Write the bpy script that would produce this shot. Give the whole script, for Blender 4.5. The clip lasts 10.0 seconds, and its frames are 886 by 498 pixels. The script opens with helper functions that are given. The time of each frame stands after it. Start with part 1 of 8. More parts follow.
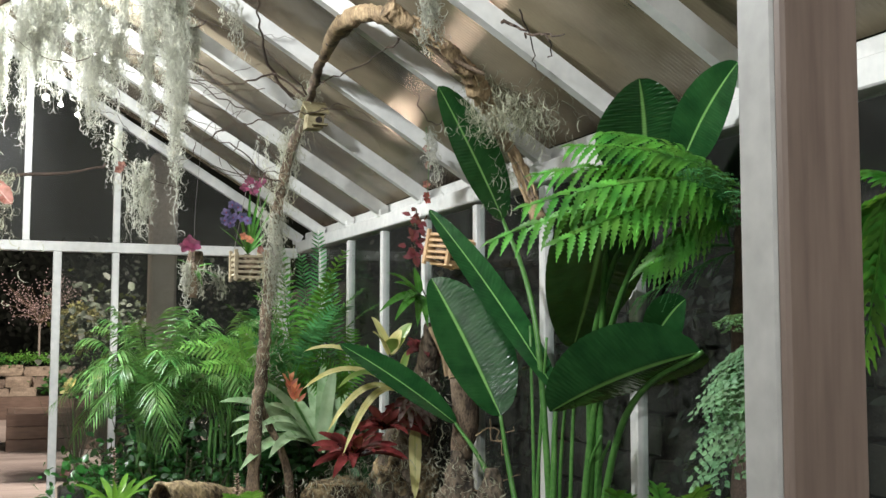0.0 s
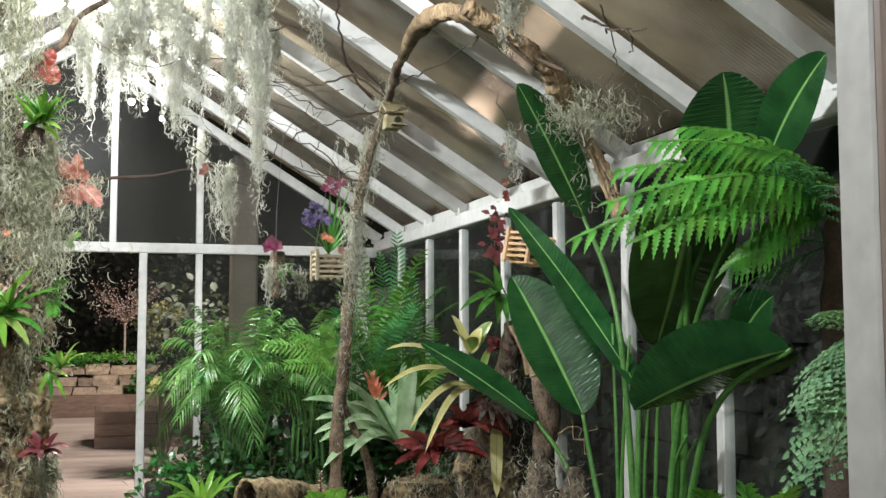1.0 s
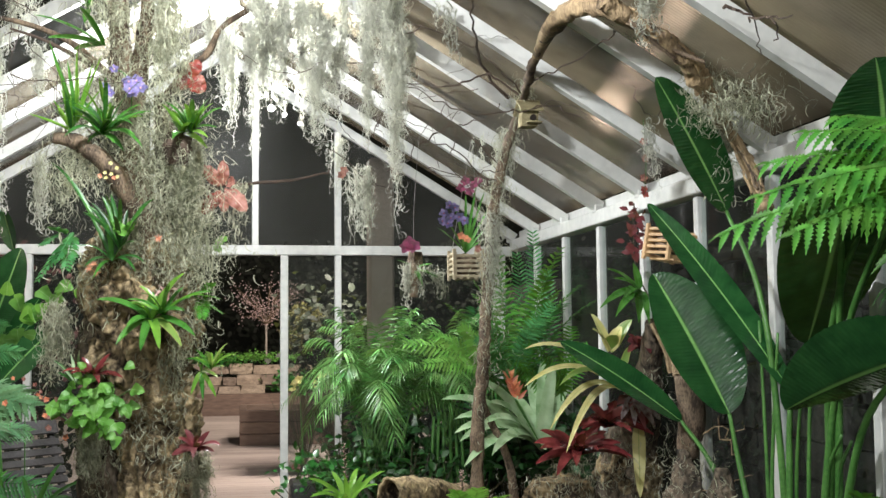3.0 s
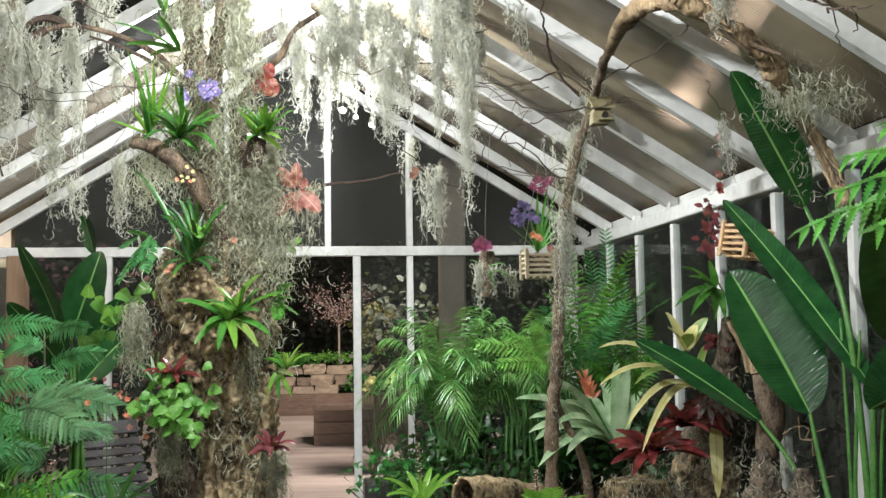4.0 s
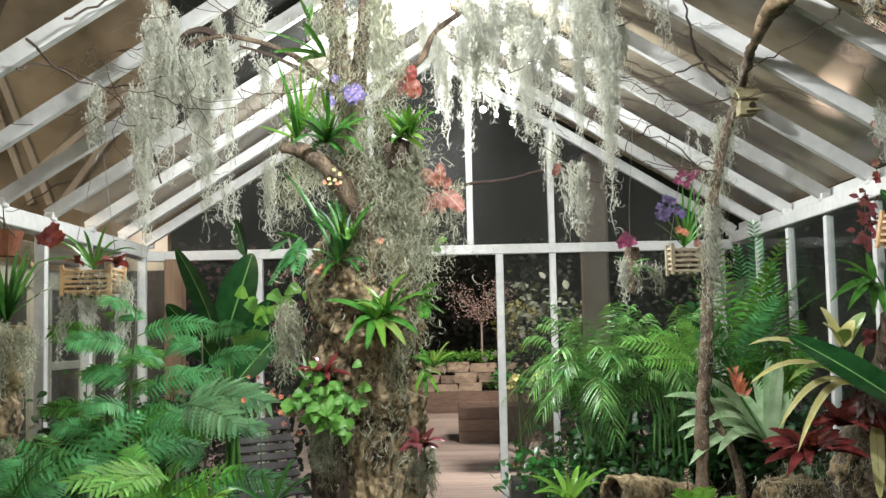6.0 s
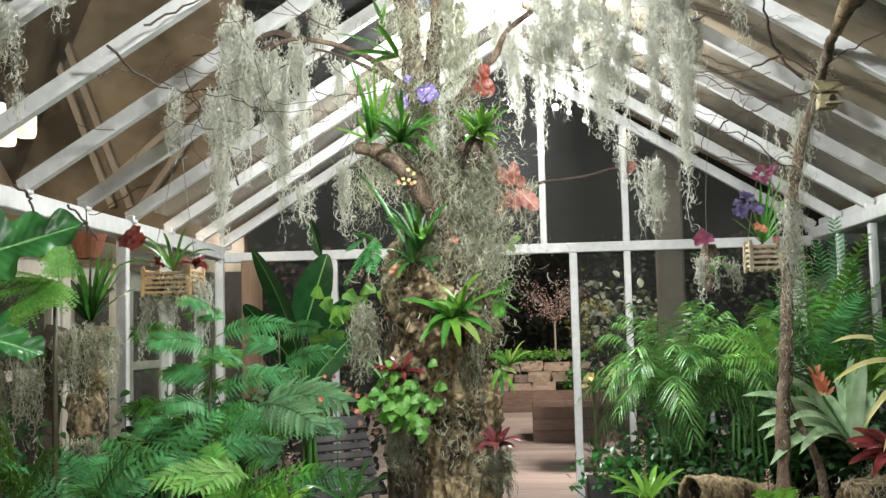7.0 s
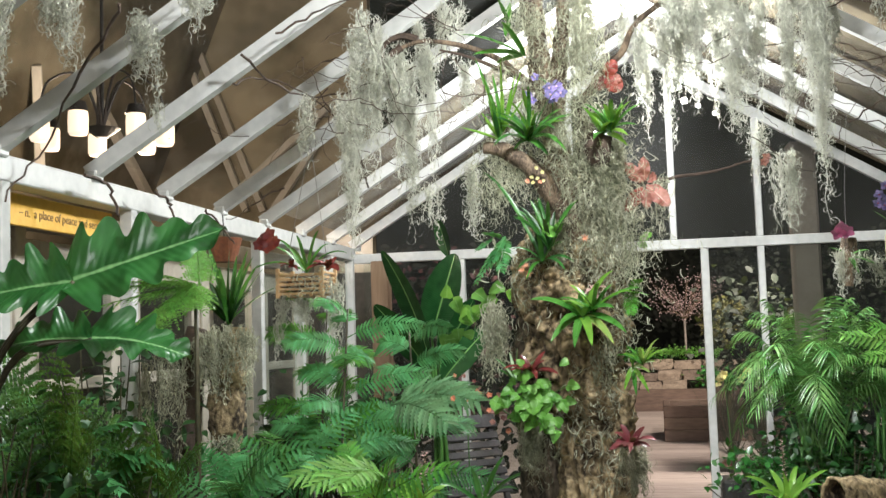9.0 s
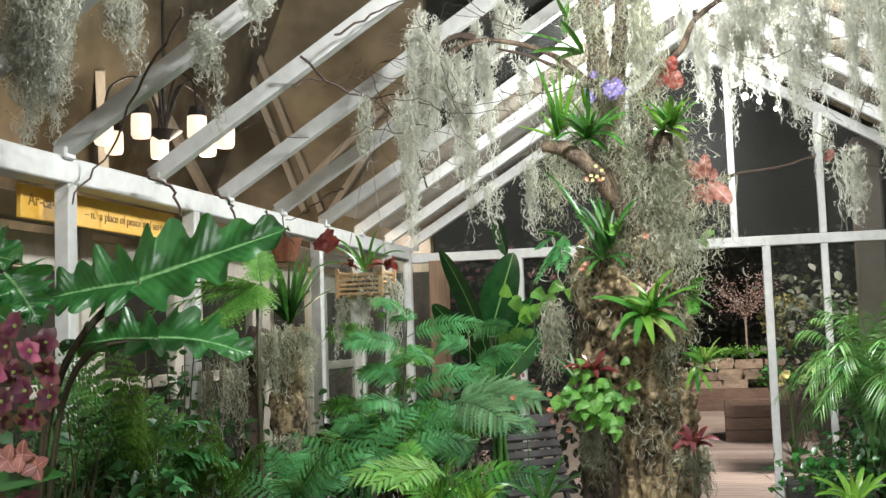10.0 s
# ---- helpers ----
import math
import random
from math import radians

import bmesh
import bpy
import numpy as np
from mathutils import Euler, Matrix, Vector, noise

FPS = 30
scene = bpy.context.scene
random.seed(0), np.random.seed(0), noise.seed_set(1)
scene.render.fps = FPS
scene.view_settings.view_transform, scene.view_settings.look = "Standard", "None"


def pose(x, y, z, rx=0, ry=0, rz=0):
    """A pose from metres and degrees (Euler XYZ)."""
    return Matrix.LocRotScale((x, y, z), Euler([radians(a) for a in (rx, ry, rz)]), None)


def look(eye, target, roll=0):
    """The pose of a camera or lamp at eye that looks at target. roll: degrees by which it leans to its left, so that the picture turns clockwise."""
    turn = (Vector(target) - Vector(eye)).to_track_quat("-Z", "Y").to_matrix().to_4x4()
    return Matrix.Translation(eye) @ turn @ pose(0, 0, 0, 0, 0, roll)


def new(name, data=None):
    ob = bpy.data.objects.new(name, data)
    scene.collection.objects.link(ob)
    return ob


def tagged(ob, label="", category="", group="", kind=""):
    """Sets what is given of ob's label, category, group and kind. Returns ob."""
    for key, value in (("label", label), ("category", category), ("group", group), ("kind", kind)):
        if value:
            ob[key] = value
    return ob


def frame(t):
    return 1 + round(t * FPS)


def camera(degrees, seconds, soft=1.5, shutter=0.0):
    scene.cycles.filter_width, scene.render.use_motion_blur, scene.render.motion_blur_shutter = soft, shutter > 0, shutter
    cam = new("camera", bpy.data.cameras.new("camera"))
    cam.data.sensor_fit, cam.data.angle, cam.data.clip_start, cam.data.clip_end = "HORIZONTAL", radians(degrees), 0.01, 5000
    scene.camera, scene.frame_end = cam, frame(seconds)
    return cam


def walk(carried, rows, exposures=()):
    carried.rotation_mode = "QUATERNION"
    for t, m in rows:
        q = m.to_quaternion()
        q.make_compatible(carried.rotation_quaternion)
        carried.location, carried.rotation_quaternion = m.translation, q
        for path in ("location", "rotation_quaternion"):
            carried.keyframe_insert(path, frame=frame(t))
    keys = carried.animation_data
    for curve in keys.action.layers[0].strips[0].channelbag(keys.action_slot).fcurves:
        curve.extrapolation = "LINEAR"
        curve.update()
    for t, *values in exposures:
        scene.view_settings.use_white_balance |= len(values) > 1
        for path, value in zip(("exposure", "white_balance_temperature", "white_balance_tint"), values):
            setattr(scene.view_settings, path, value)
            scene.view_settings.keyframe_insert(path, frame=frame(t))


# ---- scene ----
cam = camera(44.0, 10.0, 1.5)
PATH = [
    (0, (-0.365, 0.08, 1.667), (0.359, 1.937, 1.824), 0.1),
    (0.5, (-0.374, 0.085, 1.665), (0.28, 1.969, 1.821), 0.0),
    (1, (-0.381, 0.087, 1.667), (0.213, 1.99, 1.821), -0.1),
    (1.5, (-0.384, 0.095, 1.667), (0.155, 2.014, 1.821), -0.2),
    (2, (-0.389, 0.1, 1.667), (0.095, 2.034, 1.821), -0.3),
    (2.5, (-0.395, 0.1, 1.67), (0.029, 2.049, 1.823), -0.4),
    (4, (-0.408, 0.108, 1.668), (-0.174, 2.088, 1.822), -0.8),
    (4.5, (-0.408, 0.106, 1.669), (-0.236, 2.093, 1.823), -0.9),
    (5, (-0.412, 0.106, 1.67), (-0.304, 2.098, 1.823), -1.0),
    (5.5, (-0.417, 0.103, 1.669), (-0.371, 2.097, 1.823), -1.1),
    (7, (-0.431, 0.103, 1.668), (-0.583, 2.091, 1.824), -1.4),
    (7.5, (-0.434, 0.101, 1.667), (-0.64, 2.084, 1.825), -1.5),
    (8, (-0.435, 0.099, 1.67), (-0.699, 2.075, 1.828), -1.6),
    (8.5, (-0.443, 0.101, 1.669), (-0.763, 2.069, 1.829), -1.7),
    (9, (-0.448, 0.1, 1.67), (-0.825, 2.058, 1.83), -1.8),
    (9.5, (-0.452, 0.099, 1.669), (-0.88, 2.046, 1.831), -1.8),
    (10, (-0.458, 0.097, 1.67), (-0.935, 2.032, 1.832), -1.9),
]
walk(cam, [(t, look(eye, target, roll)) for t, eye, target, roll in PATH], [(0.0, 0.0), (10.0, 0.0)])

# ---- world and lamps ----
world = bpy.data.worlds.new("night")
scene.world = world
world.use_nodes = True
world.node_tree.nodes["Background"].inputs[0].default_value = (0.10, 0.12, 0.17, 1)
world.node_tree.nodes["Background"].inputs[1].default_value = 0.05

RX, LX, RIDGE, EAVE, TOP = 1.45, -2.51, -0.53, 2.31, 3.52
GABLE, BACK = 7.5, -2.6
RIDGE_LAMPS = [(-0.6, 5.5, 3.30), (-0.45, 2.6, 3.20), (-1.0, -1.0, 3.16)]


def lamp(name, kind, place, power, colour, size, target=None):
    data = bpy.data.lights.new(name, kind)
    data.energy, data.color = power, colour
    if kind == "AREA":
        data.shape, data.size = "DISK", size
    else:
        data.shadow_soft_size = size
    ob = new(name, data)
    ob.matrix_world = look(place, target) if target else Matrix.Translation(place)
    return ob


WHITE = (0.96, 0.99, 1.0)
lamp("light", "POINT", (-0.6, 5.5, 3.12), 225, WHITE, 0.06)
lamp("light", "POINT", (-0.45, 2.6, 3.08), 195, WHITE, 0.06)
lamp("light", "POINT", (-1.0, -1.0, 3.06), 225, WHITE, 0.06)
lamp("light", "POINT", (-3.45, 6.0, 2.62), 58, (1.0, 0.82, 0.64), 0.18)
lamp("light", "AREA", (0.7, 10.2, 3.6), 330, (1.0, 0.86, 0.74), 0.5, (-0.3, 14.0, 0.3))
lamp("light", "AREA", (1.6, 16.0, 4.2), 330, (1.0, 0.86, 0.72), 0.6, (-0.6, 20.5, 1.0))

# Added unseen lamp: draws the warm streak through the fluted roof sheets.
lamp("light", "POINT", (6.5, 13.2, 8.2), 30, (1.0, 0.80, 0.66), 0.25)


# ---- materials ----
def nodes_of(name):
    m = bpy.data.materials.new(name)
    m.use_nodes = True
    tree = m.node_tree
    return m, tree, tree.nodes["Principled BSDF"], tree.nodes["Material Output"]


def add(tree, kind, **values):
    n = tree.nodes.new(kind)
    for key, value in values.items():
        n.inputs[key].default_value = value
    return n


def noise_of(tree, scale, detail=4.0, stretch=None):
    place = tree.nodes.new("ShaderNodeNewGeometry").outputs["Position"]
    if stretch:
        mapping = add(tree, "ShaderNodeMapping", Scale=stretch)
        tree.links.new(place, mapping.inputs["Vector"])
        place = mapping.outputs["Vector"]
    n = add(tree, "ShaderNodeTexNoise", Scale=scale, Detail=detail)
    tree.links.new(place, n.inputs["Vector"])
    return n.outputs["Fac"]


def ramp(tree, fac, c1, c2, lo=0.35, hi=0.65):
    r = tree.nodes.new("ShaderNodeValToRGB")
    r.color_ramp.elements[0].position, r.color_ramp.elements[1].position = lo, hi
    r.color_ramp.elements[0].color, r.color_ramp.elements[1].color = (*c1, 1), (*c2, 1)
    tree.links.new(fac, r.inputs["Fac"])
    return r.outputs["Color"]


def mix(tree, fac, a, b):
    n = tree.nodes.new("ShaderNodeMix")
    n.data_type = "RGBA"
    for value, socket in ((fac, n.inputs[0]), (a, n.inputs[6]), (b, n.inputs[7])):
        if isinstance(value, (int, float)):
            socket.default_value = value
        elif isinstance(value, tuple):
            socket.default_value = (*value, 1)
        else:
            tree.links.new(value, socket)
    return n.outputs[2]


def scaled(tree, fac, lo, hi):
    n = add(tree, "ShaderNodeMapRange")
    n.inputs[3].default_value, n.inputs[4].default_value = lo, hi
    tree.links.new(fac, n.inputs[0])
    return n.outputs[0]


def varied(tree, colour, amount, island=True):
    """Brightness varied piece by piece."""
    if island:
        fac = tree.nodes.new("ShaderNodeNewGeometry").outputs["Random Per Island"]
    else:
        fac = tree.nodes.new("ShaderNodeObjectInfo").outputs["Random"]
    hsv = tree.nodes.new("ShaderNodeHueSaturation")
    tree.links.new(scaled(tree, fac, 1 - amount, 1 + amount), hsv.inputs["Value"])
    tree.links.new(scaled(tree, fac, 0.5 - amount * 0.03, 0.5 + amount * 0.03), hsv.inputs["Hue"])
    tree.links.new(colour, hsv.inputs["Color"])
    return hsv.outputs["Color"]


def bumped(tree, shader, fac, strength, distance):
    b = add(tree, "ShaderNodeBump", Strength=strength, Distance=distance)
    tree.links.new(fac, b.inputs["Height"])
    tree.links.new(b.outputs["Normal"], shader.inputs["Normal"])


def solid(name, c1, c2, scale=6.0, rough=0.6, bump=0.3, depth=0.004, fine=8.0, stretch=None, metal=0.0, vary=0.0, island=False, lo=0.33, hi=0.66):
    """A surface with stains at one scale and grain at another."""
    m, tree, shader, out = nodes_of(name)
    big, small = noise_of(tree, scale, 5, stretch), noise_of(tree, scale * fine, 4, stretch)
    both = tree.nodes.new("ShaderNodeMath")
    both.operation = "MULTIPLY_ADD"
    both.inputs[1].default_value = 0.45
    tree.links.new(small, both.inputs[0])
    tree.links.new(scaled(tree, big, 0.0, 0.55), both.inputs[2])
    colour = ramp(tree, both.outputs[0], c1, c2, lo, hi)
    if vary:
        colour = varied(tree, colour, vary, island)
    tree.links.new(colour, shader.inputs["Base Color"])
    tree.links.new(scaled(tree, big, rough - 0.1, min(1.0, rough + 0.12)), shader.inputs["Roughness"])
    shader.inputs["Metallic"].default_value = metal
    bumped(tree, shader, both.outputs[0], bump, depth)
    return m


def leaf(name, c1, c2, rough=0.4, through_light=0.3, vary=0.35, rib=None, veins=0.0, edge=None, scale=14.0, glow_tint=(0.35, 0.45, 0.05)):
    """A leaf's skin: mottled green, a paler rib along its middle, light let through."""
    m, tree, shader, out = nodes_of(name)
    big = noise_of(tree, scale, 3)
    colour = varied(tree, ramp(tree, big, c1, c2, 0.3, 0.7), vary)
    uv = tree.nodes.new("ShaderNodeUVMap")
    split = tree.nodes.new("ShaderNodeSeparateXYZ")
    tree.links.new(uv.outputs["UV"], split.inputs[0])
    away = tree.nodes.new("ShaderNodeMath")
    away.operation = "ABSOLUTE"
    tree.links.new(split.outputs["Y"], away.inputs[0])
    if rib:
        near = add(tree, "ShaderNodeMapRange")
        near.inputs[1].default_value, near.inputs[2].default_value = 0.010, 0.032
        near.inputs[3].default_value, near.inputs[4].default_value = 1.0, 0.0
        tree.links.new(away.outputs[0], near.inputs[0])
        colour = mix(tree, near.outputs[0], colour, rib)
    if edge:
        far = add(tree, "ShaderNodeMapRange")
        far.inputs[1].default_value, far.inputs[2].default_value = 0.35, 0.6
        tree.links.new(away.outputs[0], far.inputs[0])
        colour = mix(tree, far.outputs[0], colour, edge)
    tree.links.new(colour, shader.inputs["Base Color"])
    tree.links.new(scaled(tree, big, rough - 0.06, rough + 0.1), shader.inputs["Roughness"])
    if veins:
        wave = add(tree, "ShaderNodeTexWave", Scale=veins, Distortion=0.6)
        wave.bands_direction = "X"
        tilt = add(tree, "ShaderNodeVectorMath")
        tilt.operation = "MULTIPLY_ADD"
        tilt.inputs[1].default_value = (1, 0, 0)
        lean = tree.nodes.new("ShaderNodeCombineXYZ")
        tree.links.new(scaled(tree, away.outputs[0], 0, -0.12), lean.inputs[0])
        tree.links.new(uv.outputs["UV"], tilt.inputs[0])
        tree.links.new(lean.outputs[0], tilt.inputs[2])
        tree.links.new(tilt.outputs[0], wave.inputs["Vector"])
        bumped(tree, shader, wave.outputs["Fac"], 0.16, 0.005)
    else:
        bumped(tree, shader, noise_of(tree, 90, 2), 0.25, 0.002)
    glow = tree.nodes.new("ShaderNodeBsdfTranslucent")
    tree.links.new(mix(tree, 0.3, colour, glow_tint), glow.inputs["Color"])
    blend = tree.nodes.new("ShaderNodeMixShader")
    blend.inputs[0].default_value = through_light
    tree.links.new(shader.outputs[0], blend.inputs[1])
    tree.links.new(glow.outputs[0], blend.inputs[2])
    tree.links.new(blend.outputs[0], out.inputs["Surface"])
    return m


def pane(name, tint=(0.93, 0.96, 0.95), grime_haze=0.06, gloss=1.0, rough=0.04):
    """Thin window glass: mostly clear, mirror-like at a slant, a little dusty; the pale layer also paints haze."""
    m, tree, shader, out = nodes_of(name)
    clear = tree.nodes.new("ShaderNodeBsdfTransparent")
    clear.inputs[0].default_value = (*tint, 1)
    shine = tree.nodes.new("ShaderNodeBsdfGlossy")
    shine.inputs["Roughness"].default_value = rough
    veil = tree.nodes.new("ShaderNodeBsdfDiffuse")
    veil.inputs[0].default_value = (0.6, 0.6, 0.56, 1)
    facing = tree.nodes.new("ShaderNodeLayerWeight")
    steep = tree.nodes.new("ShaderNodeMath")
    steep.operation = "POWER"
    steep.inputs[1].default_value = 4.0
    tree.links.new(facing.outputs["Facing"], steep.inputs[0])
    gloss_fac = scaled(tree, steep.outputs[0], 0.035 * gloss, 0.7 * gloss)
    first, second = tree.nodes.new("ShaderNodeMixShader"), tree.nodes.new("ShaderNodeMixShader")
    tree.links.new(gloss_fac, first.inputs[0])
    tree.links.new(clear.outputs[0], first.inputs[1])
    tree.links.new(shine.outputs[0], first.inputs[2])
    tree.links.new(scaled(tree, noise_of(tree, 3.0, 5), grime_haze * 0.4, grime_haze * 1.7), second.inputs[0])
    tree.links.new(first.outputs[0], second.inputs[1])
    tree.links.new(veil.outputs[0], second.inputs[2])
    tree.links.new(second.outputs[0], out.inputs["Surface"])
    return m


def glowing(name, colour, strength):
    m, tree, shader, out = nodes_of(name)
    shader.inputs["Base Color"].default_value = (*colour, 1)
    shader.inputs["Emission Color"].default_value = (*colour, 1)
    shader.inputs["Emission Strength"].default_value = strength
    return m


def polycarbonate(name, clear=0.0):
    """Bronze twin-wall sheet against the night, with fine flutes down the slope."""
    m, tree, shader, out = nodes_of(name)
    stain = noise_of(tree, 1.7, 7)
    colour = ramp(tree, stain, (0.105, 0.084, 0.050), (0.50, 0.415, 0.285), 0.36, 0.68)
    tree.links.new(colour, shader.inputs["Base Color"])
    tree.links.new(scaled(tree, stain, 0.12, 0.24), shader.inputs["Roughness"])
    place = tree.nodes.new("ShaderNodeNewGeometry").outputs["Position"]
    split = tree.nodes.new("ShaderNodeSeparateXYZ")
    tree.links.new(place, split.inputs[0])
    height = split.outputs["Y"]
    for operation, value in (("MULTIPLY", 55.0), ("FRACT", 0.0), ("SUBTRACT", 0.5), ("POWER", 2.0), ("MULTIPLY", 4.0)):
        step = tree.nodes.new("ShaderNodeMath")
        step.operation = operation
        step.inputs[1].default_value = value
        if operation == "POWER":
            step.operation = "MULTIPLY"
            tree.links.new(height, step.inputs[1])
        tree.links.new(height, step.inputs[0])
        height = step.outputs[0]
    bumped(tree, shader, height, 0.28, 0.0018)
    if clear:
        bent = tree.nodes.new("ShaderNodeBsdfRefraction")
        bent.inputs["Color"].default_value = (0.85, 0.78, 0.68, 1)
        bent.inputs["Roughness"].default_value = 0.12
        bent.inputs["IOR"].default_value = 1.15
        bumped(tree, bent, height, 1.0, 0.0018)
        blend = tree.nodes.new("ShaderNodeMixShader")
        blend.inputs[0].default_value = clear
        tree.links.new(shader.outputs[0], blend.inputs[1])
        tree.links.new(bent.outputs[0], blend.inputs[2])
        tree.links.new(blend.outputs[0], out.inputs["Surface"])
    return m


PAINT = solid("white_paint", (0.53, 0.54, 0.525), (0.70, 0.70, 0.675), 3.0, 0.42, 0.12, 0.001)
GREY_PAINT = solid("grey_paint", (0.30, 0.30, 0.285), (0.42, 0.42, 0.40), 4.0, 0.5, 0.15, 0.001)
CREAM = solid("cream_paint", (0.36, 0.32, 0.26), (0.52, 0.475, 0.40), 3.0, 0.5, 0.12, 0.001)
TIMBER = solid("painted_timber", (0.46, 0.40, 0.32), (0.62, 0.55, 0.45), 4.0, 0.55, 0.2, 0.002, stretch=(1, 1, 0.15))
BROWN_FACE = solid("brown_board", (0.115, 0.082, 0.066), (0.20, 0.150, 0.122), 9.0, 0.6, 0.25, 0.002, stretch=(1, 1, 0.08))
SHEET = polycarbonate("bronze_sheet")
ROOF_SHEET = polycarbonate("bronze_roof_sheet", 0.28)
GLASS = pane("window_glass", grime_haze=0.012, gloss=0.3)
# Upper gable: pale layer raised to paint in the haze of reflections.
GABLE_GLASS = pane("gable_glass", (0.90, 0.92, 0.91), 0.045, 0.07, 0.3)
ROOF_GLASS = pane("roof_glass", (0.92, 0.92, 0.90), 0.02, 0.14)
SOIL = solid("soil", (0.012, 0.009, 0.006), (0.05, 0.036, 0.025), 9.0, 0.9, 0.8, 0.02)
STONE = solid("stone", (0.16, 0.125, 0.10), (0.36, 0.29, 0.23), 5.0, 0.8, 0.7, 0.012, vary=0.3)
# Mossy stone taken nearly black, so its colour carries the unlit outside.
NIGHT_STONE = solid("night_mossy_stone", (0.003, 0.0028, 0.002), (0.030, 0.026, 0.018), 6.0, 0.8, 0.9, 0.015, vary=0.35)
DECK = solid("deck_board", (0.27, 0.225, 0.205), (0.42, 0.36, 0.335), 3.0, 0.5, 0.3, 0.002, stretch=(0.15, 1, 1), vary=0.14)
SLEEPER = solid("garden_timber", (0.085, 0.055, 0.042), (0.19, 0.13, 0.10), 4.0, 0.65, 0.5, 0.004, stretch=(0.2, 1, 1), vary=0.15)
BARK = solid("cork_bark", (0.030, 0.019, 0.010), (0.46, 0.35, 0.20), 10.0, 0.85, 1.0, 0.04, fine=5.0, stretch=(1, 1, 0.8), lo=0.40, hi=0.60)
DARK_BARK = solid("dark_bark", (0.020, 0.016, 0.011), (0.25, 0.195, 0.14), 14.0, 0.85, 1.0, 0.02, fine=4.0, stretch=(1, 1, 0.5), lo=0.38, hi=0.66)
BRANCH = solid("branch_bark", (0.045, 0.030, 0.020), (0.25, 0.18, 0.12), 22.0, 0.8, 0.9, 0.008, stretch=(1, 1, 0.4), lo=0.4, hi=0.62)
PALE_WOOD = solid("pale_driftwood", (0.10, 0.062, 0.034), (0.52, 0.38, 0.22), 16.0, 0.75, 1.0, 0.012, stretch=(1, 1, 0.3))
TWIG = solid("twig", (0.035, 0.024, 0.017), (0.11, 0.075, 0.055), 20.0, 0.8, 0.4, 0.003)
MOSS = leaf("grey_moss", (0.40, 0.41, 0.33), (0.68, 0.68, 0.60), 0.85, 0.45, 0.22, scale=6.0, glow_tint=(0.8, 0.8, 0.74))
LICHEN_WOOD = solid("lichen_wood", (0.13, 0.105, 0.05), (0.40, 0.35, 0.20), 22.0, 0.8, 0.6, 0.004)
SLAT = solid("basket_slat", (0.42, 0.25, 0.11), (0.66, 0.44, 0.23), 12.0, 0.55, 0.3, 0.002, stretch=(1, 1, 0.3))
PALE_SLAT = solid("weathered_slat", (0.30, 0.255, 0.17), (0.50, 0.43, 0.30), 12.0, 0.65, 0.3, 0.002)
BLACK_METAL = solid("dark_iron", (0.018, 0.014, 0.012), (0.05, 0.040, 0.034), 9.0, 0.45, 0.2, 0.001, metal=0.6)
WIRE = solid("wire", (0.25, 0.24, 0.22), (0.42, 0.41, 0.38), 9.0, 0.4, 0.1, 0.001, metal=0.5)
YELLOW = solid("yellow_board", (0.74, 0.40, 0.05), (0.86, 0.52, 0.10), 5.0, 0.5, 0.15, 0.001)
INK = solid("dark_lettering", (0.20, 0.11, 0.03), (0.28, 0.16, 0.05), 9.0, 0.6, 0.1, 0.001)
CHAIR = solid("grey_slats", (0.035, 0.032, 0.033), (0.09, 0.085, 0.088), 9.0, 0.4, 0.3, 0.002)
LAMP_GLOW = glowing("lamp_bowl", (1.0, 0.97, 0.90), 14.0)
SHADE_GLOW = glowing("lit_shade", (1.0, 0.80, 0.62), 1.15)


# ---- builders ----
def mesh_of(bm, name, smooth=False):
    me = bpy.data.meshes.new(name)
    bm.to_mesh(me)
    bm.free()
    if smooth:
        for p in me.polygons:
            p.use_smooth = True
    return me


def part(name, bm, material, parent=None, label="", smooth=False):
    """Links a bmesh as one mesh object under a thing or a part."""
    me = mesh_of(bm, name, smooth)
    me.materials.append(material)
    ob = new(name, me)
    if parent:
        ob.parent = parent
        ob.matrix_parent_inverse = parent.matrix_world.inverted()
    if label:
        ob["label"] = label
    return ob


def thing(name, place, label, category, group=""):
    ob = new(name)
    ob.empty_display_size = 0.05
    ob.location = place
    ob.matrix_world = Matrix.Translation(place)
    return tagged(ob, label, category, group)


def box(bm, x0, x1, y0, y1, z0, z1, bevel=0.0):
    made = bmesh.ops.create_cube(bm, size=1.0)["verts"]
    bmesh.ops.scale(bm, vec=(x1 - x0, y1 - y0, z1 - z0), verts=made)
    bmesh.ops.translate(bm, vec=((x0 + x1) / 2, (y0 + y1) / 2, (z0 + z1) / 2), verts=made)
    if bevel:
        edges = list({e for v in made for e in v.link_edges})
        bmesh.ops.bevel(bm, geom=edges, offset=bevel, segments=1, affect="EDGES")
    return bm


def boxed(*sizes, bevel=0.004):
    return box(bmesh.new(), *sizes, bevel=bevel)


def frames_along(points):
    """A steady pair of side vectors for each point of a line."""
    out, side = [], None
    for i, p in enumerate(points):
        t = (points[min(i + 1, len(points) - 1)] - points[max(i - 1, 0)]).normalized()
        if side is None:
            side = t.orthogonal().normalized()
        side = (side - t * side.dot(t)).normalized()
        out.append((t, side, t.cross(side)))
    return out


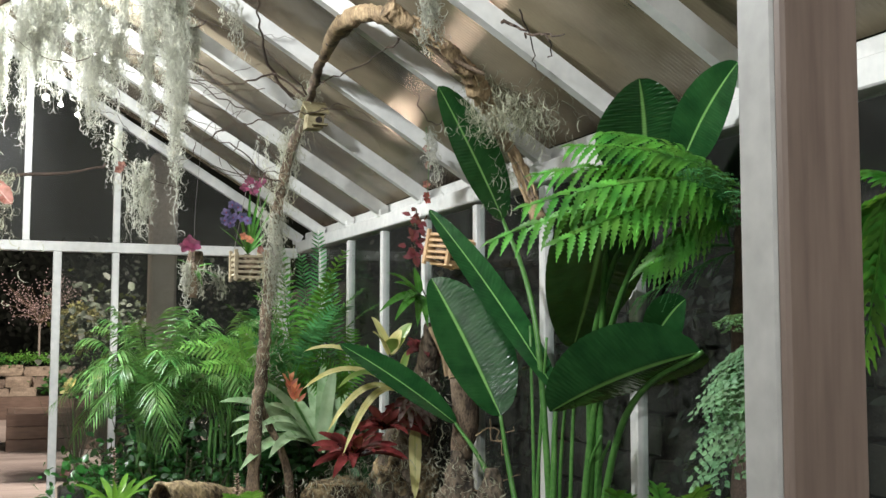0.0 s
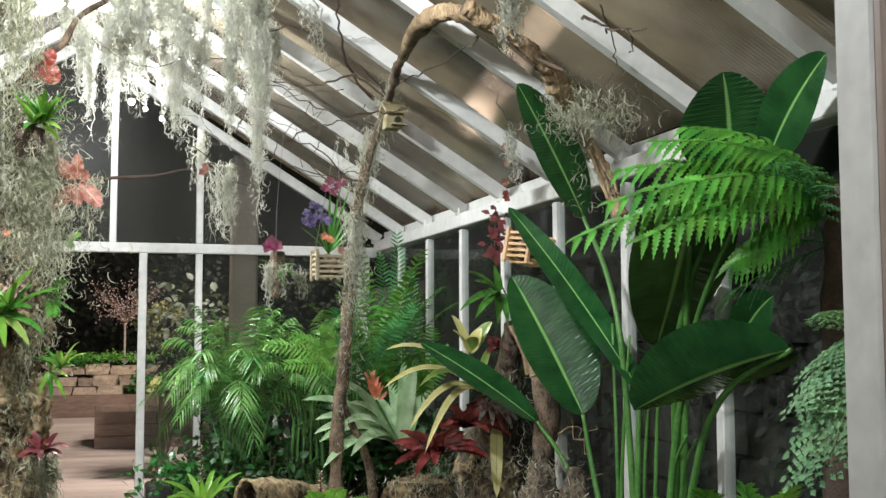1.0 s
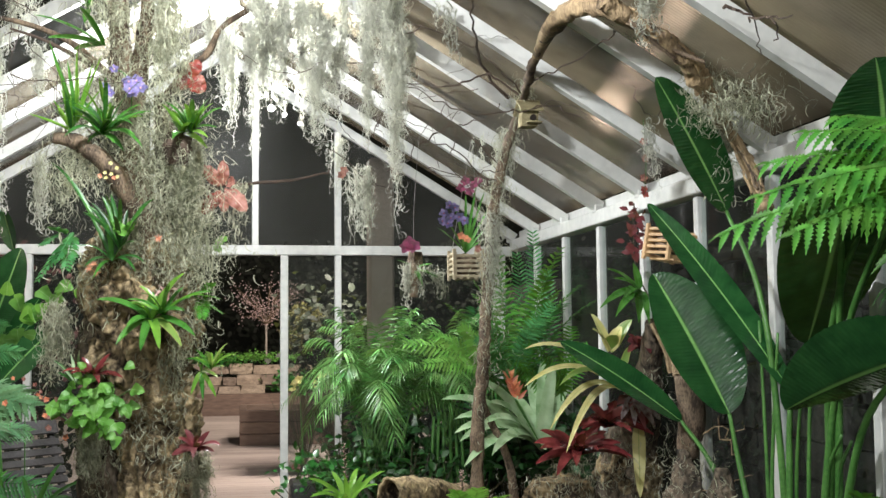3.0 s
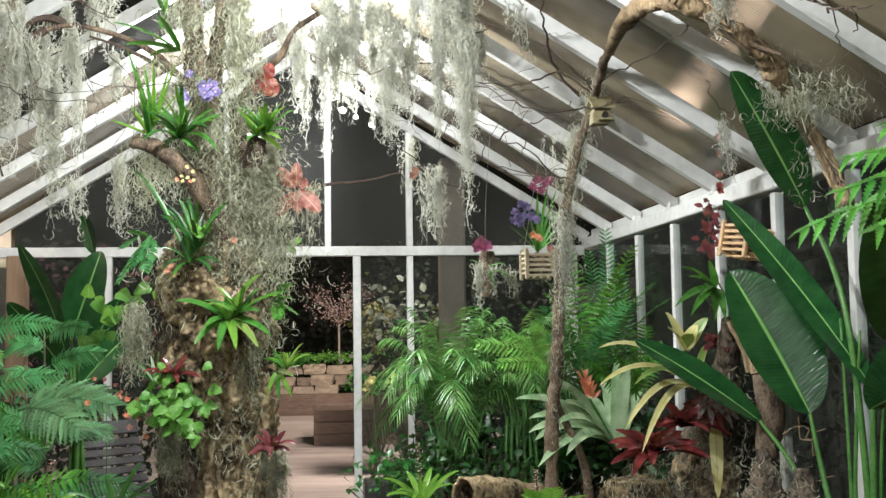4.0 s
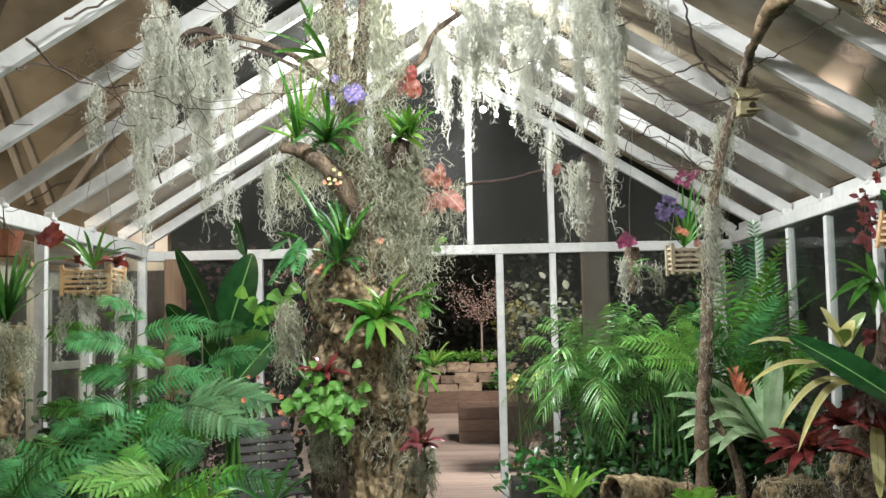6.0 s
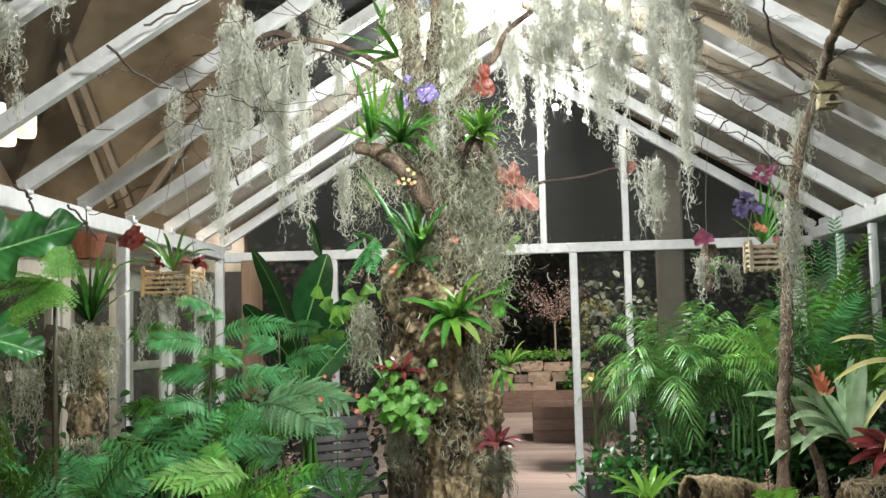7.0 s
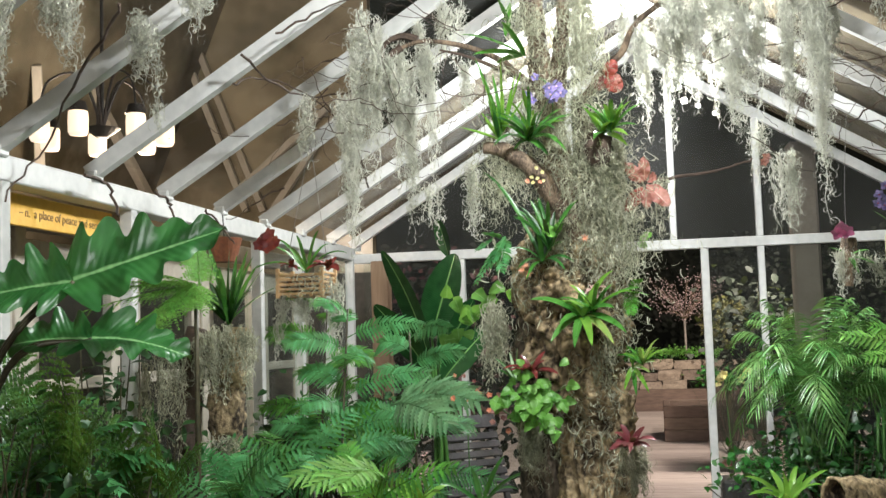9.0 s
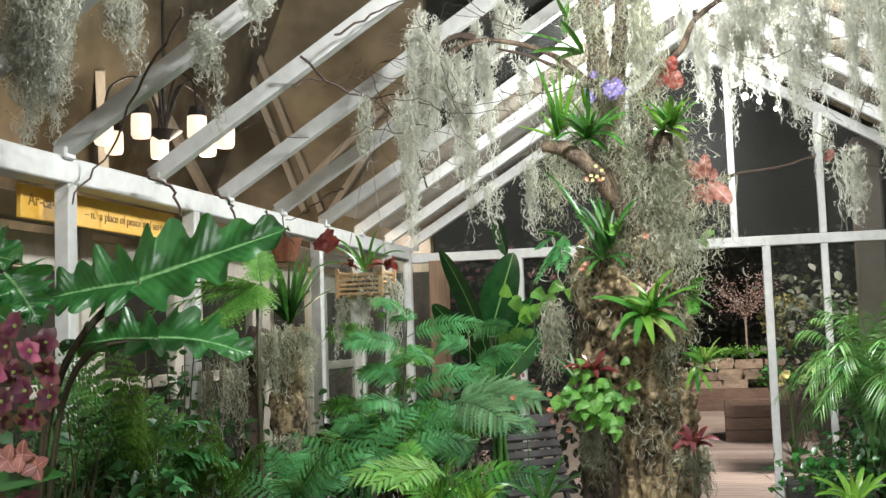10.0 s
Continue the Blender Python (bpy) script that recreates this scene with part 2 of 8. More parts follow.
def tube(bm, points, radii, n=6, rough=0.0, freq=6.0):
    """A tapered, uneven limb through the points."""
    points = [Vector(p) for p in points]
    rings = []
    for p, r, (t, a, b) in zip(points, radii, frames_along(points)):
        ring = []
        for k in range(n):
            ang = 2 * math.pi * k / n
            d = a * math.cos(ang) + b * math.sin(ang)
            s = r
            if rough:
                s *= 1 + rough * noise.noise((p + d * r) * freq) + rough * 0.6 * noise.noise((p + d * r) * freq * 3)
            ring.append(bm.verts.new(p + d * s))
        rings.append(ring)
    for r0, r1 in zip(rings, rings[1:]):
        for k in range(n):
            bm.faces.new((r0[k], r0[(k + 1) % n], r1[(k + 1) % n], r1[k]))
    bm.faces.new(rings[0][::-1])
    bm.faces.new(rings[-1])
    return bm


def smooth_line(points, steps=8):
    """Points along a smooth curve through the given ones."""
    pts = [Vector(p) for p in points]
    if len(pts) == 2:
        return [pts[0].lerp(pts[1], i / steps) for i in range(steps + 1)]
    out = []
    for i in range(len(pts) - 1):
        p0, p1, p2, p3 = pts[max(i - 1, 0)], pts[i], pts[i + 1], pts[min(i + 2, len(pts) - 1)]
        for k in range(steps):
            t = k / steps
            out.append(0.5 * (2 * p1 + (p2 - p0) * t + (2 * p0 - 5 * p1 + 4 * p2 - p3) * t * t + (3 * p1 - p0 - 3 * p2 + p3) * t ** 3))
    return out + [pts[-1]]


def limb(points, r0, r1, n=6, rough=0.15, steps=6, freq=9.0, wobble=0.0, seed=1):
    rnd = random.Random(seed)
    line = smooth_line(points, steps)
    if wobble:
        line = [p + Vector((rnd.gauss(0, wobble), rnd.gauss(0, wobble), rnd.gauss(0, wobble))) for p in line]
    count = len(line) - 1
    return tube(bmesh.new(), line, [r0 + (r1 - r0) * (i / count) for i in range(count + 1)], n, rough, freq)


# ---- the glasshouse ----
def structure(name, bm, material, label="", smooth=False):
    ob = part(name, bm, material, None, label, smooth)
    return tagged(ob, kind="structure")


structure("floor", boxed(LX - 2.6, RX + 0.1, BACK, GABLE, -0.1, 0.0, bevel=0), SOIL, "dark damp earth floor between the beds")
bm = boxed(0.15, RX - 0.06, 2.4, GABLE - 0.1, 0.0, 0.42, bevel=0.03)
structure("planting_bed", bm, SOIL, "raised bed of dark soil under the plants")
bm = boxed(LX + 0.05, -1.1, 1.0, GABLE - 0.1, 0.0, 0.42, bevel=0.03)
structure("planting_bed", bm, SOIL, "raised bed of dark soil under the plants")

R_FEET = [7.58 - 0.64 * k for k in range(16)]
L_FEET = [7.62 - 0.62 * k for k in range(17)]


def wall_side(name, x, out, feet, label):
    wall = thing(name, (x, 2.5, 0), label, "wall")
    tagged(wall, kind="structure")
    lo, hi = sorted((x, x + out * 0.09))
    part("eave_beam", boxed(lo - 0.01, hi, BACK, GABLE + 0.04, 2.236 if out > 0 else 2.222, EAVE, bevel=0.005), PAINT, wall)
    part("sill", boxed(lo - 0.02, hi, BACK, GABLE, 0.50, 0.58), PAINT, wall)
    part("knee_wall", boxed(lo, hi, BACK, GABLE, 0.0, 0.50), PAINT, wall)
    return wall, lo, hi


wall_right, lo, hi = wall_side("wall_east", RX, 1, R_FEET, "white aluminium glazed side wall of the glasshouse")
for y in R_FEET:
    if y > BACK and y < GABLE - 0.2:
        part("post", boxed(lo + 0.005, lo + 0.047, y - 0.022, y + 0.022, 0.58, 2.225), PAINT, wall_right)
for a, b in zip(R_FEET[1:], R_FEET):
    if a > BACK:
        part("window_pane", boxed(lo + 0.024, lo + 0.030, a + 0.022, min(b, GABLE) - 0.022, 0.58, 2.225, bevel=0), GLASS, wall_right)

wall_left, lo, hi = wall_side("wall_west", LX, -1, L_FEET, "white beam and posts between the glasshouse and the lit sunroom")
for y in (7.5, 7.0, 6.38, 5.69, 4.22, 3.32, 1.9, 0.6, -0.7, -2.0):
    part("post", boxed(lo + 0.03, hi - 0.004, y - 0.026, y + 0.026, 0.58, 2.225), PAINT, wall_left)
for a, b in ((6.38, 7.0), (7.0, 7.5), (5.69, 6.38)):
    part("window_pane", boxed(lo + 0.04, lo + 0.046, a + 0.035, b - 0.035, 0.58, 2.225, bevel=0), GLASS, wall_left)

gable = thing("wall_north", (RIDGE, GABLE, 0), "white framed glass gable with an open doorway", "wall")
tagged(gable, kind="structure")
part("beam", boxed(LX, RX, GABLE, GABLE + 0.07, 2.20, 2.265), PAINT, gable)
slope = (TOP - EAVE) / (RX - RIDGE)


def roof_z(x):
    """Height of the rafters' underside."""
    run = (RX - RIDGE) if x > RIDGE else (RIDGE - LX)
    return TOP - abs(x - RIDGE) / run * (TOP - EAVE)


for x, z0, z1, half in ((-0.12, 0.0, 2.20, 0.026), (0.24, 0.0, 2.20, 0.022), (0.24, 2.265, roof_z(0.24), 0.022), (-0.313, 2.265, roof_z(-0.313), 0.022),
                        (-0.98, 0.0, 2.20, 0.026), (-0.98, 2.265, roof_z(-0.98), 0.022), (1.36, 0.0, 2.20, 0.04), (-1.75, 0.0, 2.20, 0.022)):
    part("mullion", boxed(x - half, x + half, GABLE + 0.004, GABLE + 0.062, z0, z1), PAINT, gable)
for a, b in ((-0.094, 0.218), (0.262, 1.32), (-1.728, -1.006), (LX + 0.06, -1.772)):
    part("window_pane", boxed(a, b, GABLE + 0.03, GABLE + 0.036, 0.05, 2.20, bevel=0), GLASS, gable)


def gable_pane(a, b):
    bm = bmesh.new()
    cuts = [a] + ([RIDGE] if a < RIDGE < b else []) + [b]
    low = [bm.verts.new((x, GABLE + 0.033, 2.265)) for x in cuts]
    high = [bm.verts.new((x, GABLE + 0.033, roof_z(x))) for x in cuts]
    bm.faces.new(low + high[::-1])
    return bm


for a, b in ((-2.35, -1.002), (-0.958, -0.335), (-0.291, 0.218), (0.262, 1.3)):
    part("window_pane", gable_pane(a, b), GABLE_GLASS, gable)

back = structure("wall_south", boxed(LX, RX, BACK - 0.1, BACK, 0.0, 3.4, bevel=0), CREAM, "plain cream wall closing the glasshouse")

# ---- roof ----
frame_top = thing("roof_frame", (RIDGE, 2.5, EAVE), "white aluminium rafters rising to the ridge", "roof frame")
tagged(frame_top, kind="structure")
part("ridge_beam", boxed(RIDGE - 0.03, RIDGE + 0.03, BACK, GABLE + 0.05, TOP - 0.03, TOP + 0.09), PAINT, frame_top)


def rafter(x_foot, y, half=0.022, deep=0.062):
    bm = boxed(-half, half, 0, 1, 0, deep, bevel=0.0)
    a, b = Vector((x_foot, y, EAVE - 0.01)), Vector((RIDGE, y, TOP))
    t = (b - a)
    long = t.length
    t.normalize()
    side = Vector((0, 1, 0))
    up = t.cross(side) if x_foot < RIDGE else side.cross(t)
    if up.z < 0:
        up = -up
    for v in bm.verts:
        v.co = a + side * v.co.x + t * (v.co.y * long) + up * v.co.z
    bmesh.ops.recalc_face_normals(bm, faces=bm.faces)
    return bm


for y in R_FEET:
    if y > BACK:
        part("rafter", rafter(RX + 0.01, min(y, GABLE + 0.03)), PAINT, frame_top)
        part("bracket", boxed(RX - 0.015, RX + 0.035, y - 0.032, y + 0.032, EAVE - 0.012, EAVE + 0.03, bevel=0.006), PAINT, frame_top)
for y in L_FEET:
    if y > BACK:
        part("rafter", rafter(LX - 0.01, min(y, GABLE + 0.03)), PAINT, frame_top)
        part("bracket", boxed(LX - 0.035, LX + 0.015, y - 0.032, y + 0.032, EAVE - 0.012, EAVE + 0.03, bevel=0.006), PAINT, frame_top)


def slope_sheet(x_foot, y0, y1, lift):
    bm = bmesh.new()
    vs = [bm.verts.new(p) for p in ((x_foot, y0, EAVE + lift), (x_foot, y1, EAVE + lift), (RIDGE, y1, TOP + lift), (RIDGE, y0, TOP + lift))]
    bm.faces.new(vs)
    bmesh.ops.recalc_face_normals(bm, faces=bm.faces[:])
    if bm.faces[:][0].normal.z > 0:
        bmesh.ops.reverse_faces(bm, faces=bm.faces[:])
    return bm


structure("trim", boxed(RX + 0.05, RX + 0.085, BACK, GABLE, EAVE + 0.001, EAVE + 0.062), PAINT, "white trim closing the eave under the roof sheets")
structure("ceiling", slope_sheet(RX + 0.1, BACK, GABLE + 0.05, 0.085), ROOF_SHEET, "bronze fluted plastic roof sheets against the night")
structure("ceiling", slope_sheet(LX, 5.80, GABLE + 0.05, 0.085), ROOF_SHEET, "bronze fluted plastic roof sheets against the night")
structure("ceiling", slope_sheet(LX, BACK, 5.79, 0.085), ROOF_GLASS, "clear roof panes beside the lit sunroom")


# ---- sunroom beyond the west wall ----
SX = -4.75
# Dark of the reflections in the door panes is put into this wall colour.
HOUSE = solid("darkened_house_wall", (0.030, 0.028, 0.024), (0.085, 0.078, 0.066), 2.0, 0.5, 0.3, 0.004)
structure("wall_west", boxed(SX - 0.1, SX, BACK, GABLE + 1, 0, 2.3, bevel=0), HOUSE, "house wall beyond the sunroom, darkened so door panes read dark")
structure("wall_north", boxed(SX, LX - 0.12, GABLE + 1, GABLE + 1.1, 0, 2.2, bevel=0), HOUSE, "end wall of the sunroom, darkened so door panes read dark")
structure("wall_north", boxed(SX, LX - 0.12, GABLE + 1, GABLE + 1.1, 2.2, 5.2, bevel=0), SHEET, "bronze fluted sheets over the sunroom's end wall")
structure("wall_south", boxed(SX, LX - 0.12, BACK - 0.1, BACK, 0, 5.2, bevel=0), CREAM, "cream end wall of the sunroom")


def room_z(x):
    """The sunroom's steep roof, rising from its west wall towards the glasshouse."""
    return 2.3 + (x - SX) * 2.4


bm = bmesh.new()
TOPX = -3.62
vs = [bm.verts.new(p) for p in ((SX, BACK, room_z(SX)), (SX, GABLE + 1, room_z(SX)), (TOPX, GABLE + 1, room_z(TOPX)), (TOPX, BACK, room_z(TOPX)))]
bm.faces.new(vs)
bmesh.ops.solidify(bm, geom=bm.faces[:], thickness=0.01)
structure("ceiling", bm, SHEET, "bronze fluted roof over the sunroom")
structure("ceiling", boxed(TOPX, RIDGE - 0.6, BACK, GABLE + 1, room_z(TOPX), room_z(TOPX) + 0.02, bevel=0), SHEET, "bronze fluted roof over the sunroom")
sunroom_roof = thing("roof_frame", (-4.2, 2.5, 3.5), "cream timber rafters of the steep sunroom roof", "roof frame")
tagged(sunroom_roof, kind="structure")


def timber(a, b, half=0.04, deep=0.06):
    a, b = Vector(a), Vector(b)
    bm = boxed(-half, half, -deep / 2, deep / 2, 0, (b - a).length, bevel=0.004)
    bmesh.ops.transform(bm, matrix=Matrix.Translation(a) @ (b - a).to_track_quat("Z", "X").to_matrix().to_4x4(), verts=bm.verts)
    return bm


for a, b in (((-4.350, 10.842, 2.880), (-4.250, 8.781, 4.280)), ((-4.350, 8.225, 2.770), (-4.250, 6.917, 3.570)), ((-4.380, 10.189, 2.820), (-4.300, 12.234, 4.075)), ((-4.380, 6.617, 2.746), (-4.250, 6.356, 3.476)), ((-4.400, 9.408, 3.268), (-4.200, 7.652, 4.177))):
    part("rafter", timber(a, b), TIMBER, sunroom_roof)
for a, b in (((-4.219, 8.440, 4.187), (-3.660, 8.440, 2.727)), ((-4.088, 8.440, 4.176), (-3.515, 8.440, 2.719)), ((-2.952, 8.380, 3.505), (-3.900, 8.380, 2.734)), ((-2.870, 8.420, 3.484), (-3.461, 8.420, 2.677))):
    part("brace", timber(a, b, 0.026, 0.05), TIMBER, sunroom_roof)
part("wall_plate", boxed(SX + 0.002, SX + 0.10, BACK + 0.01, GABLE + 0.99, 2.2, 2.32), TIMBER, sunroom_roof)

structure("ground", boxed(-80, 80, GABLE + 0.2, 160, -0.4, -0.06, bevel=0), SOIL, "dark night garden ground")


# ---- plant builders ----
def outline(kind, u):
    """Half width of a leaf, from 0 at its foot to 1 at its tip."""
    if kind == "oval":
        return math.sin(math.pi * min(1.0, u ** 0.84)) ** 0.74
    if kind == "paddle":
        return math.sin(math.pi * min(1.0, u ** 0.92)) ** 0.55
    if kind == "lance":
        return math.sin(math.pi * min(1.0, u ** 0.65)) ** 0.85
    if kind == "strap":
        return min(1.0, 0.55 + u * 2.2) * max(0.0, 1 - u ** 3.2) ** 0.75
    if kind == "heart":
        return max(0.0, 1 - u) ** 0.6 * min(1.0, 0.45 + 5 * u) * 1.15
    return math.sin(math.pi * u)


def blade(bm, foot, tip, half, bend=(0, 0, 0), up=(0, 0, 1), kind="lance", fold=0.25, nu=12, nv=2, ripple=0.0, waves=0, lobes=0, curl=0.0, scallop=None, sides=(1.0, 1.0)):
    """One leaf surface along a bent midline, with its own thickness left to the material."""
    foot, tip, bend, up = Vector(foot), Vector(tip), Vector(bend), Vector(up)
    ctrl = (foot + tip) / 2 + bend
    uv = bm.loops.layers.uv.verify()
    cols, grid = 2 * nv + 1, []
    for i in range(nu + 1):
        u = i / nu
        c = foot.lerp(ctrl, u).lerp(ctrl.lerp(tip, u), u)
        t = (ctrl - foot).lerp(tip - ctrl, u).normalized()
        side = t.cross(up)
        side = side.normalized() if side.length > 1e-4 else t.orthogonal().normalized()
        n = side.cross(t)
        w = half * max(0.012, outline(kind, u))
        if lobes:
            w *= 1.0 if (i % 2) else lobes
        if scallop:
            w *= 1 - scallop[1] * (0.5 + 0.5 * math.cos(6.283 * scallop[0] * u + 0.6)) ** 1.5
        row = []
        for j in range(cols):
            v = (j - nv) / nv
            reach = sides[0] if v < 0 else sides[1]
            lift = fold * abs(v) * w * reach - curl * v * v * w
            if ripple:
                lift += ripple * math.sin(waves * u * 6.283 + v * 2.0) * min(1.0, abs(v) * 1.4) ** 2
            along = -abs(v) * w * 0.35 if lobes else (abs(v) * w * 0.30 if scallop else 0.0)
            row.append((bm.verts.new(c + side * (w * v * reach) + n * lift + t * along), (u, v * 0.5)))
        grid.append(row)
    for a, b in zip(grid, grid[1:]):
        for j in range(cols - 1):
            four = (a[j], a[j + 1], b[j + 1], b[j])
            f = bm.faces.new([q[0] for q in four])
            f.smooth = True
            for loop, q in zip(f.loops, four):
                loop[uv].uv = q[1]
    return bm


def strip_tube(bm, points, r0, r1, n=4):
    count = len(points) - 1
    return tube(bm, points, [r0 + (r1 - r0) * i / count for i in range(count + 1)], n)


def frond(foot, tip, lift, pairs=26, long=0.22, half=0.011, droop=0.5, sweep=0.32, bare=0.15, seed=0, kind="lance", lobes=0, thick=0.005, up=None, nu=4, taper=0.35):
    """A feathered leaf: a bent stalk with leaflets to both sides."""
    rnd = random.Random(seed)
    foot, tip = Vector(foot), Vector(tip)
    ctrl = (foot + tip) / 2 + Vector(lift)
    bm = bmesh.new()
    line = [foot.lerp(ctrl, u).lerp(ctrl.lerp(tip, u), u) for u in [i / 14 for i in range(15)]]
    strip_tube(bm, line, thick, thick * 0.25, 4)
    for i in range(pairs):
        u = bare + (1 - bare) * (i + 0.5) / pairs
        c = foot.lerp(ctrl, u).lerp(ctrl.lerp(tip, u), u)
        t = (ctrl - foot).lerp(tip - ctrl, u).normalized()
        s = t.cross(Vector(up or (0, 0, 1)))
        s = s.normalized() if s.length > 1e-3 else t.orthogonal().normalized()
        n = s.cross(t)
        f = (u - bare) / (1 - bare)
        size = long * (taper + (1 - taper) * math.sin(math.pi * min(1.0, 0.12 + f * 0.86)) ** 0.7) * rnd.uniform(0.9, 1.08)
        for sign in (-1, 1):
            d = (s * sign * (1 - 0.25 * f) + t * (sweep + 0.4 * f) + n * rnd.uniform(0.05, 0.25)).normalized()
            end = c + d * size + Vector((0, 0, -droop * size * rnd.uniform(0.7, 1.2)))
            blade(bm, c, end, half * (0.6 + 0.5 * (size / long)), Vector((0, 0, droop * size * 0.28)), n + s * sign * rnd.uniform(-0.2, 0.3), kind, 0.3, nu, 1, lobes=lobes)
    return bm


def plant(name, base, label, category, group=""):
    return thing(name, base, label, category, group)


def frond_plant(name, base, tips, material, label, category, lift=0.25, group="", seed=1, **how):
    """Fronds from one foot, each to its own tip."""
    ob = plant(name, base, label, category, group)
    rnd = random.Random(seed)
    for i, tip in enumerate(tips):
        b = Vector(base) + Vector((rnd.gauss(0, 0.02), rnd.gauss(0, 0.02), 0))
        d = Vector(tip) - b
        part("frond", frond(b, tip, Vector((0, 0, lift * d.length)) - Vector((d.x, d.y, 0)) * 0.12, seed=seed * 50 + i, **how), material, ob)
    return ob


def lacy(foot, tip, lift, pairs=18, long=0.16, droop=0.35, sweep=0.35, bare=0.15, seed=0, thick=0.004, up=None, sub=12, leaflet=0.022, plump=0.30, taper=0.3, forward=0.5):
    """A twice-feathered frond: side feathers along a bent stalk, each set with small pointed leaflets."""
    rnd = random.Random(seed)
    foot, tip = Vector(foot), Vector(tip)
    ctrl = (foot + tip) / 2 + Vector(lift)
    bm = bmesh.new()
    line = [foot.lerp(ctrl, u).lerp(ctrl.lerp(tip, u), u) for u in [i / 14 for i in range(15)]]
    strip_tube(bm, line, thick, thick * 0.25, 4)
    uv = bm.loops.layers.uv.verify()

    def scale_leaf(c, d, n, size):
        s = d.cross(n).normalized() * size * plump
        mid = c + d * size * 0.42
        a, b, e, f = (bm.verts.new(q) for q in (c, mid + s + n * size * 0.10, c + d * size - n * size * 0.12, mid - s + n * size * 0.10))
        bm.faces.new((a, b, e))
        bm.faces.new((a, e, f))

    for i in range(pairs):
        u = bare + (1 - bare) * (i + 0.5) / pairs
        c = foot.lerp(ctrl, u).lerp(ctrl.lerp(tip, u), u)
        t = (ctrl - foot).lerp(tip - ctrl, u).normalized()
        s = t.cross(Vector(up or (0, 0, 1)))
        s = s.normalized() if s.length > 1e-3 else t.orthogonal().normalized()
        n = s.cross(t)
        f = (u - bare) / (1 - bare)
        reach = long * (taper + (1 - taper) * math.sin(math.pi * min(1.0, 0.20 + f * 0.78)) ** 0.8)
        for sign in (-1, 1):
            size = reach * rnd.uniform(0.88, 1.08)
            d = (s * sign + t * (sweep + 0.45 * f + rnd.uniform(-0.08, 0.08)) + n * rnd.uniform(0.0, 0.22)).normalized()
            fall = droop * size * rnd.uniform(0.6, 1.3)
            rows = [c + d * size * v + Vector((0, 0, -fall * v * v)) for v in [k / 5 for k in range(6)]]
            strip_tube(bm, rows, thick * 0.35, thick * 0.1, 3)
            count = max(4, int(sub * size / long))
            for k in range(count):
                v = (k + 0.6) / count
                p = c + d * size * v + Vector((0, 0, -fall * v * v))
                way = (d + Vector((0, 0, -2 * droop * v))).normalized()
                side = way.cross(n).normalized()
                small = leaflet * (1.0 - 0.75 * v ** 1.5) * (0.6 + 0.4 * size / long) * rnd.uniform(0.85, 1.15)
                for q in (-1, 1):
                    scale_leaf(p, (side * q + way * forward + n * rnd.uniform(-0.15, 0.25)).normalized(), n, small)
            scale_leaf(rows[-1] - d * leaflet * 0.3, d, n, leaflet * 0.7)
    return bm


def lacy_plant(name, base, tips, material, label, category, lift=0.25, group="", seed=1, **how):
    """Twice-feathered fronds from one foot, each to its own tip."""
    ob = plant(name, base, label, category, group)
    rnd = random.Random(seed)
    for i, tip in enumerate(tips):
        b = Vector(base) + Vector((rnd.gauss(0, 0.02), rnd.gauss(0, 0.02), 0))
        d = Vector(tip) - b
        part("frond", lacy(b, tip, Vector((0, 0, lift * d.length)) - Vector((d.x, d.y, 0)) * 0.12, seed=seed * 50 + i, **how), material, ob)
    return ob


def spray(base, count, reach, high, seed, spread=1.0, toward=None):
    """Tips for a clump of fronds or leaves standing all round a foot."""
    rnd = random.Random(seed)
    out = []
    for i in range(count):
        a = 2.399 * i + rnd.uniform(-0.3, 0.3)
        r = reach * rnd.uniform(0.55, 1.0) * spread
        z = high * rnd.uniform(0.35, 1.0)
        d = Vector((math.cos(a) * r, math.sin(a) * r, z))
        if toward:
            d += Vector(toward)
        out.append(tuple(Vector(base) + d))
    return out


def rosette(name, base, tips, half, material, label, category="bromeliad", bend=0.3, kind="strap", fold=0.35, group="", up=None, sizes=None, leaf_name="leaf", nu=10):
    """Strap leaves from one heart, each to its own tip, arching."""
    ob = plant(name, base, label, category, group)
    base = Vector(base)
    for i, tip in enumerate(tips):
        d = Vector(tip) - base
        rise = Vector((0, 0, bend * d.length)) + Vector((d.x, d.y, 0)) * 0.02
        bm = blade(bmesh.new(), base, tip, half * 0.68 * (sizes[i] if sizes else 1.0), rise, up or (0, -0.65, 0.75), kind, fold, nu, 2, curl=0.1)
        part(leaf_name, bm, material[i % len(material)] if isinstance(material, list) else material, ob)
    return ob


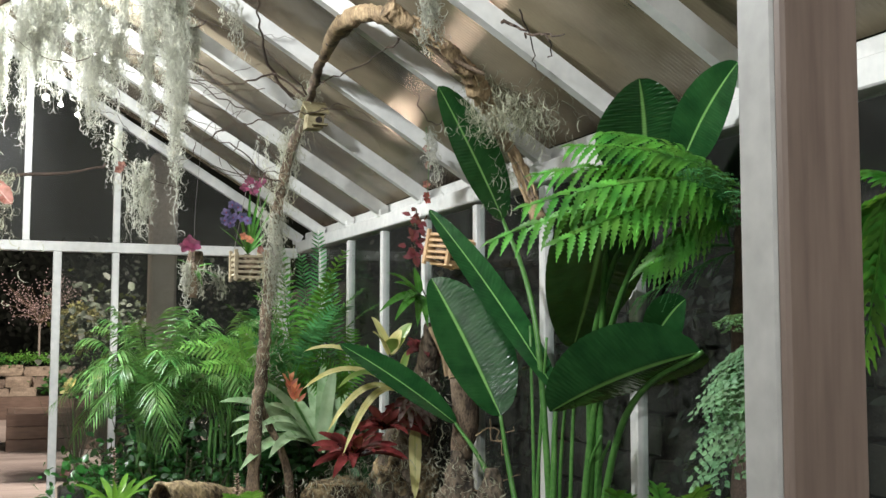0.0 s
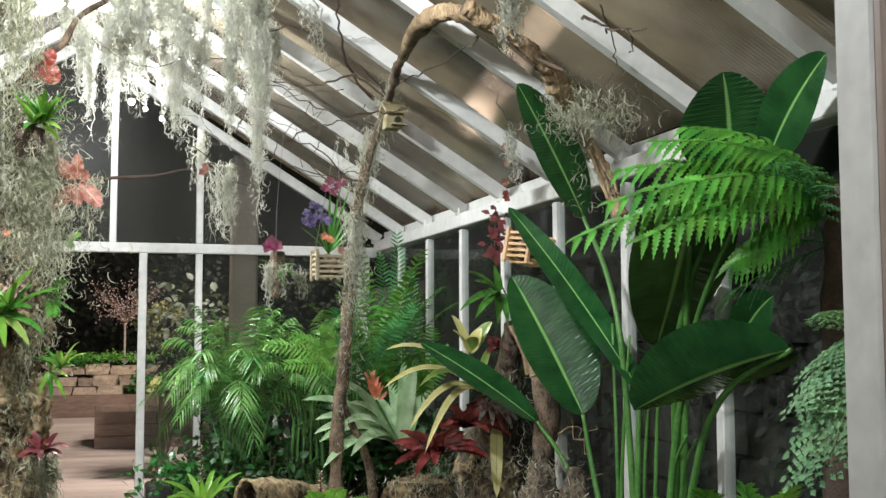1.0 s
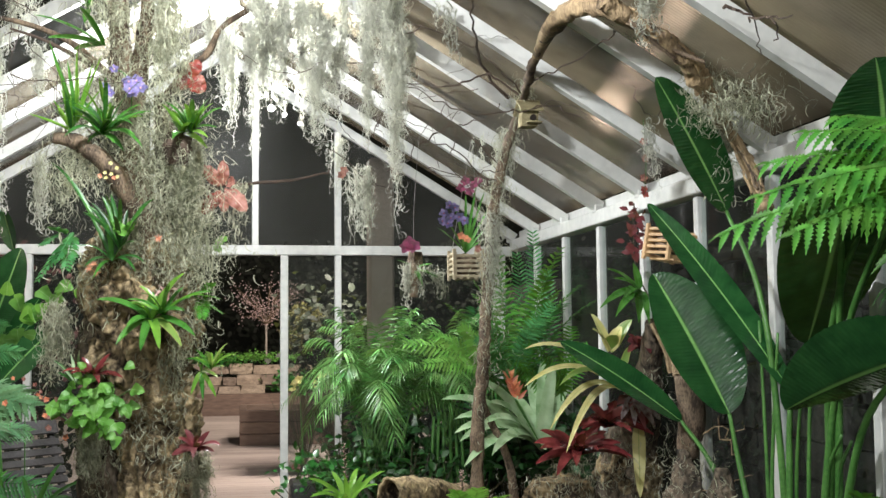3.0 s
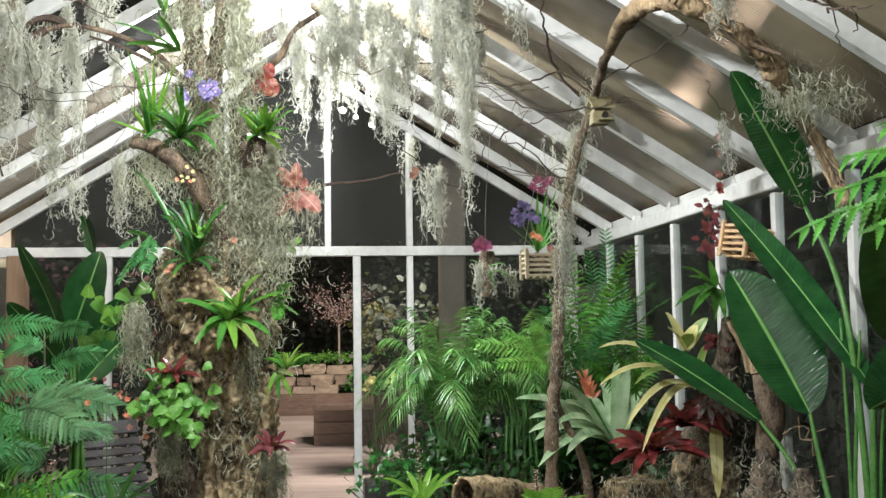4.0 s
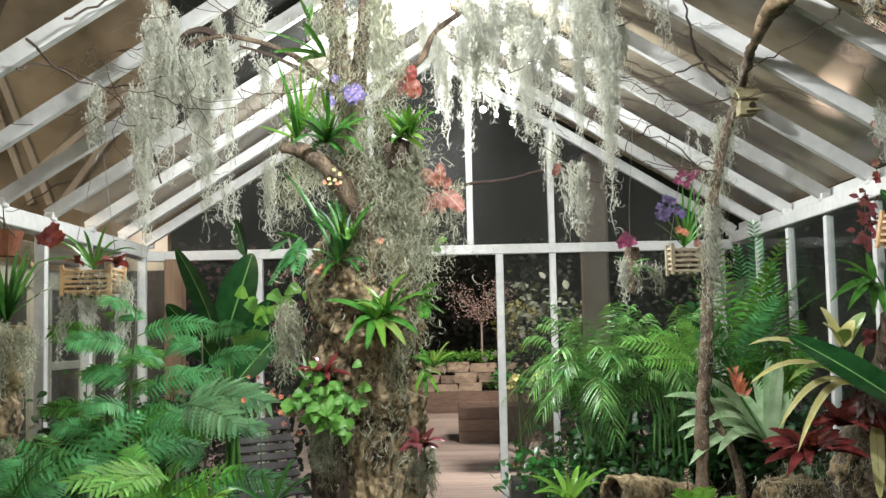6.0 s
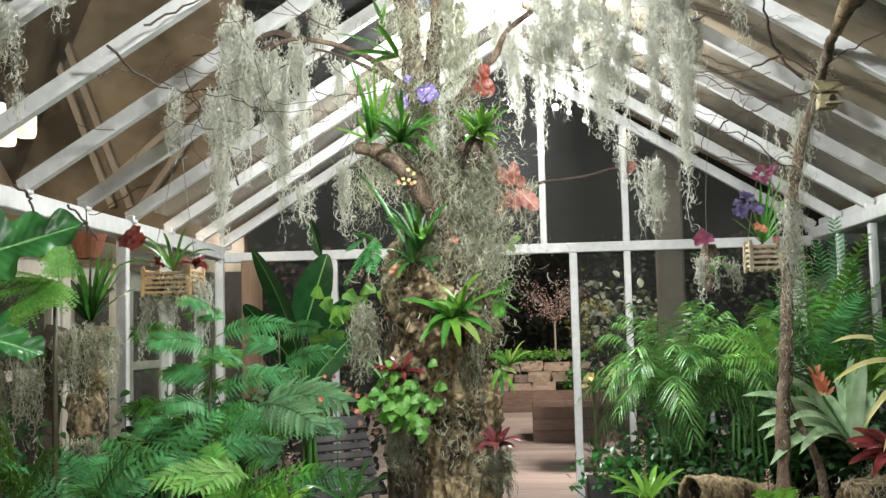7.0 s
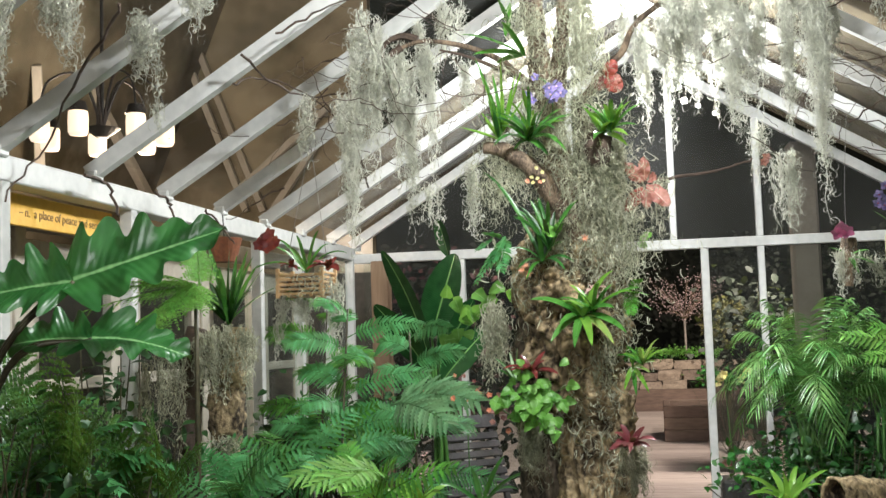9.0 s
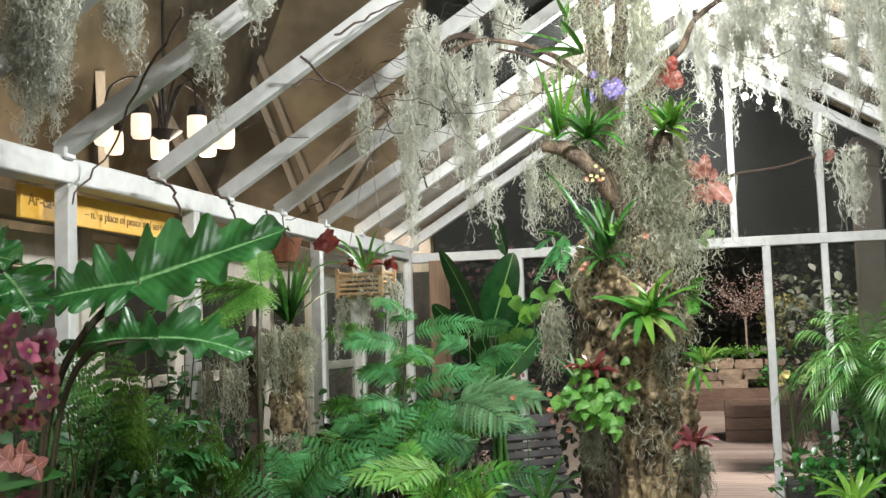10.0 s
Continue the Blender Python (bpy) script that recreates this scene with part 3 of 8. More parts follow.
def ribbons(lines, widths, seed):
    """Many fine curved threads as one mesh; lines: threads x points x 3."""
    rng = np.random.default_rng(seed)
    count, m = lines.shape[0], lines.shape[1]
    ang = rng.uniform(0, 2 * np.pi, count)
    side = np.stack([np.cos(ang), np.sin(ang), rng.uniform(-0.5, 0.5, count)], 1)
    taper = np.linspace(1.0, 0.35, m)[None, :, None]
    off = side[:, None, :] * widths[:, None, None] * taper
    verts = np.stack([lines - off, lines + off], 2).reshape(-1, 3)
    i = np.arange(count)[:, None] * m + np.arange(m - 1)[None, :]
    quads = np.stack([2 * i, 2 * i + 1, 2 * i + 3, 2 * i + 2], 2).reshape(-1, 4)
    me = bpy.data.meshes.new("moss")
    me.vertices.add(len(verts))
    me.vertices.foreach_set("co", verts.ravel())
    me.loops.add(quads.size)
    me.loops.foreach_set("vertex_index", quads.ravel().astype(np.int32))
    me.polygons.add(len(quads))
    me.polygons.foreach_set("loop_start", np.arange(0, quads.size, 4, dtype=np.int32))
    me.update(calc_edges=True)
    me.uv_layers.new(name="UVMap")
    return me


moss_seed = [0]
BARK_MOSS = leaf("bark_moss", (0.27, 0.28, 0.19), (0.58, 0.58, 0.45), 0.85, 0.35, 0.35, scale=7.0, glow_tint=(0.6, 0.6, 0.45))


def moss(top, bottom, wide, tails=5, threads=46, curls=420, deep=None, label="", width=0.0027, material=None):
    """A hanging clump of grey air-plant moss between two heights: trailing tails of thread with curls all over."""
    moss_seed[0] += 1
    rng = np.random.default_rng(moss_seed[0])
    top, bottom = np.array(top, float), np.array(bottom, float)
    long = np.linalg.norm(top - bottom)
    tails, threads, curls = int(tails * 1.5) + 1, int(threads * 0.45), int(curls * 1.0)
    deep = deep or wide * 0.7
    m = max(8, min(26, int(long / 0.03)))
    centres = np.stack([rng.uniform(-0.5, 0.5, tails) * wide, rng.normal(0, deep * 0.3, tails)], 1)
    reach = rng.uniform(0.45, 1.0, tails)
    reach[0] = 1.0
    pick = rng.integers(0, tails, threads)
    s = np.linspace(0, 1, m)
    length = reach[pick] * rng.uniform(0.45, 1.0, threads)
    lines = np.zeros((threads, m, 3))
    drift = np.cumsum(rng.normal(0, 0.0026, (threads, m, 2)), 1)
    swirl = rng.uniform(0, 6.28, (threads, 1)) + s[None, :] * rng.uniform(9, 26, (threads, 1)) * max(0.4, long / 0.4)
    amp = rng.uniform(0.003, 0.012, (threads, 1))
    gather = (1 - 0.55 * s[None, :])
    along = top[None, None, :] + (bottom - top)[None, None, :] * (s[None, :, None] * length[:, None, None])
    lines[:, :, 2] = along[:, :, 2] + rng.normal(0, 0.004, (threads, m)) + np.minimum(0.05, long * 0.1) * rng.uniform(-1, 0.4, (threads, 1))
    lines[:, :, 0] = along[:, :, 0] + centres[pick, 0][:, None] + (rng.normal(0, 0.011, (threads, 1)) * gather) + drift[:, :, 0] + amp * np.cos(swirl)
    lines[:, :, 1] = along[:, :, 1] + centres[pick, 1][:, None] + (rng.normal(0, 0.011, (threads, 1)) * gather) + drift[:, :, 1] + amp * np.sin(swirl)
    me = ribbons(lines, rng.uniform(0.7, 1.3, threads) * width, moss_seed[0])
    k = 7
    at = rng.integers(0, threads, curls), rng.integers(0, m, curls)
    start = lines[at[0], at[1]]
    heading = rng.normal(0, 1, (curls, 3))
    heading[:, 2] -= 0.5
    heading /= np.linalg.norm(heading, axis=1)[:, None]
    turn = np.cross(heading, rng.normal(0, 1, (curls, 3)))
    turn /= np.linalg.norm(turn, axis=1)[:, None] + 1e-6
    size = rng.uniform(0.006, 0.019, (curls, 1))
    u = np.linspace(0, 1, k)
    arc = rng.uniform(1.6, 5.0, (curls, 1)) * u[None, :]
    curl_lines = start[:, None, :] + size[:, :, None] * (np.sin(arc)[:, :, None] * heading[:, None, :] + (1 - np.cos(arc))[:, :, None] * turn[:, None, :])
    other = ribbons(curl_lines, rng.uniform(0.6, 1.1, curls) * width, moss_seed[0] + 900)
    bm = bmesh.new()
    bm.from_mesh(me)
    bm.from_mesh(other)
    bpy.data.meshes.remove(other)
    bm.to_mesh(me)
    bm.free()
    me.materials.append(material or MOSS)
    ob = new("spanish_moss", me)
    return tagged(ob, label or "silvery grey-green Spanish moss hanging in long curling tails", "moss", "hanging moss")


def mossy_patch(centre, rx, rz, threads=140, size=0.026, ry=0.06, thin=0.0022, material=None):
    """A mat of short moss curls clinging to bark."""
    moss_seed[0] += 1
    rng = np.random.default_rng(moss_seed[0])
    start = np.array(centre)[None, :] + rng.normal(0, 1, (threads, 3)) * np.array([rx, ry, rz])[None, :] * 0.5
    heading = rng.normal(0, 1, (threads, 3))
    heading[:, 2] -= 0.7
    heading[:, 1] -= 0.3
    heading /= np.linalg.norm(heading, axis=1)[:, None]
    turn = np.cross(heading, rng.normal(0, 1, (threads, 3)))
    turn /= np.linalg.norm(turn, axis=1)[:, None] + 1e-6
    u = np.linspace(0, 1, 8)
    arc = rng.uniform(1.2, 5.2, (threads, 1)) * u[None, :]
    length = rng.uniform(0.4, 1.3, (threads, 1)) * size
    lines = start[:, None, :] + length[:, :, None] * (np.sin(arc)[:, :, None] * heading[:, None, :] + (1 - np.cos(arc))[:, :, None] * turn[:, None, :])
    lines[:, :, 2] -= (u[None, :] ** 1.5) * length * 0.6
    me = ribbons(lines, rng.uniform(0.6, 1.2, threads) * thin, moss_seed[0])
    me.materials.append(material or BARK_MOSS)
    return tagged(new("spanish_moss", me), "grey-green moss tufts clinging to rough bark", "moss", "moss on bark", "stuff")


# greens and flowers
PALM = leaf("palm_leaf", (0.055, 0.19, 0.048), (0.22, 0.45, 0.13), 0.28, 0.30, 0.45)
OLIVE_FERN = leaf("olive_fern_leaf", (0.022, 0.085, 0.014), (0.085, 0.22, 0.035), 0.5, 0.35, 0.4)
FERN = leaf("fern_leaf", (0.032, 0.165, 0.020), (0.125, 0.38, 0.045), 0.5, 0.38, 0.4)
TREE_FERN = leaf("tree_fern_leaf", (0.034, 0.190, 0.052), (0.110, 0.390, 0.125), 0.55, 0.35, 0.4)
PALE_FERN = leaf("pale_fern_leaf", (0.085, 0.23, 0.10), (0.20, 0.38, 0.18), 0.55, 0.35, 0.35)
LIME_FERN = leaf("lime_fern_leaf", (0.10, 0.30, 0.045), (0.24, 0.50, 0.10), 0.5, 0.4, 0.3)
BIG_LEAF = leaf("paddle_leaf", (0.008, 0.048, 0.014), (0.020, 0.090, 0.025), 0.17, 0.08, 0.2, rib=(0.20, 0.42, 0.12), veins=13.0)
BIG_LEAF.node_tree.nodes["Principled BSDF"].inputs["IOR"].default_value = 1.36
PHILO = leaf("lobed_leaf", (0.009, 0.068, 0.013), (0.026, 0.13, 0.025), 0.34, 0.14, 0.2, rib=(0.20, 0.40, 0.16), veins=6.0)
STRAP = leaf("strap_leaf", (0.030, 0.145, 0.022), (0.10, 0.31, 0.050), 0.26, 0.25, 0.4, rib=(0.10, 0.33, 0.08))
DARK_STRAP = leaf("dark_strap_leaf", (0.016, 0.095, 0.020), (0.050, 0.215, 0.040), 0.30, 0.25, 0.3)
GREY_STRAP = leaf("grey_green_leaf", (0.25, 0.42, 0.21), (0.50, 0.66, 0.42), 0.26, 0.22, 0.25)
LIME_STRAP = leaf("lime_leaf", (0.11, 0.31, 0.035), (0.26, 0.50, 0.08), 0.22, 0.35, 0.3)
VARIEGATED = leaf("variegated_leaf", (0.16, 0.30, 0.06), (0.26, 0.40, 0.10), 0.32, 0.25, 0.2, edge=(0.66, 0.60, 0.22))
CREAMY = leaf("cream_yellow_leaf", (0.68, 0.62, 0.22), (0.86, 0.80, 0.42), 0.32, 0.25, 0.2, rib=(0.32, 0.42, 0.10))
SILVER_LEAF = leaf("silver_banded_leaf", (0.13, 0.045, 0.055), (0.60, 0.54, 0.54), 0.28, 0.1, 0.3, scale=42.0)
RED_LEAF = leaf("maroon_leaf", (0.080, 0.013, 0.016), (0.27, 0.050, 0.052), 0.12, 0.10, 0.35)
WINE_LEAF = leaf("wine_leaf", (0.11, 0.020, 0.030), (0.29, 0.066, 0.078), 0.3, 0.2, 0.35)
BEGONIA = leaf("begonia_leaf", (0.085, 0.29, 0.040), (0.22, 0.50, 0.095), 0.42, 0.35, 0.3, rib=(0.30, 0.55, 0.20))
SALMON = leaf("salmon_petal", (0.20, 0.050, 0.040), (0.44, 0.20, 0.165), 0.5, 0.10, 0.35, rib=(0.70, 0.40, 0.33), scale=40.0)
RED_PETAL = leaf("red_petal", (0.16, 0.012, 0.014), (0.33, 0.060, 0.050), 0.4, 0.12, 0.35)
ORANGE = leaf("orange_petal", (0.78, 0.22, 0.12), (0.88, 0.42, 0.26), 0.45, 0.3, 0.35)
VIOLET = leaf("violet_petal", (0.11, 0.08, 0.31), (0.34, 0.28, 0.60), 0.5, 0.3, 0.45, scale=60.0)
MAGENTA = leaf("magenta_petal", (0.24, 0.025, 0.11), (0.46, 0.10, 0.24), 0.5, 0.3, 0.4)
PLUM = leaf("plum_petal", (0.055, 0.010, 0.026), (0.19, 0.040, 0.085), 0.45, 0.25, 0.4)
PINK = leaf("pink_bloom", (0.62, 0.34, 0.36), (0.82, 0.58, 0.56), 0.6, 0.35, 0.3)
BLOSSOM = leaf("pale_blossom", (0.40, 0.27, 0.28), (0.60, 0.46, 0.46), 0.6, 0.3, 0.4)
# Green darkened so that leaves of it read as shade between the plants.
SHADE_LEAF = leaf("shade_dark_leaf", (0.008, 0.040, 0.010), (0.025, 0.10, 0.022), 0.42, 0.12, 0.4)
STEM = solid("green_stalk", (0.035, 0.13, 0.025), (0.10, 0.25, 0.055), 9.0, 0.4, 0.2, 0.002)
DARK_STEM = solid("dark_stalk", (0.030, 0.026, 0.014), (0.085, 0.075, 0.035), 12.0, 0.45, 0.2, 0.002)


def flower(parent, centre, size, material, petals=5, face=(0, -1, 0.2), name="flower", heart=None, seed=0, kind="oval", half=0.42):
    """One open flower of broad petals as a part."""
    rnd = random.Random(seed)
    face = Vector(face).normalized()
    a = face.orthogonal().normalized()
    b = face.cross(a)
    bm = bmesh.new()
    turn = rnd.uniform(0, 6.28)
    for i in range(petals):
        ang = turn + 2 * math.pi * i / petals + rnd.uniform(-0.15, 0.15)
        d = a * math.cos(ang) + b * math.sin(ang)
        r = size * rnd.uniform(0.85, 1.1)
        blade(bm, Vector(centre), Vector(centre) + d * r + face * r * rnd.uniform(0.0, 0.4), r * half, face * r * 0.15, face, kind, 0.15, 5, 1)
    ob = part(name, bm, material, parent)
    if heart:
        bm = bmesh.new()
        bmesh.ops.create_icosphere(bm, subdivisions=1, radius=size * 0.16, matrix=Matrix.Translation(Vector(centre) + face * size * 0.1))
        part("lip", bm, heart, ob)
    return ob


def stalk(parent, points, r0, r1, material=None, name="stalk", n=5):
    return part(name, limb(points, r0, r1, n, 0.05, 5), material or STEM, parent, smooth=True)


def down(p, z=0.40):
    return (p[0], p[1], z)


# ---- the great cork trunk with its air plants ----
def bark_limb(points, radii, n=30, steps=10, lump=0.24, ridge=0.16, freq=8.0, crevice=0.0):
    line = smooth_line(points, steps)
    count = len(line) - 1
    bm, rings = bmesh.new(), []
    for i, (p, (t, a, b)) in enumerate(zip(line, frames_along(line))):
        f = i / count * (len(radii) - 1)
        k = min(int(f), len(radii) - 2)
        r = radii[k] + (radii[k + 1] - radii[k]) * (f - k)
        ring = []
        for j in range(n):
            ang = 2 * math.pi * j / n
            d = a * math.cos(ang) + b * math.sin(ang)
            q = p + d * r
            s = 1 + lump * noise.noise(q * freq) + ridge * (1 - 2 * abs(noise.noise(Vector((q.x * 3, q.y * 3, q.z * 1.3)) * freq)))
            s += 0.10 * (0.5 - abs(noise.noise(Vector((q.x, q.y, q.z * 0.45)) * freq * 3.3))) + 0.05 * noise.noise(q * freq * 7)
            if crevice:
                gap = abs(noise.noise(Vector((q.x * 9, q.y * 9, q.z * 2.6))))
                s -= crevice * max(0.0, 0.11 - gap) / 0.11
                gap = abs(noise.noise(Vector((q.x * 16 + 7, q.y * 16, q.z * 9))))
                s -= crevice * 0.4 * max(0.0, 0.10 - gap) / 0.10
            ring.append(bm.verts.new(p + d * r * s))
        rings.append(ring)
    for r0, r1 in zip(rings, rings[1:]):
        for j in range(n):
            bm.faces.new((r0[j], r0[(j + 1) % n], r1[(j + 1) % n], r1[j]))
    bm.faces.new(rings[0][::-1])
    bm.faces.new(rings[-1])
    return bm


TRUNK_Y = 4.2
trunk = thing("cork_tree", (-0.68, TRUNK_Y, 0.0), "old tree trunk wrapped in furrowed tan cork bark and moss", "tree")
part("trunk", bark_limb([(-0.68, 4.2, 0.0), (-0.685, 4.2, 0.6), (-0.69, 4.2, 1.06), (-0.695, 4.2, 1.31), (-0.735, 4.2, 1.564), (-0.765, 4.2, 1.819), (-0.76, 4.2, 1.989), (-0.745, 4.2, 2.10)],
                        [0.125, 0.115, 0.108, 0.115, 0.150, 0.180, 0.145, 0.06], 128, 34, 0.40, 0.28, 8.0, 0.45), BARK, trunk, smooth=True)
part("upper_stem", bark_limb([(-0.715, 4.220, 1.926), (-0.747, 4.220, 2.078), (-0.774, 4.200, 2.227), (-0.806, 4.200, 2.466), (-0.838, 4.200, 2.708), (-0.866, 4.200, 2.952), (-0.882, 4.200, 3.130)], [0.07, 0.055, 0.042, 0.036, 0.034, 0.032, 0.030], 40, 16, 0.4, 0.3, 12.0), BRANCH, trunk, smooth=True)
part("upper_stem", bark_limb([(-0.656, 4.240, 1.905), (-0.653, 4.240, 2.122), (-0.675, 4.220, 2.337), (-0.693, 4.200, 2.552)], [0.06, 0.045, 0.035, 0.025], 30, 14, 0.4, 0.3, 12.0), DARK_BARK, trunk, smooth=True)
part("side_trunk", bark_limb([(-0.88, 4.28, 0.0), (-0.882, 4.280, 1.054), (-0.900, 4.280, 1.437), (-0.898, 4.280, 1.651), (-0.864, 4.280, 1.867)], [0.11, 0.075, 0.075, 0.085, 0.06], 40, 16, 0.35, 0.25, 9.0, 0.3), DARK_BARK, trunk, smooth=True)
part("limb", limb([(-0.715, 4.100, 2.002), (-0.778, 4.050, 2.134), (-0.865, 4.000, 2.263), (-0.966, 4.000, 2.336), (-1.037, 4.000, 2.348)], 0.045, 0.022, 12, 0.25, 8), BRANCH, trunk, smooth=True)
part("limb", limb([(-0.781, 4.150, 2.478), (-0.762, 4.120, 2.644), (-0.741, 4.120, 2.838), (-0.721, 4.120, 3.100)], 0.034, 0.024, 10, 0.2, 8), BRANCH, trunk, smooth=True)
part("limb", limb([(-0.689, 4.200, 2.531), (-0.603, 4.250, 2.662), (-0.537, 4.300, 2.734), (-0.480, 4.350, 2.856), (-0.365, 4.400, 2.958), (-0.283, 4.400, 3.055)], 0.017, 0.009, 9, 0.25, 7), BRANCH, trunk, smooth=True)
part("limb", limb([(-0.818, 4.200, 2.576), (-0.904, 4.200, 2.643), (-1.011, 4.200, 2.732), (-1.132, 4.150, 2.775), (-1.270, 4.100, 2.791), (-1.375, 4.100, 2.764)], 0.013, 0.007, 8, 0.3, 7), BRANCH, trunk, smooth=True)
part("limb", limb([(-0.882, 4.200, 2.621), (-1.011, 4.200, 2.692), (-1.115, 4.180, 2.739), (-1.217, 4.150, 2.765)], 0.010, 0.004, 6, 0.2, 6), TWIG, trunk)
part("limb", limb([(-1.354, 4.100, 2.774), (-1.417, 4.100, 2.728), (-1.479, 4.100, 2.647)], 0.016, 0.005, 6, 0.3, 6), TWIG, trunk)
part("limb", limb([(-1.291, 4.100, 2.799), (-1.354, 4.100, 2.817), (-1.417, 4.100, 2.792), (-1.434, 4.100, 2.732)], 0.014, 0.006, 6, 0.3, 6), TWIG, trunk)
part("limb", limb([(-0.631, 4.250, 2.210), (-0.423, 4.300, 2.236), (-0.207, 4.400, 2.273), (-0.050, 4.500, 2.327)], 0.009, 0.004, 6, 0.3, 6, wobble=0.004), TWIG, trunk)

# moss on the bark
for p, rx, rz, n in (
        ((-0.878, 4.040, 2.825), 0.094, 0.125, 442),
        ((-0.672, 4.040, 2.764), 0.115, 0.312, 884),
        ((-0.921, 4.040, 2.540), 0.146, 0.167, 714),
        ((-0.767, 4.040, 2.414), 0.146, 0.187, 714),
        ((-0.684, 4.040, 2.279), 0.208, 0.312, 1360),
        ((-0.603, 4.040, 2.194), 0.156, 0.333, 1054),
        ((-0.908, 4.040, 2.290), 0.146, 0.125, 544),
        ((-1.001, 4.040, 2.237), 0.115, 0.167, 510),
        ((-0.543, 4.040, 2.060), 0.146, 0.187, 646),
        ((-0.665, 4.040, 2.092), 0.187, 0.229, 816),
        ((-0.625, 4.040, 1.934), 0.229, 0.125, 714),
        ((-0.808, 4.040, 1.884), 0.250, 0.125, 374),
        ((-0.667, 4.040, 1.495), 0.125, 0.271, 252),
        ((-0.636, 4.040, 1.667), 0.125, 0.125, 122),
        ((-0.848, 4.040, 1.408), 0.125, 0.104, 107),
        ((-0.565, 4.040, 1.747), 0.094, 0.187, 168),
        ((-0.708, 4.040, 1.344), 0.125, 0.187, 114),
        ((-0.908, 4.040, 1.845), 0.104, 0.187, 122),
        ((-0.629, 4.040, 1.202), 0.083, 0.187, 99),
        ((-0.787, 4.040, 2.677), 0.104, 0.250, 272)):
    mossy_patch(p, rx * 0.80, rz * 0.95, int(n * 0.85), 0.023, 0.05, 0.0023)

SHORT = "grey-green moss hanging from the cork trunk"
for a, b, w, tails, th, cu in (((-0.658, 4.100, 2.918), (-0.654, 4.100, 2.402), 0.10, 5, 60, 700), ((-0.601, 4.100, 2.380), (-0.598, 4.100, 1.854), 0.10, 5, 56, 600),
                               ((-0.639, 4.020, 1.667), (-0.623, 4.020, 1.325), 0.07, 4, 26, 260), ((-1.031, 4.150, 1.738), (-1.043, 4.150, 1.467), 0.11, 5, 60, 500),
                               ((-0.864, 4.020, 1.370), (-0.857, 4.020, 1.091), 0.12, 5, 60, 500), ((-0.553, 4.000, 1.265), (-0.556, 4.000, 1.048), 0.09, 4, 70, 420),
                               ((-0.806, 4.100, 2.876), (-0.787, 4.100, 2.704), 0.09, 4, 30, 200), ((-0.545, 4.150, 2.004), (-0.528, 4.150, 1.729), 0.04, 3, 20, 160),
                               ((-0.659, 4.000, 2.879), (-0.661, 4.000, 2.438), 0.07, 5, 90, 900), ((-1.028, 4.100, 1.776), (-1.037, 4.100, 1.489), 0.08, 5, 90, 800), ((-0.893, 4.000, 1.331), (-0.893, 4.000, 1.144), 0.07, 5, 80, 700),
                               ((-0.592, 4.020, 2.338), (-0.587, 4.020, 1.985), 0.09, 5, 80, 800), ((-0.551, 3.980, 1.237), (-0.548, 3.980, 1.098), 0.07, 4, 60, 500),
                               ((-0.806, 4.000, 2.056), (-0.818, 4.000, 1.853), 0.12, 5, 36, 260), ((-0.424, 4.250, 2.229), (-0.421, 4.250, 2.010), 0.05, 3, 26, 180)):
    moss(a, b, w, tails, th, cu, label=SHORT, width=0.0024, material=BARK_MOSS)

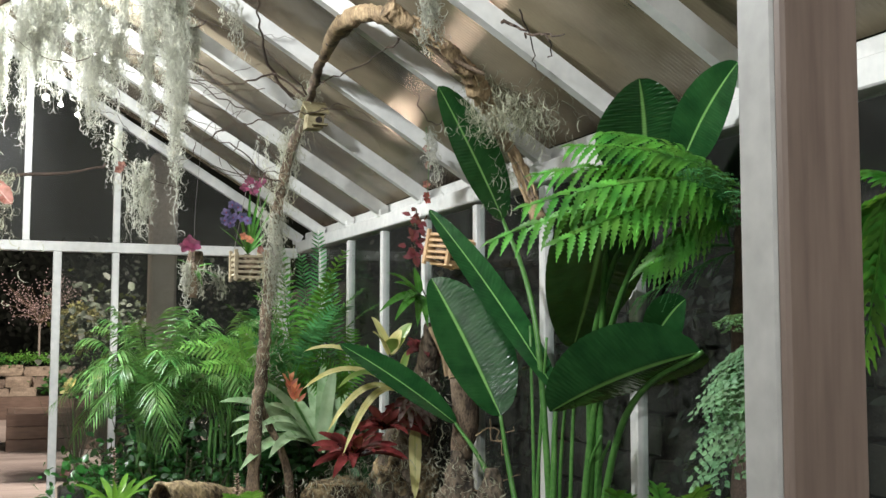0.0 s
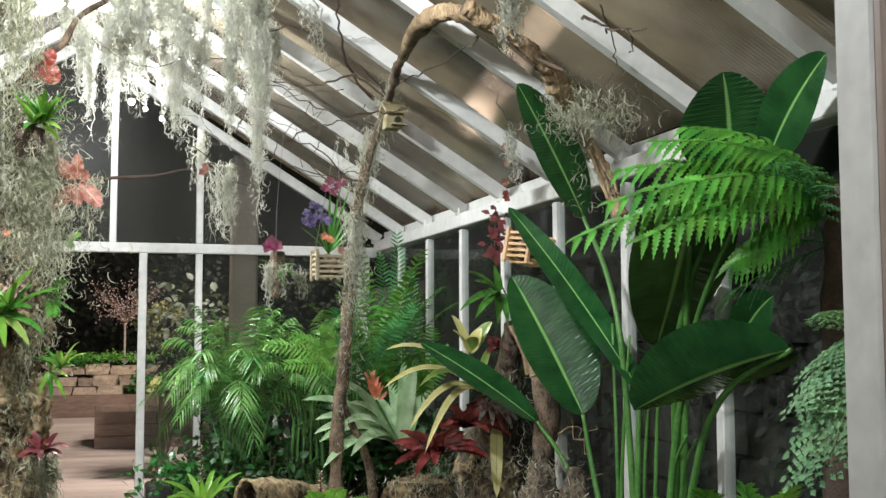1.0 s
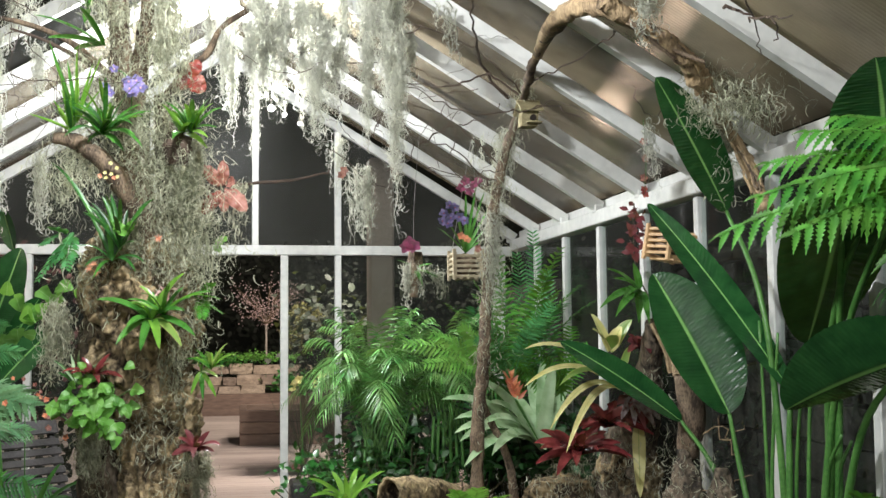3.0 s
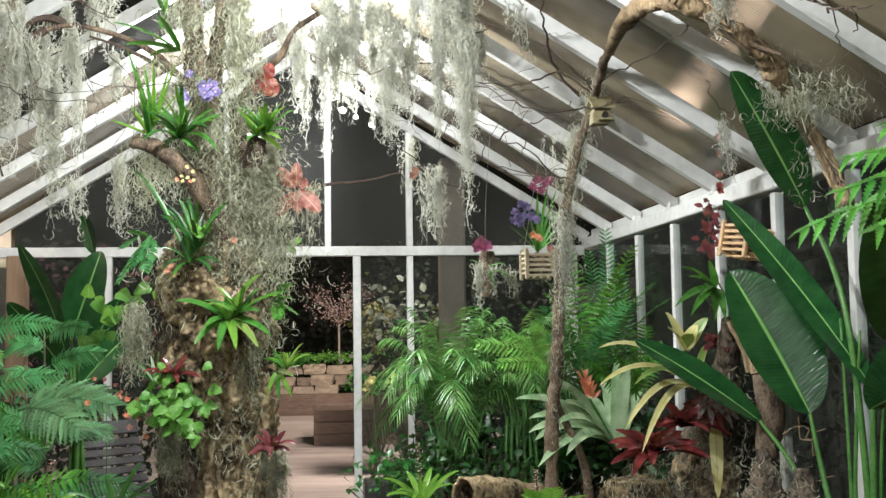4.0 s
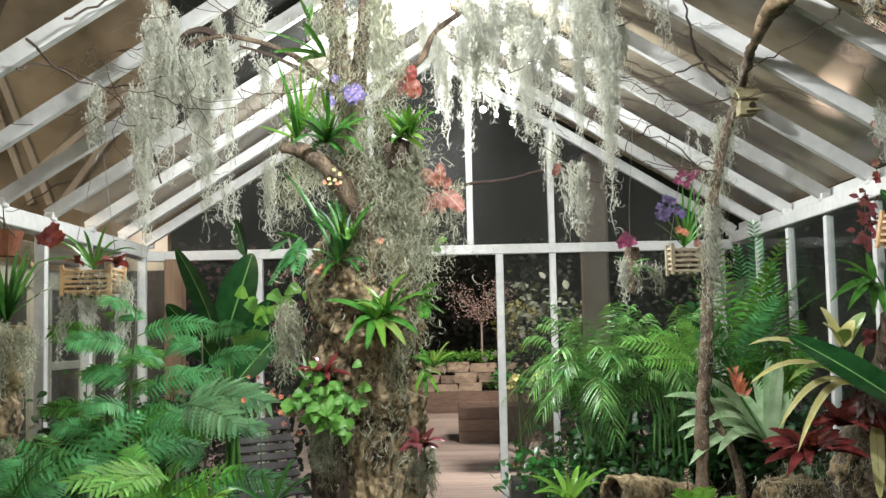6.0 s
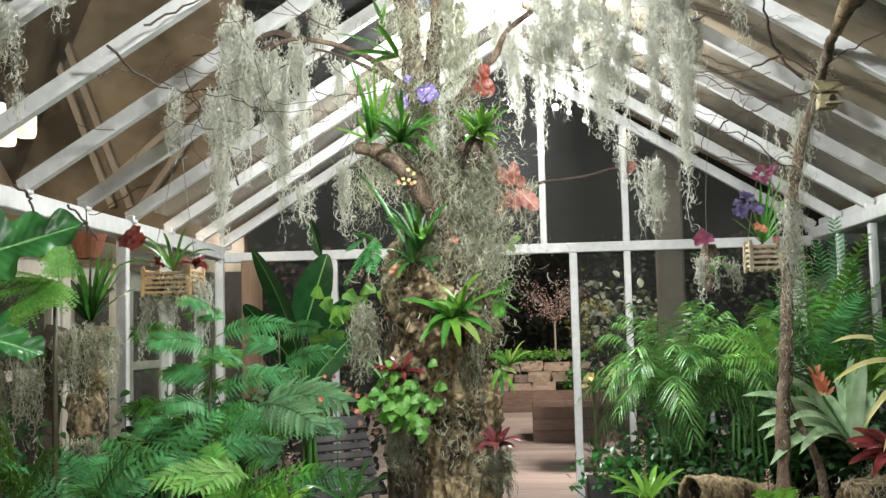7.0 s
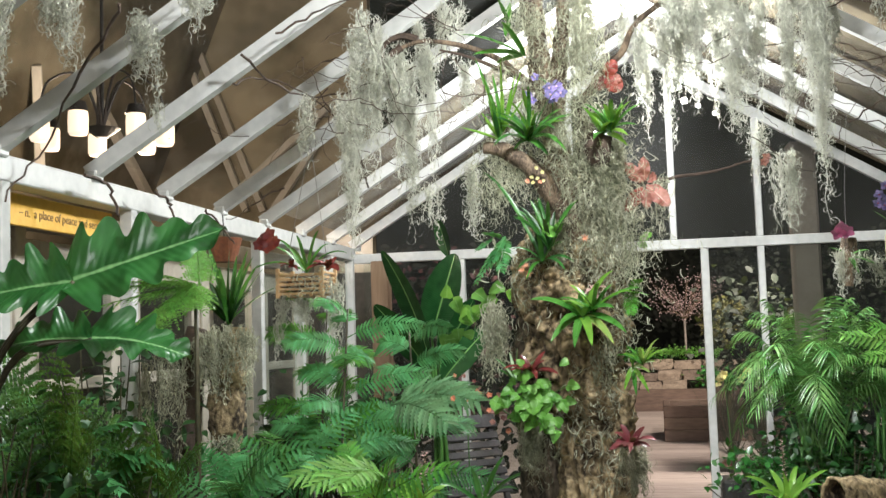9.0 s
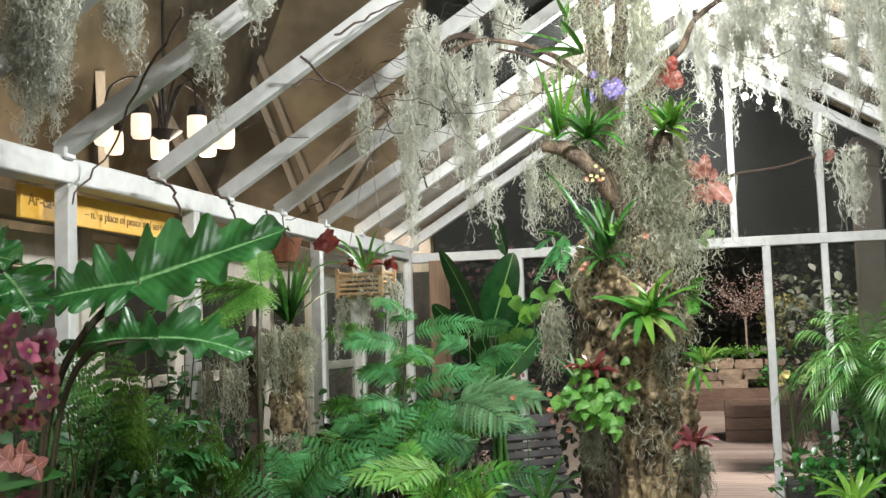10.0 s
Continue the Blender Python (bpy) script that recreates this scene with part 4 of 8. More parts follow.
# ---- curtains of hanging moss ----
for a, b, w, tails, th, cu in (
        ((0.169, 4.340, 3.054), (0.196, 4.500, 2.394), 0.11, 5, 110, 1300), ((0.205, 4.500, 2.559), (0.222, 4.500, 2.067), 0.05, 3, 40, 420),
        ((0.115, 4.900, 2.399), (0.129, 4.900, 1.956), 0.10, 4, 80, 900), ((0.033, 5.200, 2.596), (0.011, 5.200, 2.218), 0.07, 4, 30, 220),
        ((0.138, 4.640, 3.079), (0.164, 4.800, 2.823), 0.10, 4, 40, 300), ((0.370, 4.220, 2.946), (0.430, 4.500, 2.769), 0.08, 4, 22, 160),
        
        ((-1.503, 4.150, 2.811), (-1.491, 4.150, 2.444), 0.10, 5, 70, 700), ((-1.376, 4.200, 2.714), (-1.358, 4.200, 2.021), 0.07, 4, 90, 1100),
        ((-1.182, 4.200, 2.955), (-1.204, 4.200, 2.668), 0.10, 5, 60, 600),
        ((-1.147, 4.300, 2.335), (-1.137, 4.300, 2.026), 0.06, 3, 44, 420), ((-1.289, 4.300, 2.270), (-1.284, 4.300, 2.050), 0.05, 3, 22, 200),
        ((-2.015, 2.340, 2.575), (-2.376, 2.900, 2.298), 0.16, 9, 240, 3000), ((-2.10, 2.50, 2.56), (-2.40, 2.90, 2.33), 0.12, 7, 160, 1900), ((-2.023, 2.460, 2.587), (-2.311, 2.900, 2.403), 0.08, 5, 60, 600),
        ((-1.938, 2.640, 2.621), (-2.158, 3.040, 2.508), 0.08, 4, 60, 620), ((-1.902, 3.060, 2.647), (-2.100, 3.500, 2.504), 0.06, 4, 56, 560),
        ((-1.746, 3.080, 2.742), (-1.891, 3.440, 2.658), 0.07, 4, 36, 300), ((-2.125, 3.600, 2.517), (-2.127, 3.600, 2.376), 0.03, 3, 14, 90),
        ((0.776, 3.100, 2.694), (0.920, 3.460, 2.603), 0.06, 4, 44, 380), ((0.664, 5.000, 2.577), (0.668, 5.000, 2.315), 0.03, 2, 12, 80),
        ((0.705, 4.900, 2.199), (0.688, 4.900, 1.720), 0.06, 4, 70, 760), ((0.770, 4.850, 2.572), (0.718, 4.850, 2.168), 0.09, 4, 60, 560),
        ((0.419, 5.350, 2.007), (0.412, 5.350, 1.788), 0.11, 4, 50, 380), ((0.528, 5.350, 1.978), (0.551, 5.350, 1.840), 0.05, 3, 26, 160)):
    moss(a, b, w, tails, th, cu)

# rows of single tails: start, end, count, shortest, longest
rnd = random.Random(61)
for a, b, count, lo, hi in (((-0.549, 4.400, 2.970), (0.287, 4.320, 2.991), 15, 0.20, 0.62), ((-0.459, 4.700, 3.099), (0.225, 4.360, 3.026), 10, 0.25, 0.72), ((-0.372, 4.200, 2.967), (-0.110, 4.200, 2.970), 5, 0.15, 0.45),
                            ((-1.703, 4.080, 2.773), (-1.161, 4.200, 2.822), 12, 0.15, 0.60), ((-1.586, 3.960, 2.842), (-1.344, 4.360, 2.983), 6, 0.15, 0.50), ((-0.486, 4.900, 3.077), (-0.049, 5.000, 3.184), 6, 0.2, 0.5)):
    for i in range(count):
        p = Vector(a).lerp(Vector(b), (i + rnd.random()) / count) + Vector((0, rnd.uniform(-0.25, 0.25), rnd.uniform(-0.24, 0.06)))
        p.z = min(p.z, roof_z(p.x) - 0.03)
        drop = lo + (hi - lo) * rnd.random() ** 1.3
        wide = rnd.uniform(0.012, 0.035)
        moss(tuple(p), (p.x + rnd.gauss(0, 0.012), p.y, p.z - drop), wide, 1, int(22 + drop * 40), int(220 + drop * 620), label="silvery grey-green strand of Spanish moss hanging under the rafters", width=0.0025)

# ---- thin mossy trunk with its branches ----
slim = thing("slim_tree", down((0.658, 5.000, 0.915)), "slender brown trunk with bare crooked branches and moss", "tree")
part("trunk", bark_limb([down((0.646, 5.000, 0.916)), (0.647, 5.000, 1.166), (0.679, 5.000, 1.518), (0.705, 5.000, 1.875), (0.720, 4.900, 2.250), (0.754, 4.800, 2.487), (0.811, 4.750, 2.665), (0.733, 4.260, 2.728), (0.698, 3.960, 2.745), (0.692, 3.700, 2.741)], [0.027, 0.023, 0.02, 0.018, 0.015, 0.015, 0.013], 16, 14, 0.55, 0.35, 22.0), BRANCH, slim, smooth=True)
part("limb", limb([(0.732, 5.000, 1.926), (0.686, 5.100, 1.413), (0.829, 5.100, 1.025), down((0.863, 5.100, 0.896))], 0.012, 0.024, 8, 0.2, 8), BRANCH, slim, smooth=True)
part("limb", bark_limb([(0.721, 4.140, 2.737), (0.676, 3.760, 2.755), (0.708, 3.500, 2.737), (0.797, 3.410, 2.691)], [0.016, 0.024, 0.020], 16, 12, 0.6, 0.45, 26.0), PALE_WOOD, slim, smooth=True)
part("limb", bark_limb([(0.724, 3.370, 2.721), (0.854, 3.400, 2.656), (0.955, 3.400, 2.597), (1.078, 3.470, 2.516), (1.256, 3.670, 2.405), (1.361, 3.700, 2.268), (1.367, 3.580, 2.077)], [0.024, 0.020, 0.026, 0.016, 0.020], 18, 14, 0.6, 0.5, 26.0), PALE_WOOD, slim, smooth=True)
part("limb", limb([(0.783, 3.370, 2.698), (0.914, 3.400, 2.603), (1.056, 3.350, 2.527)], 0.012, 0.006, 6, 0.3, 8), BRANCH, slim)
TWIGS = (
    (((0.778, 4.670, 2.697), (0.635, 4.620, 2.778), (0.459, 4.600, 2.709), (0.228, 4.500, 2.700)), 0.006, 0.002),
    (((0.750, 4.750, 2.703), (0.607, 4.600, 2.793), (0.507, 4.300, 2.855), (0.423, 3.960, 2.906)), 0.008, 0.003),
    (((0.773, 4.750, 2.653), (0.552, 4.600, 2.599), (0.298, 4.500, 2.676), (0.089, 4.500, 2.738)), 0.004, 0.0015),
    (((0.738, 4.850, 2.395), (0.593, 4.800, 2.540), (0.403, 4.700, 2.622), (0.160, 4.700, 2.699)), 0.004, 0.0015),
    (((0.736, 4.850, 2.344), (0.563, 4.800, 2.365), (0.364, 4.800, 2.392)), 0.004, 0.0015),
    (((0.722, 4.900, 2.301), (0.541, 4.800, 2.465), (0.350, 4.700, 2.500), (0.208, 4.700, 2.649)), 0.004, 0.0015),
    (((0.771, 4.460, 2.708), (0.808, 4.020, 2.675), (0.824, 3.640, 2.663), (0.827, 3.540, 2.672)), 0.0035, 0.003),
    (((0.777, 4.620, 2.698), (0.626, 4.480, 2.786), (0.469, 4.500, 2.888), (0.189, 4.500, 2.963), (-0.046, 4.500, 2.977)), 0.004, 0.0015),
    (((0.198, 4.600, 2.810), (0.030, 4.600, 2.799), (-0.112, 4.600, 2.849), (-0.233, 4.600, 2.802)), 0.003, 0.0015),
    (((0.329, 4.500, 2.938), (0.162, 4.500, 2.868), (-0.048, 4.500, 2.894)), 0.0035, 0.0015),
    (((0.545, 4.800, 2.591), (0.671, 4.800, 2.614), (0.724, 4.800, 2.690)), 0.003, 0.002),
    (((0.367, 4.800, 2.493), (0.495, 4.800, 2.579), (0.530, 4.800, 2.516), (0.477, 4.800, 2.428)), 0.004, 0.002),
    (((0.941, 2.820, 2.583), (1.045, 2.980, 2.536), (1.121, 3.100, 2.484)), 0.003, 0.0015),
    (((0.956, 2.980, 2.596), (1.017, 2.940, 2.560), (1.068, 2.820, 2.517)), 0.006, 0.002),
    (((1.007, 2.940, 2.548), (1.046, 2.860, 2.519), (1.107, 2.980, 2.496)), 0.004, 0.0015),
    (((0.983, 3.840, 2.577), (1.126, 4.040, 2.494), (1.146, 3.860, 2.481), (1.178, 3.580, 2.445)), 0.002, 0.0015),
)
for i, (pts, r0, r1) in enumerate(TWIGS):
    part("twig", limb(pts, r0, r1, 5, 0.2, 6, wobble=0.005, seed=i), TWIG, slim)
for p, rx, rz, n in (((1.166, 3.570, 2.463), 0.10, 0.10, 300), ((1.226, 3.400, 2.414), 0.14, 0.10, 260), ((1.339, 3.850, 2.355), 0.07, 0.16, 260), ((0.726, 4.950, 2.077), 0.07, 0.35, 260), ((0.755, 4.800, 2.500), 0.05, 0.10, 70), ((0.728, 4.870, 2.322), 0.06, 0.12, 90), ((0.699, 4.970, 1.848), 0.05, 0.14, 70), ((0.682, 4.980, 1.569), 0.05, 0.16, 60), ((0.662, 4.980, 1.292), 0.04, 0.14, 36), ((0.798, 4.700, 2.691), 0.05, 0.10, 90)):
    mossy_patch(p, rx, rz, int(n * 2.0), 0.022, thin=0.0021)

# ---- long twigs of the west side ----
vine = thing("bare_branch", (-1.980, 4.300, 2.182), "bare dark branches reaching across the western rafters", "branch")
for i, (pts, r0, r1) in enumerate((
        (((-1.917, 2.960, 2.653), (-2.090, 3.080, 2.529), (-2.369, 3.300, 2.323), (-2.411, 3.150, 2.138)), 0.006, 0.003),
        (((-1.851, 3.720, 2.686), (-1.761, 4.100, 2.615), (-1.487, 4.100, 2.638), (-1.174, 4.100, 2.744)), 0.005, 0.002),
        (((-1.722, 3.720, 2.757), (-1.575, 3.800, 2.848), (-1.423, 3.880, 2.942)), 0.005, 0.002),
        (((-1.957, 3.880, 2.627), (-1.852, 4.100, 2.690), (-1.626, 4.100, 2.538), (-1.404, 4.100, 2.434)), 0.004, 0.0015),
        (((-2.398, 3.620, 2.276), (-2.413, 3.820, 2.262), (-2.404, 3.870, 2.160)), 0.007, 0.005),
        (((-2.408, 4.180, 2.285), (-2.396, 4.300, 2.252), (-2.377, 4.300, 2.156)), 0.007, 0.005),
        (((-2.407, 4.680, 2.271), (-2.380, 4.800, 2.204), (-2.321, 4.800, 2.122)), 0.006, 0.004),
        (((-2.004, 4.600, 2.339), (-2.136, 4.600, 2.272), (-2.269, 4.600, 2.204)), 0.004, 0.002),
        (((-1.548, 4.300, 2.272), (-1.587, 4.200, 2.464), (-1.699, 4.200, 2.609), (-1.742, 4.200, 2.750)), 0.004, 0.0015))):
    part("twig", limb(pts, r0, r1, 5, 0.2, 6, wobble=0.005, seed=40 + i), TWIG, vine)

for i in range(5):
    rnd = random.Random(500 + i)
    strip = [tuple(Vector(p) + Vector((rnd.gauss(0, 0.014), rnd.gauss(-0.01, 0.010), rnd.gauss(0, 0.014)))) for p in ((0.690, 3.570, 2.745), (0.793, 3.400, 2.688), (0.914, 3.400, 2.603), (1.078, 3.470, 2.516), (1.297, 3.710, 2.383), (1.366, 3.620, 2.153))]
    part("bark_strip", limb(strip, 0.007, 0.004, 5, 0.5, 8, 25.0, wobble=0.004, seed=i), PALE_WOOD if i % 2 else BRANCH, slim)


def twig_tangle(parent, lo, hi, count, seed):
    """Fine crooked twigs wandering through a space under the rafters."""
    rnd = random.Random(seed)
    for i in range(count):
        p = Vector([rnd.uniform(a, b) for a, b in zip(lo, hi)])
        d = Vector((rnd.gauss(0, 1), rnd.gauss(0, 0.5), rnd.gauss(0, 0.45))).normalized()
        pts = [tuple(p)]
        for k in range(rnd.randint(3, 5)):
            d = (d + Vector((rnd.gauss(0, 0.35), rnd.gauss(0, 0.3), rnd.gauss(0, 0.35)))).normalized()
            p = p + d * rnd.uniform(0.06, 0.16)
            p.z = min(p.z, roof_z(p.x) - 0.03)
            pts.append(tuple(p))
        part("twig", limb(pts, rnd.uniform(0.0014, 0.003), 0.0008, 4, 0.2, 4, wobble=0.004, seed=seed + i), TWIG, parent)


twig_tangle(vine, (-2.0, 3.6, 2.35), (-1.0, 4.4, 2.85), 24, 900)
twig_tangle(slim, (-0.1, 4.3, 2.35), (0.8, 5.1, 2.9), 26, 950)
twig_tangle(trunk, (-1.5, 3.9, 2.5), (-0.9, 4.3, 2.9), 12, 990)


# ---- palms and ferns by the doorway ----
def arching_palm(base, count, reach, high, seed, label):
    """Feather palm: long stalks rising from one clump, arching over and hanging at their ends, with narrow drooping leaflets."""
    rnd = random.Random(seed)
    ob = plant("palm", down(base), label, "palm", "palms by the doorway")
    for i in range(count):
        a = 2.399 * i + rnd.uniform(-0.3, 0.3)
        level = (i + 0.5) / count
        r = reach * (0.35 + 0.65 * level ** 0.7) * rnd.uniform(0.85, 1.1)
        tip = Vector(base) + Vector((math.cos(a) * r, math.sin(a) * r * 0.9, high * (1.0 - 0.95 * level ** 1.2) + rnd.uniform(-0.05, 0.05)))
        foot = Vector(base) + Vector((rnd.gauss(0, 0.05), rnd.gauss(0, 0.05), -0.15 * level))
        d = tip - foot
        lift = Vector((-d.x * 0.10, -d.y * 0.10, high * (0.30 + 0.55 * level)))
        part("frond", frond(foot, tip, lift, pairs=24, long=rnd.uniform(0.10, 0.15), half=0.0046, droop=0.85, sweep=0.42, bare=0.22, seed=seed * 90 + i, thick=0.0045, nu=5, taper=0.45), PALM, ob)
    for i in range(6):
        stalk(ob, [tuple(Vector(base) + Vector((0.03 * (i - 2.5), 0.02 * (i % 3), 0.02))), tuple(Vector(down(base)) + Vector((0.05 * (i - 2.5), 0.03 * (i % 2), 0)))], 0.009, 0.013)
    return ob


arching_palm((0.34, 6.10, 1.08), 46, 0.54, 0.74, 3, "clump of glossy bright green feather palms beside the doorway")
arching_palm((0.70, 6.00, 1.20), 20, 0.46, 0.62, 9, "clump of glossy bright green feather palms behind the slim trunk")
frond_plant("cycad", (1.0, 6.7, 0.42), [(1.364, 6.020, 1.821), (1.261, 6.000, 1.730), (1.270, 6.600, 1.876), (0.950, 6.400, 1.808), (0.826, 6.300, 1.678), (1.344, 6.200, 1.541), (0.985, 5.900, 1.642), (1.186, 6.100, 1.483)], TREE_FERN,
            "feathery dark green fern against the glass side wall", "fern", 0.3, seed=5, pairs=28, long=0.15, half=0.010, droop=0.25, bare=0.25)
frond_plant("fern", (1.142, 6.200, 1.293), spray((1.154, 6.200, 1.608), 12, 0.45, 0.55, 8), FERN, "tangle of fine ferns behind the slim trunk", "fern", 0.2, seed=6, pairs=20, long=0.10, half=0.008, droop=0.3, bare=0.1)
frond_plant("fern", down((1.364, 6.320, 1.994)), [(1.298, 6.800, 2.164), (1.359, 6.620, 2.286), (1.139, 6.600, 2.048), (1.360, 6.300, 2.025)], TREE_FERN, "tall thin fern in the far corner of the glasshouse", "fern", 0.05, seed=7, pairs=34, long=0.10, half=0.006, droop=0.2, bare=0.5)


def leafy_mound(name, centre, size, count, material, label, category, seed, leaf_size=0.04, kind="oval", stems=True):
    """A low bush: many small leaves on thin stems."""
    rnd = random.Random(seed)
    ob = plant(name, down(centre), label, category)
    bm, wood = bmesh.new(), bmesh.new()
    c = Vector(centre)
    for i in range(count):
        p = c + Vector((rnd.gauss(0, size[0] * 0.45), rnd.gauss(0, size[1] * 0.45), rnd.gauss(0, size[2] * 0.45)))
        d = Vector((rnd.gauss(0, 1), rnd.gauss(0, 1) - 0.4, rnd.gauss(0, 0.7))).normalized()
        L = leaf_size * rnd.uniform(0.6, 1.3)
        blade(bm, p, p + d * L, L * 0.3, (0, 0, L * 0.12), Vector((rnd.gauss(0, 0.4), rnd.gauss(-0.5, 0.4), 1)), kind, 0.2, 4, 1)
        if stems and i % 6 == 0:
            strip_tube(wood, [p, p.lerp(Vector(down(centre)), 0.5) + Vector((rnd.gauss(0, 0.03), rnd.gauss(0, 0.03), 0)), Vector(down(centre))], 0.0025, 0.005, 4)
    part("foliage", bm, material, ob)
    if stems:
        part("twig_work", wood, DARK_STEM, ob)
    return ob


frond_plant("fern", (0.80, 5.40, 1.48), [(0.38, 5.40, 1.62), (0.46, 5.30, 1.52), (0.66, 5.40, 1.70), (0.52, 5.45, 1.66)], LIME_FERN, "bright yellow-green fern fronds beside the slim trunk", "fern", 0.12, seed=141, pairs=18, long=0.085, half=0.0085, droop=0.3, bare=0.12, lobes=0.6, nu=8, up=(0, -0.7, 0.7))
frond_plant("fern", (0.90, 5.30, 1.45), [(0.72, 5.25, 1.76), (0.70, 5.25, 1.64), (1.18, 5.6, 1.82), (1.12, 5.6, 1.74)], TREE_FERN, "fresh green fern fronds behind the slim trunk", "fern", 0.10, seed=142, pairs=18, long=0.075, half=0.008, droop=0.3, bare=0.2, lobes=0.6, nu=8, up=(0, -0.7, 0.7))
leafy_mound("shrub", (0.212, 6.200, 0.907), (0.36, 0.3, 0.16), 700, DARK_STRAP, "low bush of small dark green leaves under the palms", "shrub", 11, 0.05)
# This bush takes the shade-dark green to blacken the gap under the palms.
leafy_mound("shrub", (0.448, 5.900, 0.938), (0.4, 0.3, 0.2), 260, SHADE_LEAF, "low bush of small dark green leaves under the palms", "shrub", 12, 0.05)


# Mounds added as dark filling, where shade lies behind the stumps.
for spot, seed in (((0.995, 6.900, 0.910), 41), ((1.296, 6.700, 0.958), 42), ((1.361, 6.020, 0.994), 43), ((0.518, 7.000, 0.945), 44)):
    leafy_mound("shrub", spot, (0.32, 0.2, 0.30), 520, SHADE_LEAF, "dark undergrowth added behind the stumps as shade", "shrub", seed, 0.075)


# low rosette with a pink flower spike, and its mate on the west side
def spiked(base, tips, spike, label, seed, material=LIME_STRAP):
    ob = rosette("bromeliad", base, tips, 0.022, material, label, bend=0.22, group="spiked bromeliads")
    stalk(ob, [base, tuple((Vector(base) + Vector(spike)) / 2), spike], 0.005, 0.003, DARK_STEM)
    bm, rnd = bmesh.new(), random.Random(seed)
    for i in range(26):
        u = 0.35 + 0.65 * i / 26
        p = Vector(base).lerp(Vector(spike), u)
        a = i * 2.4
        d = Vector((math.cos(a), math.sin(a), 0.35)).normalized()
        blade(bm, p, p + d * 0.03 * (1.2 - 0.6 * u), 0.006, (0, 0, 0.004), (0, 0, 1), "lance", 0.2, 3, 1)
    part("flower_spike", bm, PINK, ob, "pale pink flower spike")
    return ob


spiked((0.063, 5.000, 0.917), [(-0.118, 4.900, 1.050), (-0.066, 4.800, 1.008), (0.000, 5.100, 1.055), (0.031, 4.900, 1.078), (0.142, 5.000, 1.052), (0.217, 4.900, 1.074), (0.177, 4.800, 1.027), (0.128, 5.200, 1.054), (-0.115, 4.800, 0.986), (-0.004, 4.700, 0.985)], (0.050, 5.050, 1.186),
       "lime green rosette bromeliad with a pale pink flower spike", 21)
spiked((-1.289, 3.900, 1.080), [(-1.399, 3.800, 1.154), (-1.400, 4.000, 1.165), (-1.341, 4.000, 1.164), (-1.221, 3.800, 1.168), (-1.212, 4.000, 1.141), (-1.265, 3.700, 1.165), (-1.174, 3.700, 1.154)], (-1.266, 3.900, 1.271),
       "lime green rosette bromeliad with a pale pink flower spike", 22)
spiked((0.539, 4.800, 0.923), [(0.448, 4.700, 0.987), (0.626, 4.800, 0.969), (0.538, 4.900, 0.981)], (0.537, 4.800, 1.079), "small rosette bromeliad with a pale pink flower spike", 23)

# hollow cork log lying in the bed
log = thing("cork_log", (0.405, 5.000, 0.946), "hollow tube of rough cork bark lying in the bed", "log")
bm = bark_limb([(0.222, 4.850, 0.976), (0.380, 5.000, 0.957), (0.583, 5.250, 0.902), (0.773, 5.500, 0.852)], [0.060, 0.062, 0.055, 0.045], 26, 8, 0.3, 0.2, 14.0)
bmesh.ops.delete(bm, geom=[f for f in bm.faces if len(f.verts) > 4], context="FACES")
bmesh.ops.solidify(bm, geom=bm.faces[:], thickness=0.012)
part("bark", bm, BARK, log, smooth=True)
part("rest", limb([(0.263, 4.900, 0.927), down((0.263, 4.900, 0.927))], 0.05, 0.07, 8, 0.3, 6), BARK, log)

frond_plant("fern", (0.540, 4.600, 0.862), [(0.366, 4.400, 1.009), (0.455, 4.500, 1.032), (0.546, 4.500, 1.039), (0.634, 4.400, 1.020), (0.542, 4.300, 1.008), (0.731, 4.600, 0.971)], LIME_FERN,
            "low pale lime fern in front of the cork log", "fern", 0.25, seed=14, pairs=14, long=0.07, half=0.010, droop=0.2, bare=0.1, lobes=0.5, nu=6)

# ---- bromeliads on the stumps ----
stump = thing("stump", down((1.128, 5.200, 0.876)), "rough brown tree fern stump holding bromeliads", "stump")
part("trunk", bark_limb([down((1.132, 5.300, 0.861)), (1.125, 5.300, 0.703), (1.160, 5.350, 0.827), (1.193, 5.400, 0.927)], [0.16, 0.15, 0.13, 0.10], 40, 16, 0.35, 0.25, 9.0, 0.3), BARK, stump, smooth=True)
part("side_trunk", bark_limb([down((1.347, 5.000, 0.900)), (1.349, 5.000, 0.950), (1.369, 4.880, 1.260), (1.368, 4.720, 1.511), (1.354, 4.600, 1.703)], [0.15, 0.13, 0.09, 0.05, 0.04], 26, 10, 0.25, 0.15), DARK_BARK, stump, smooth=True)

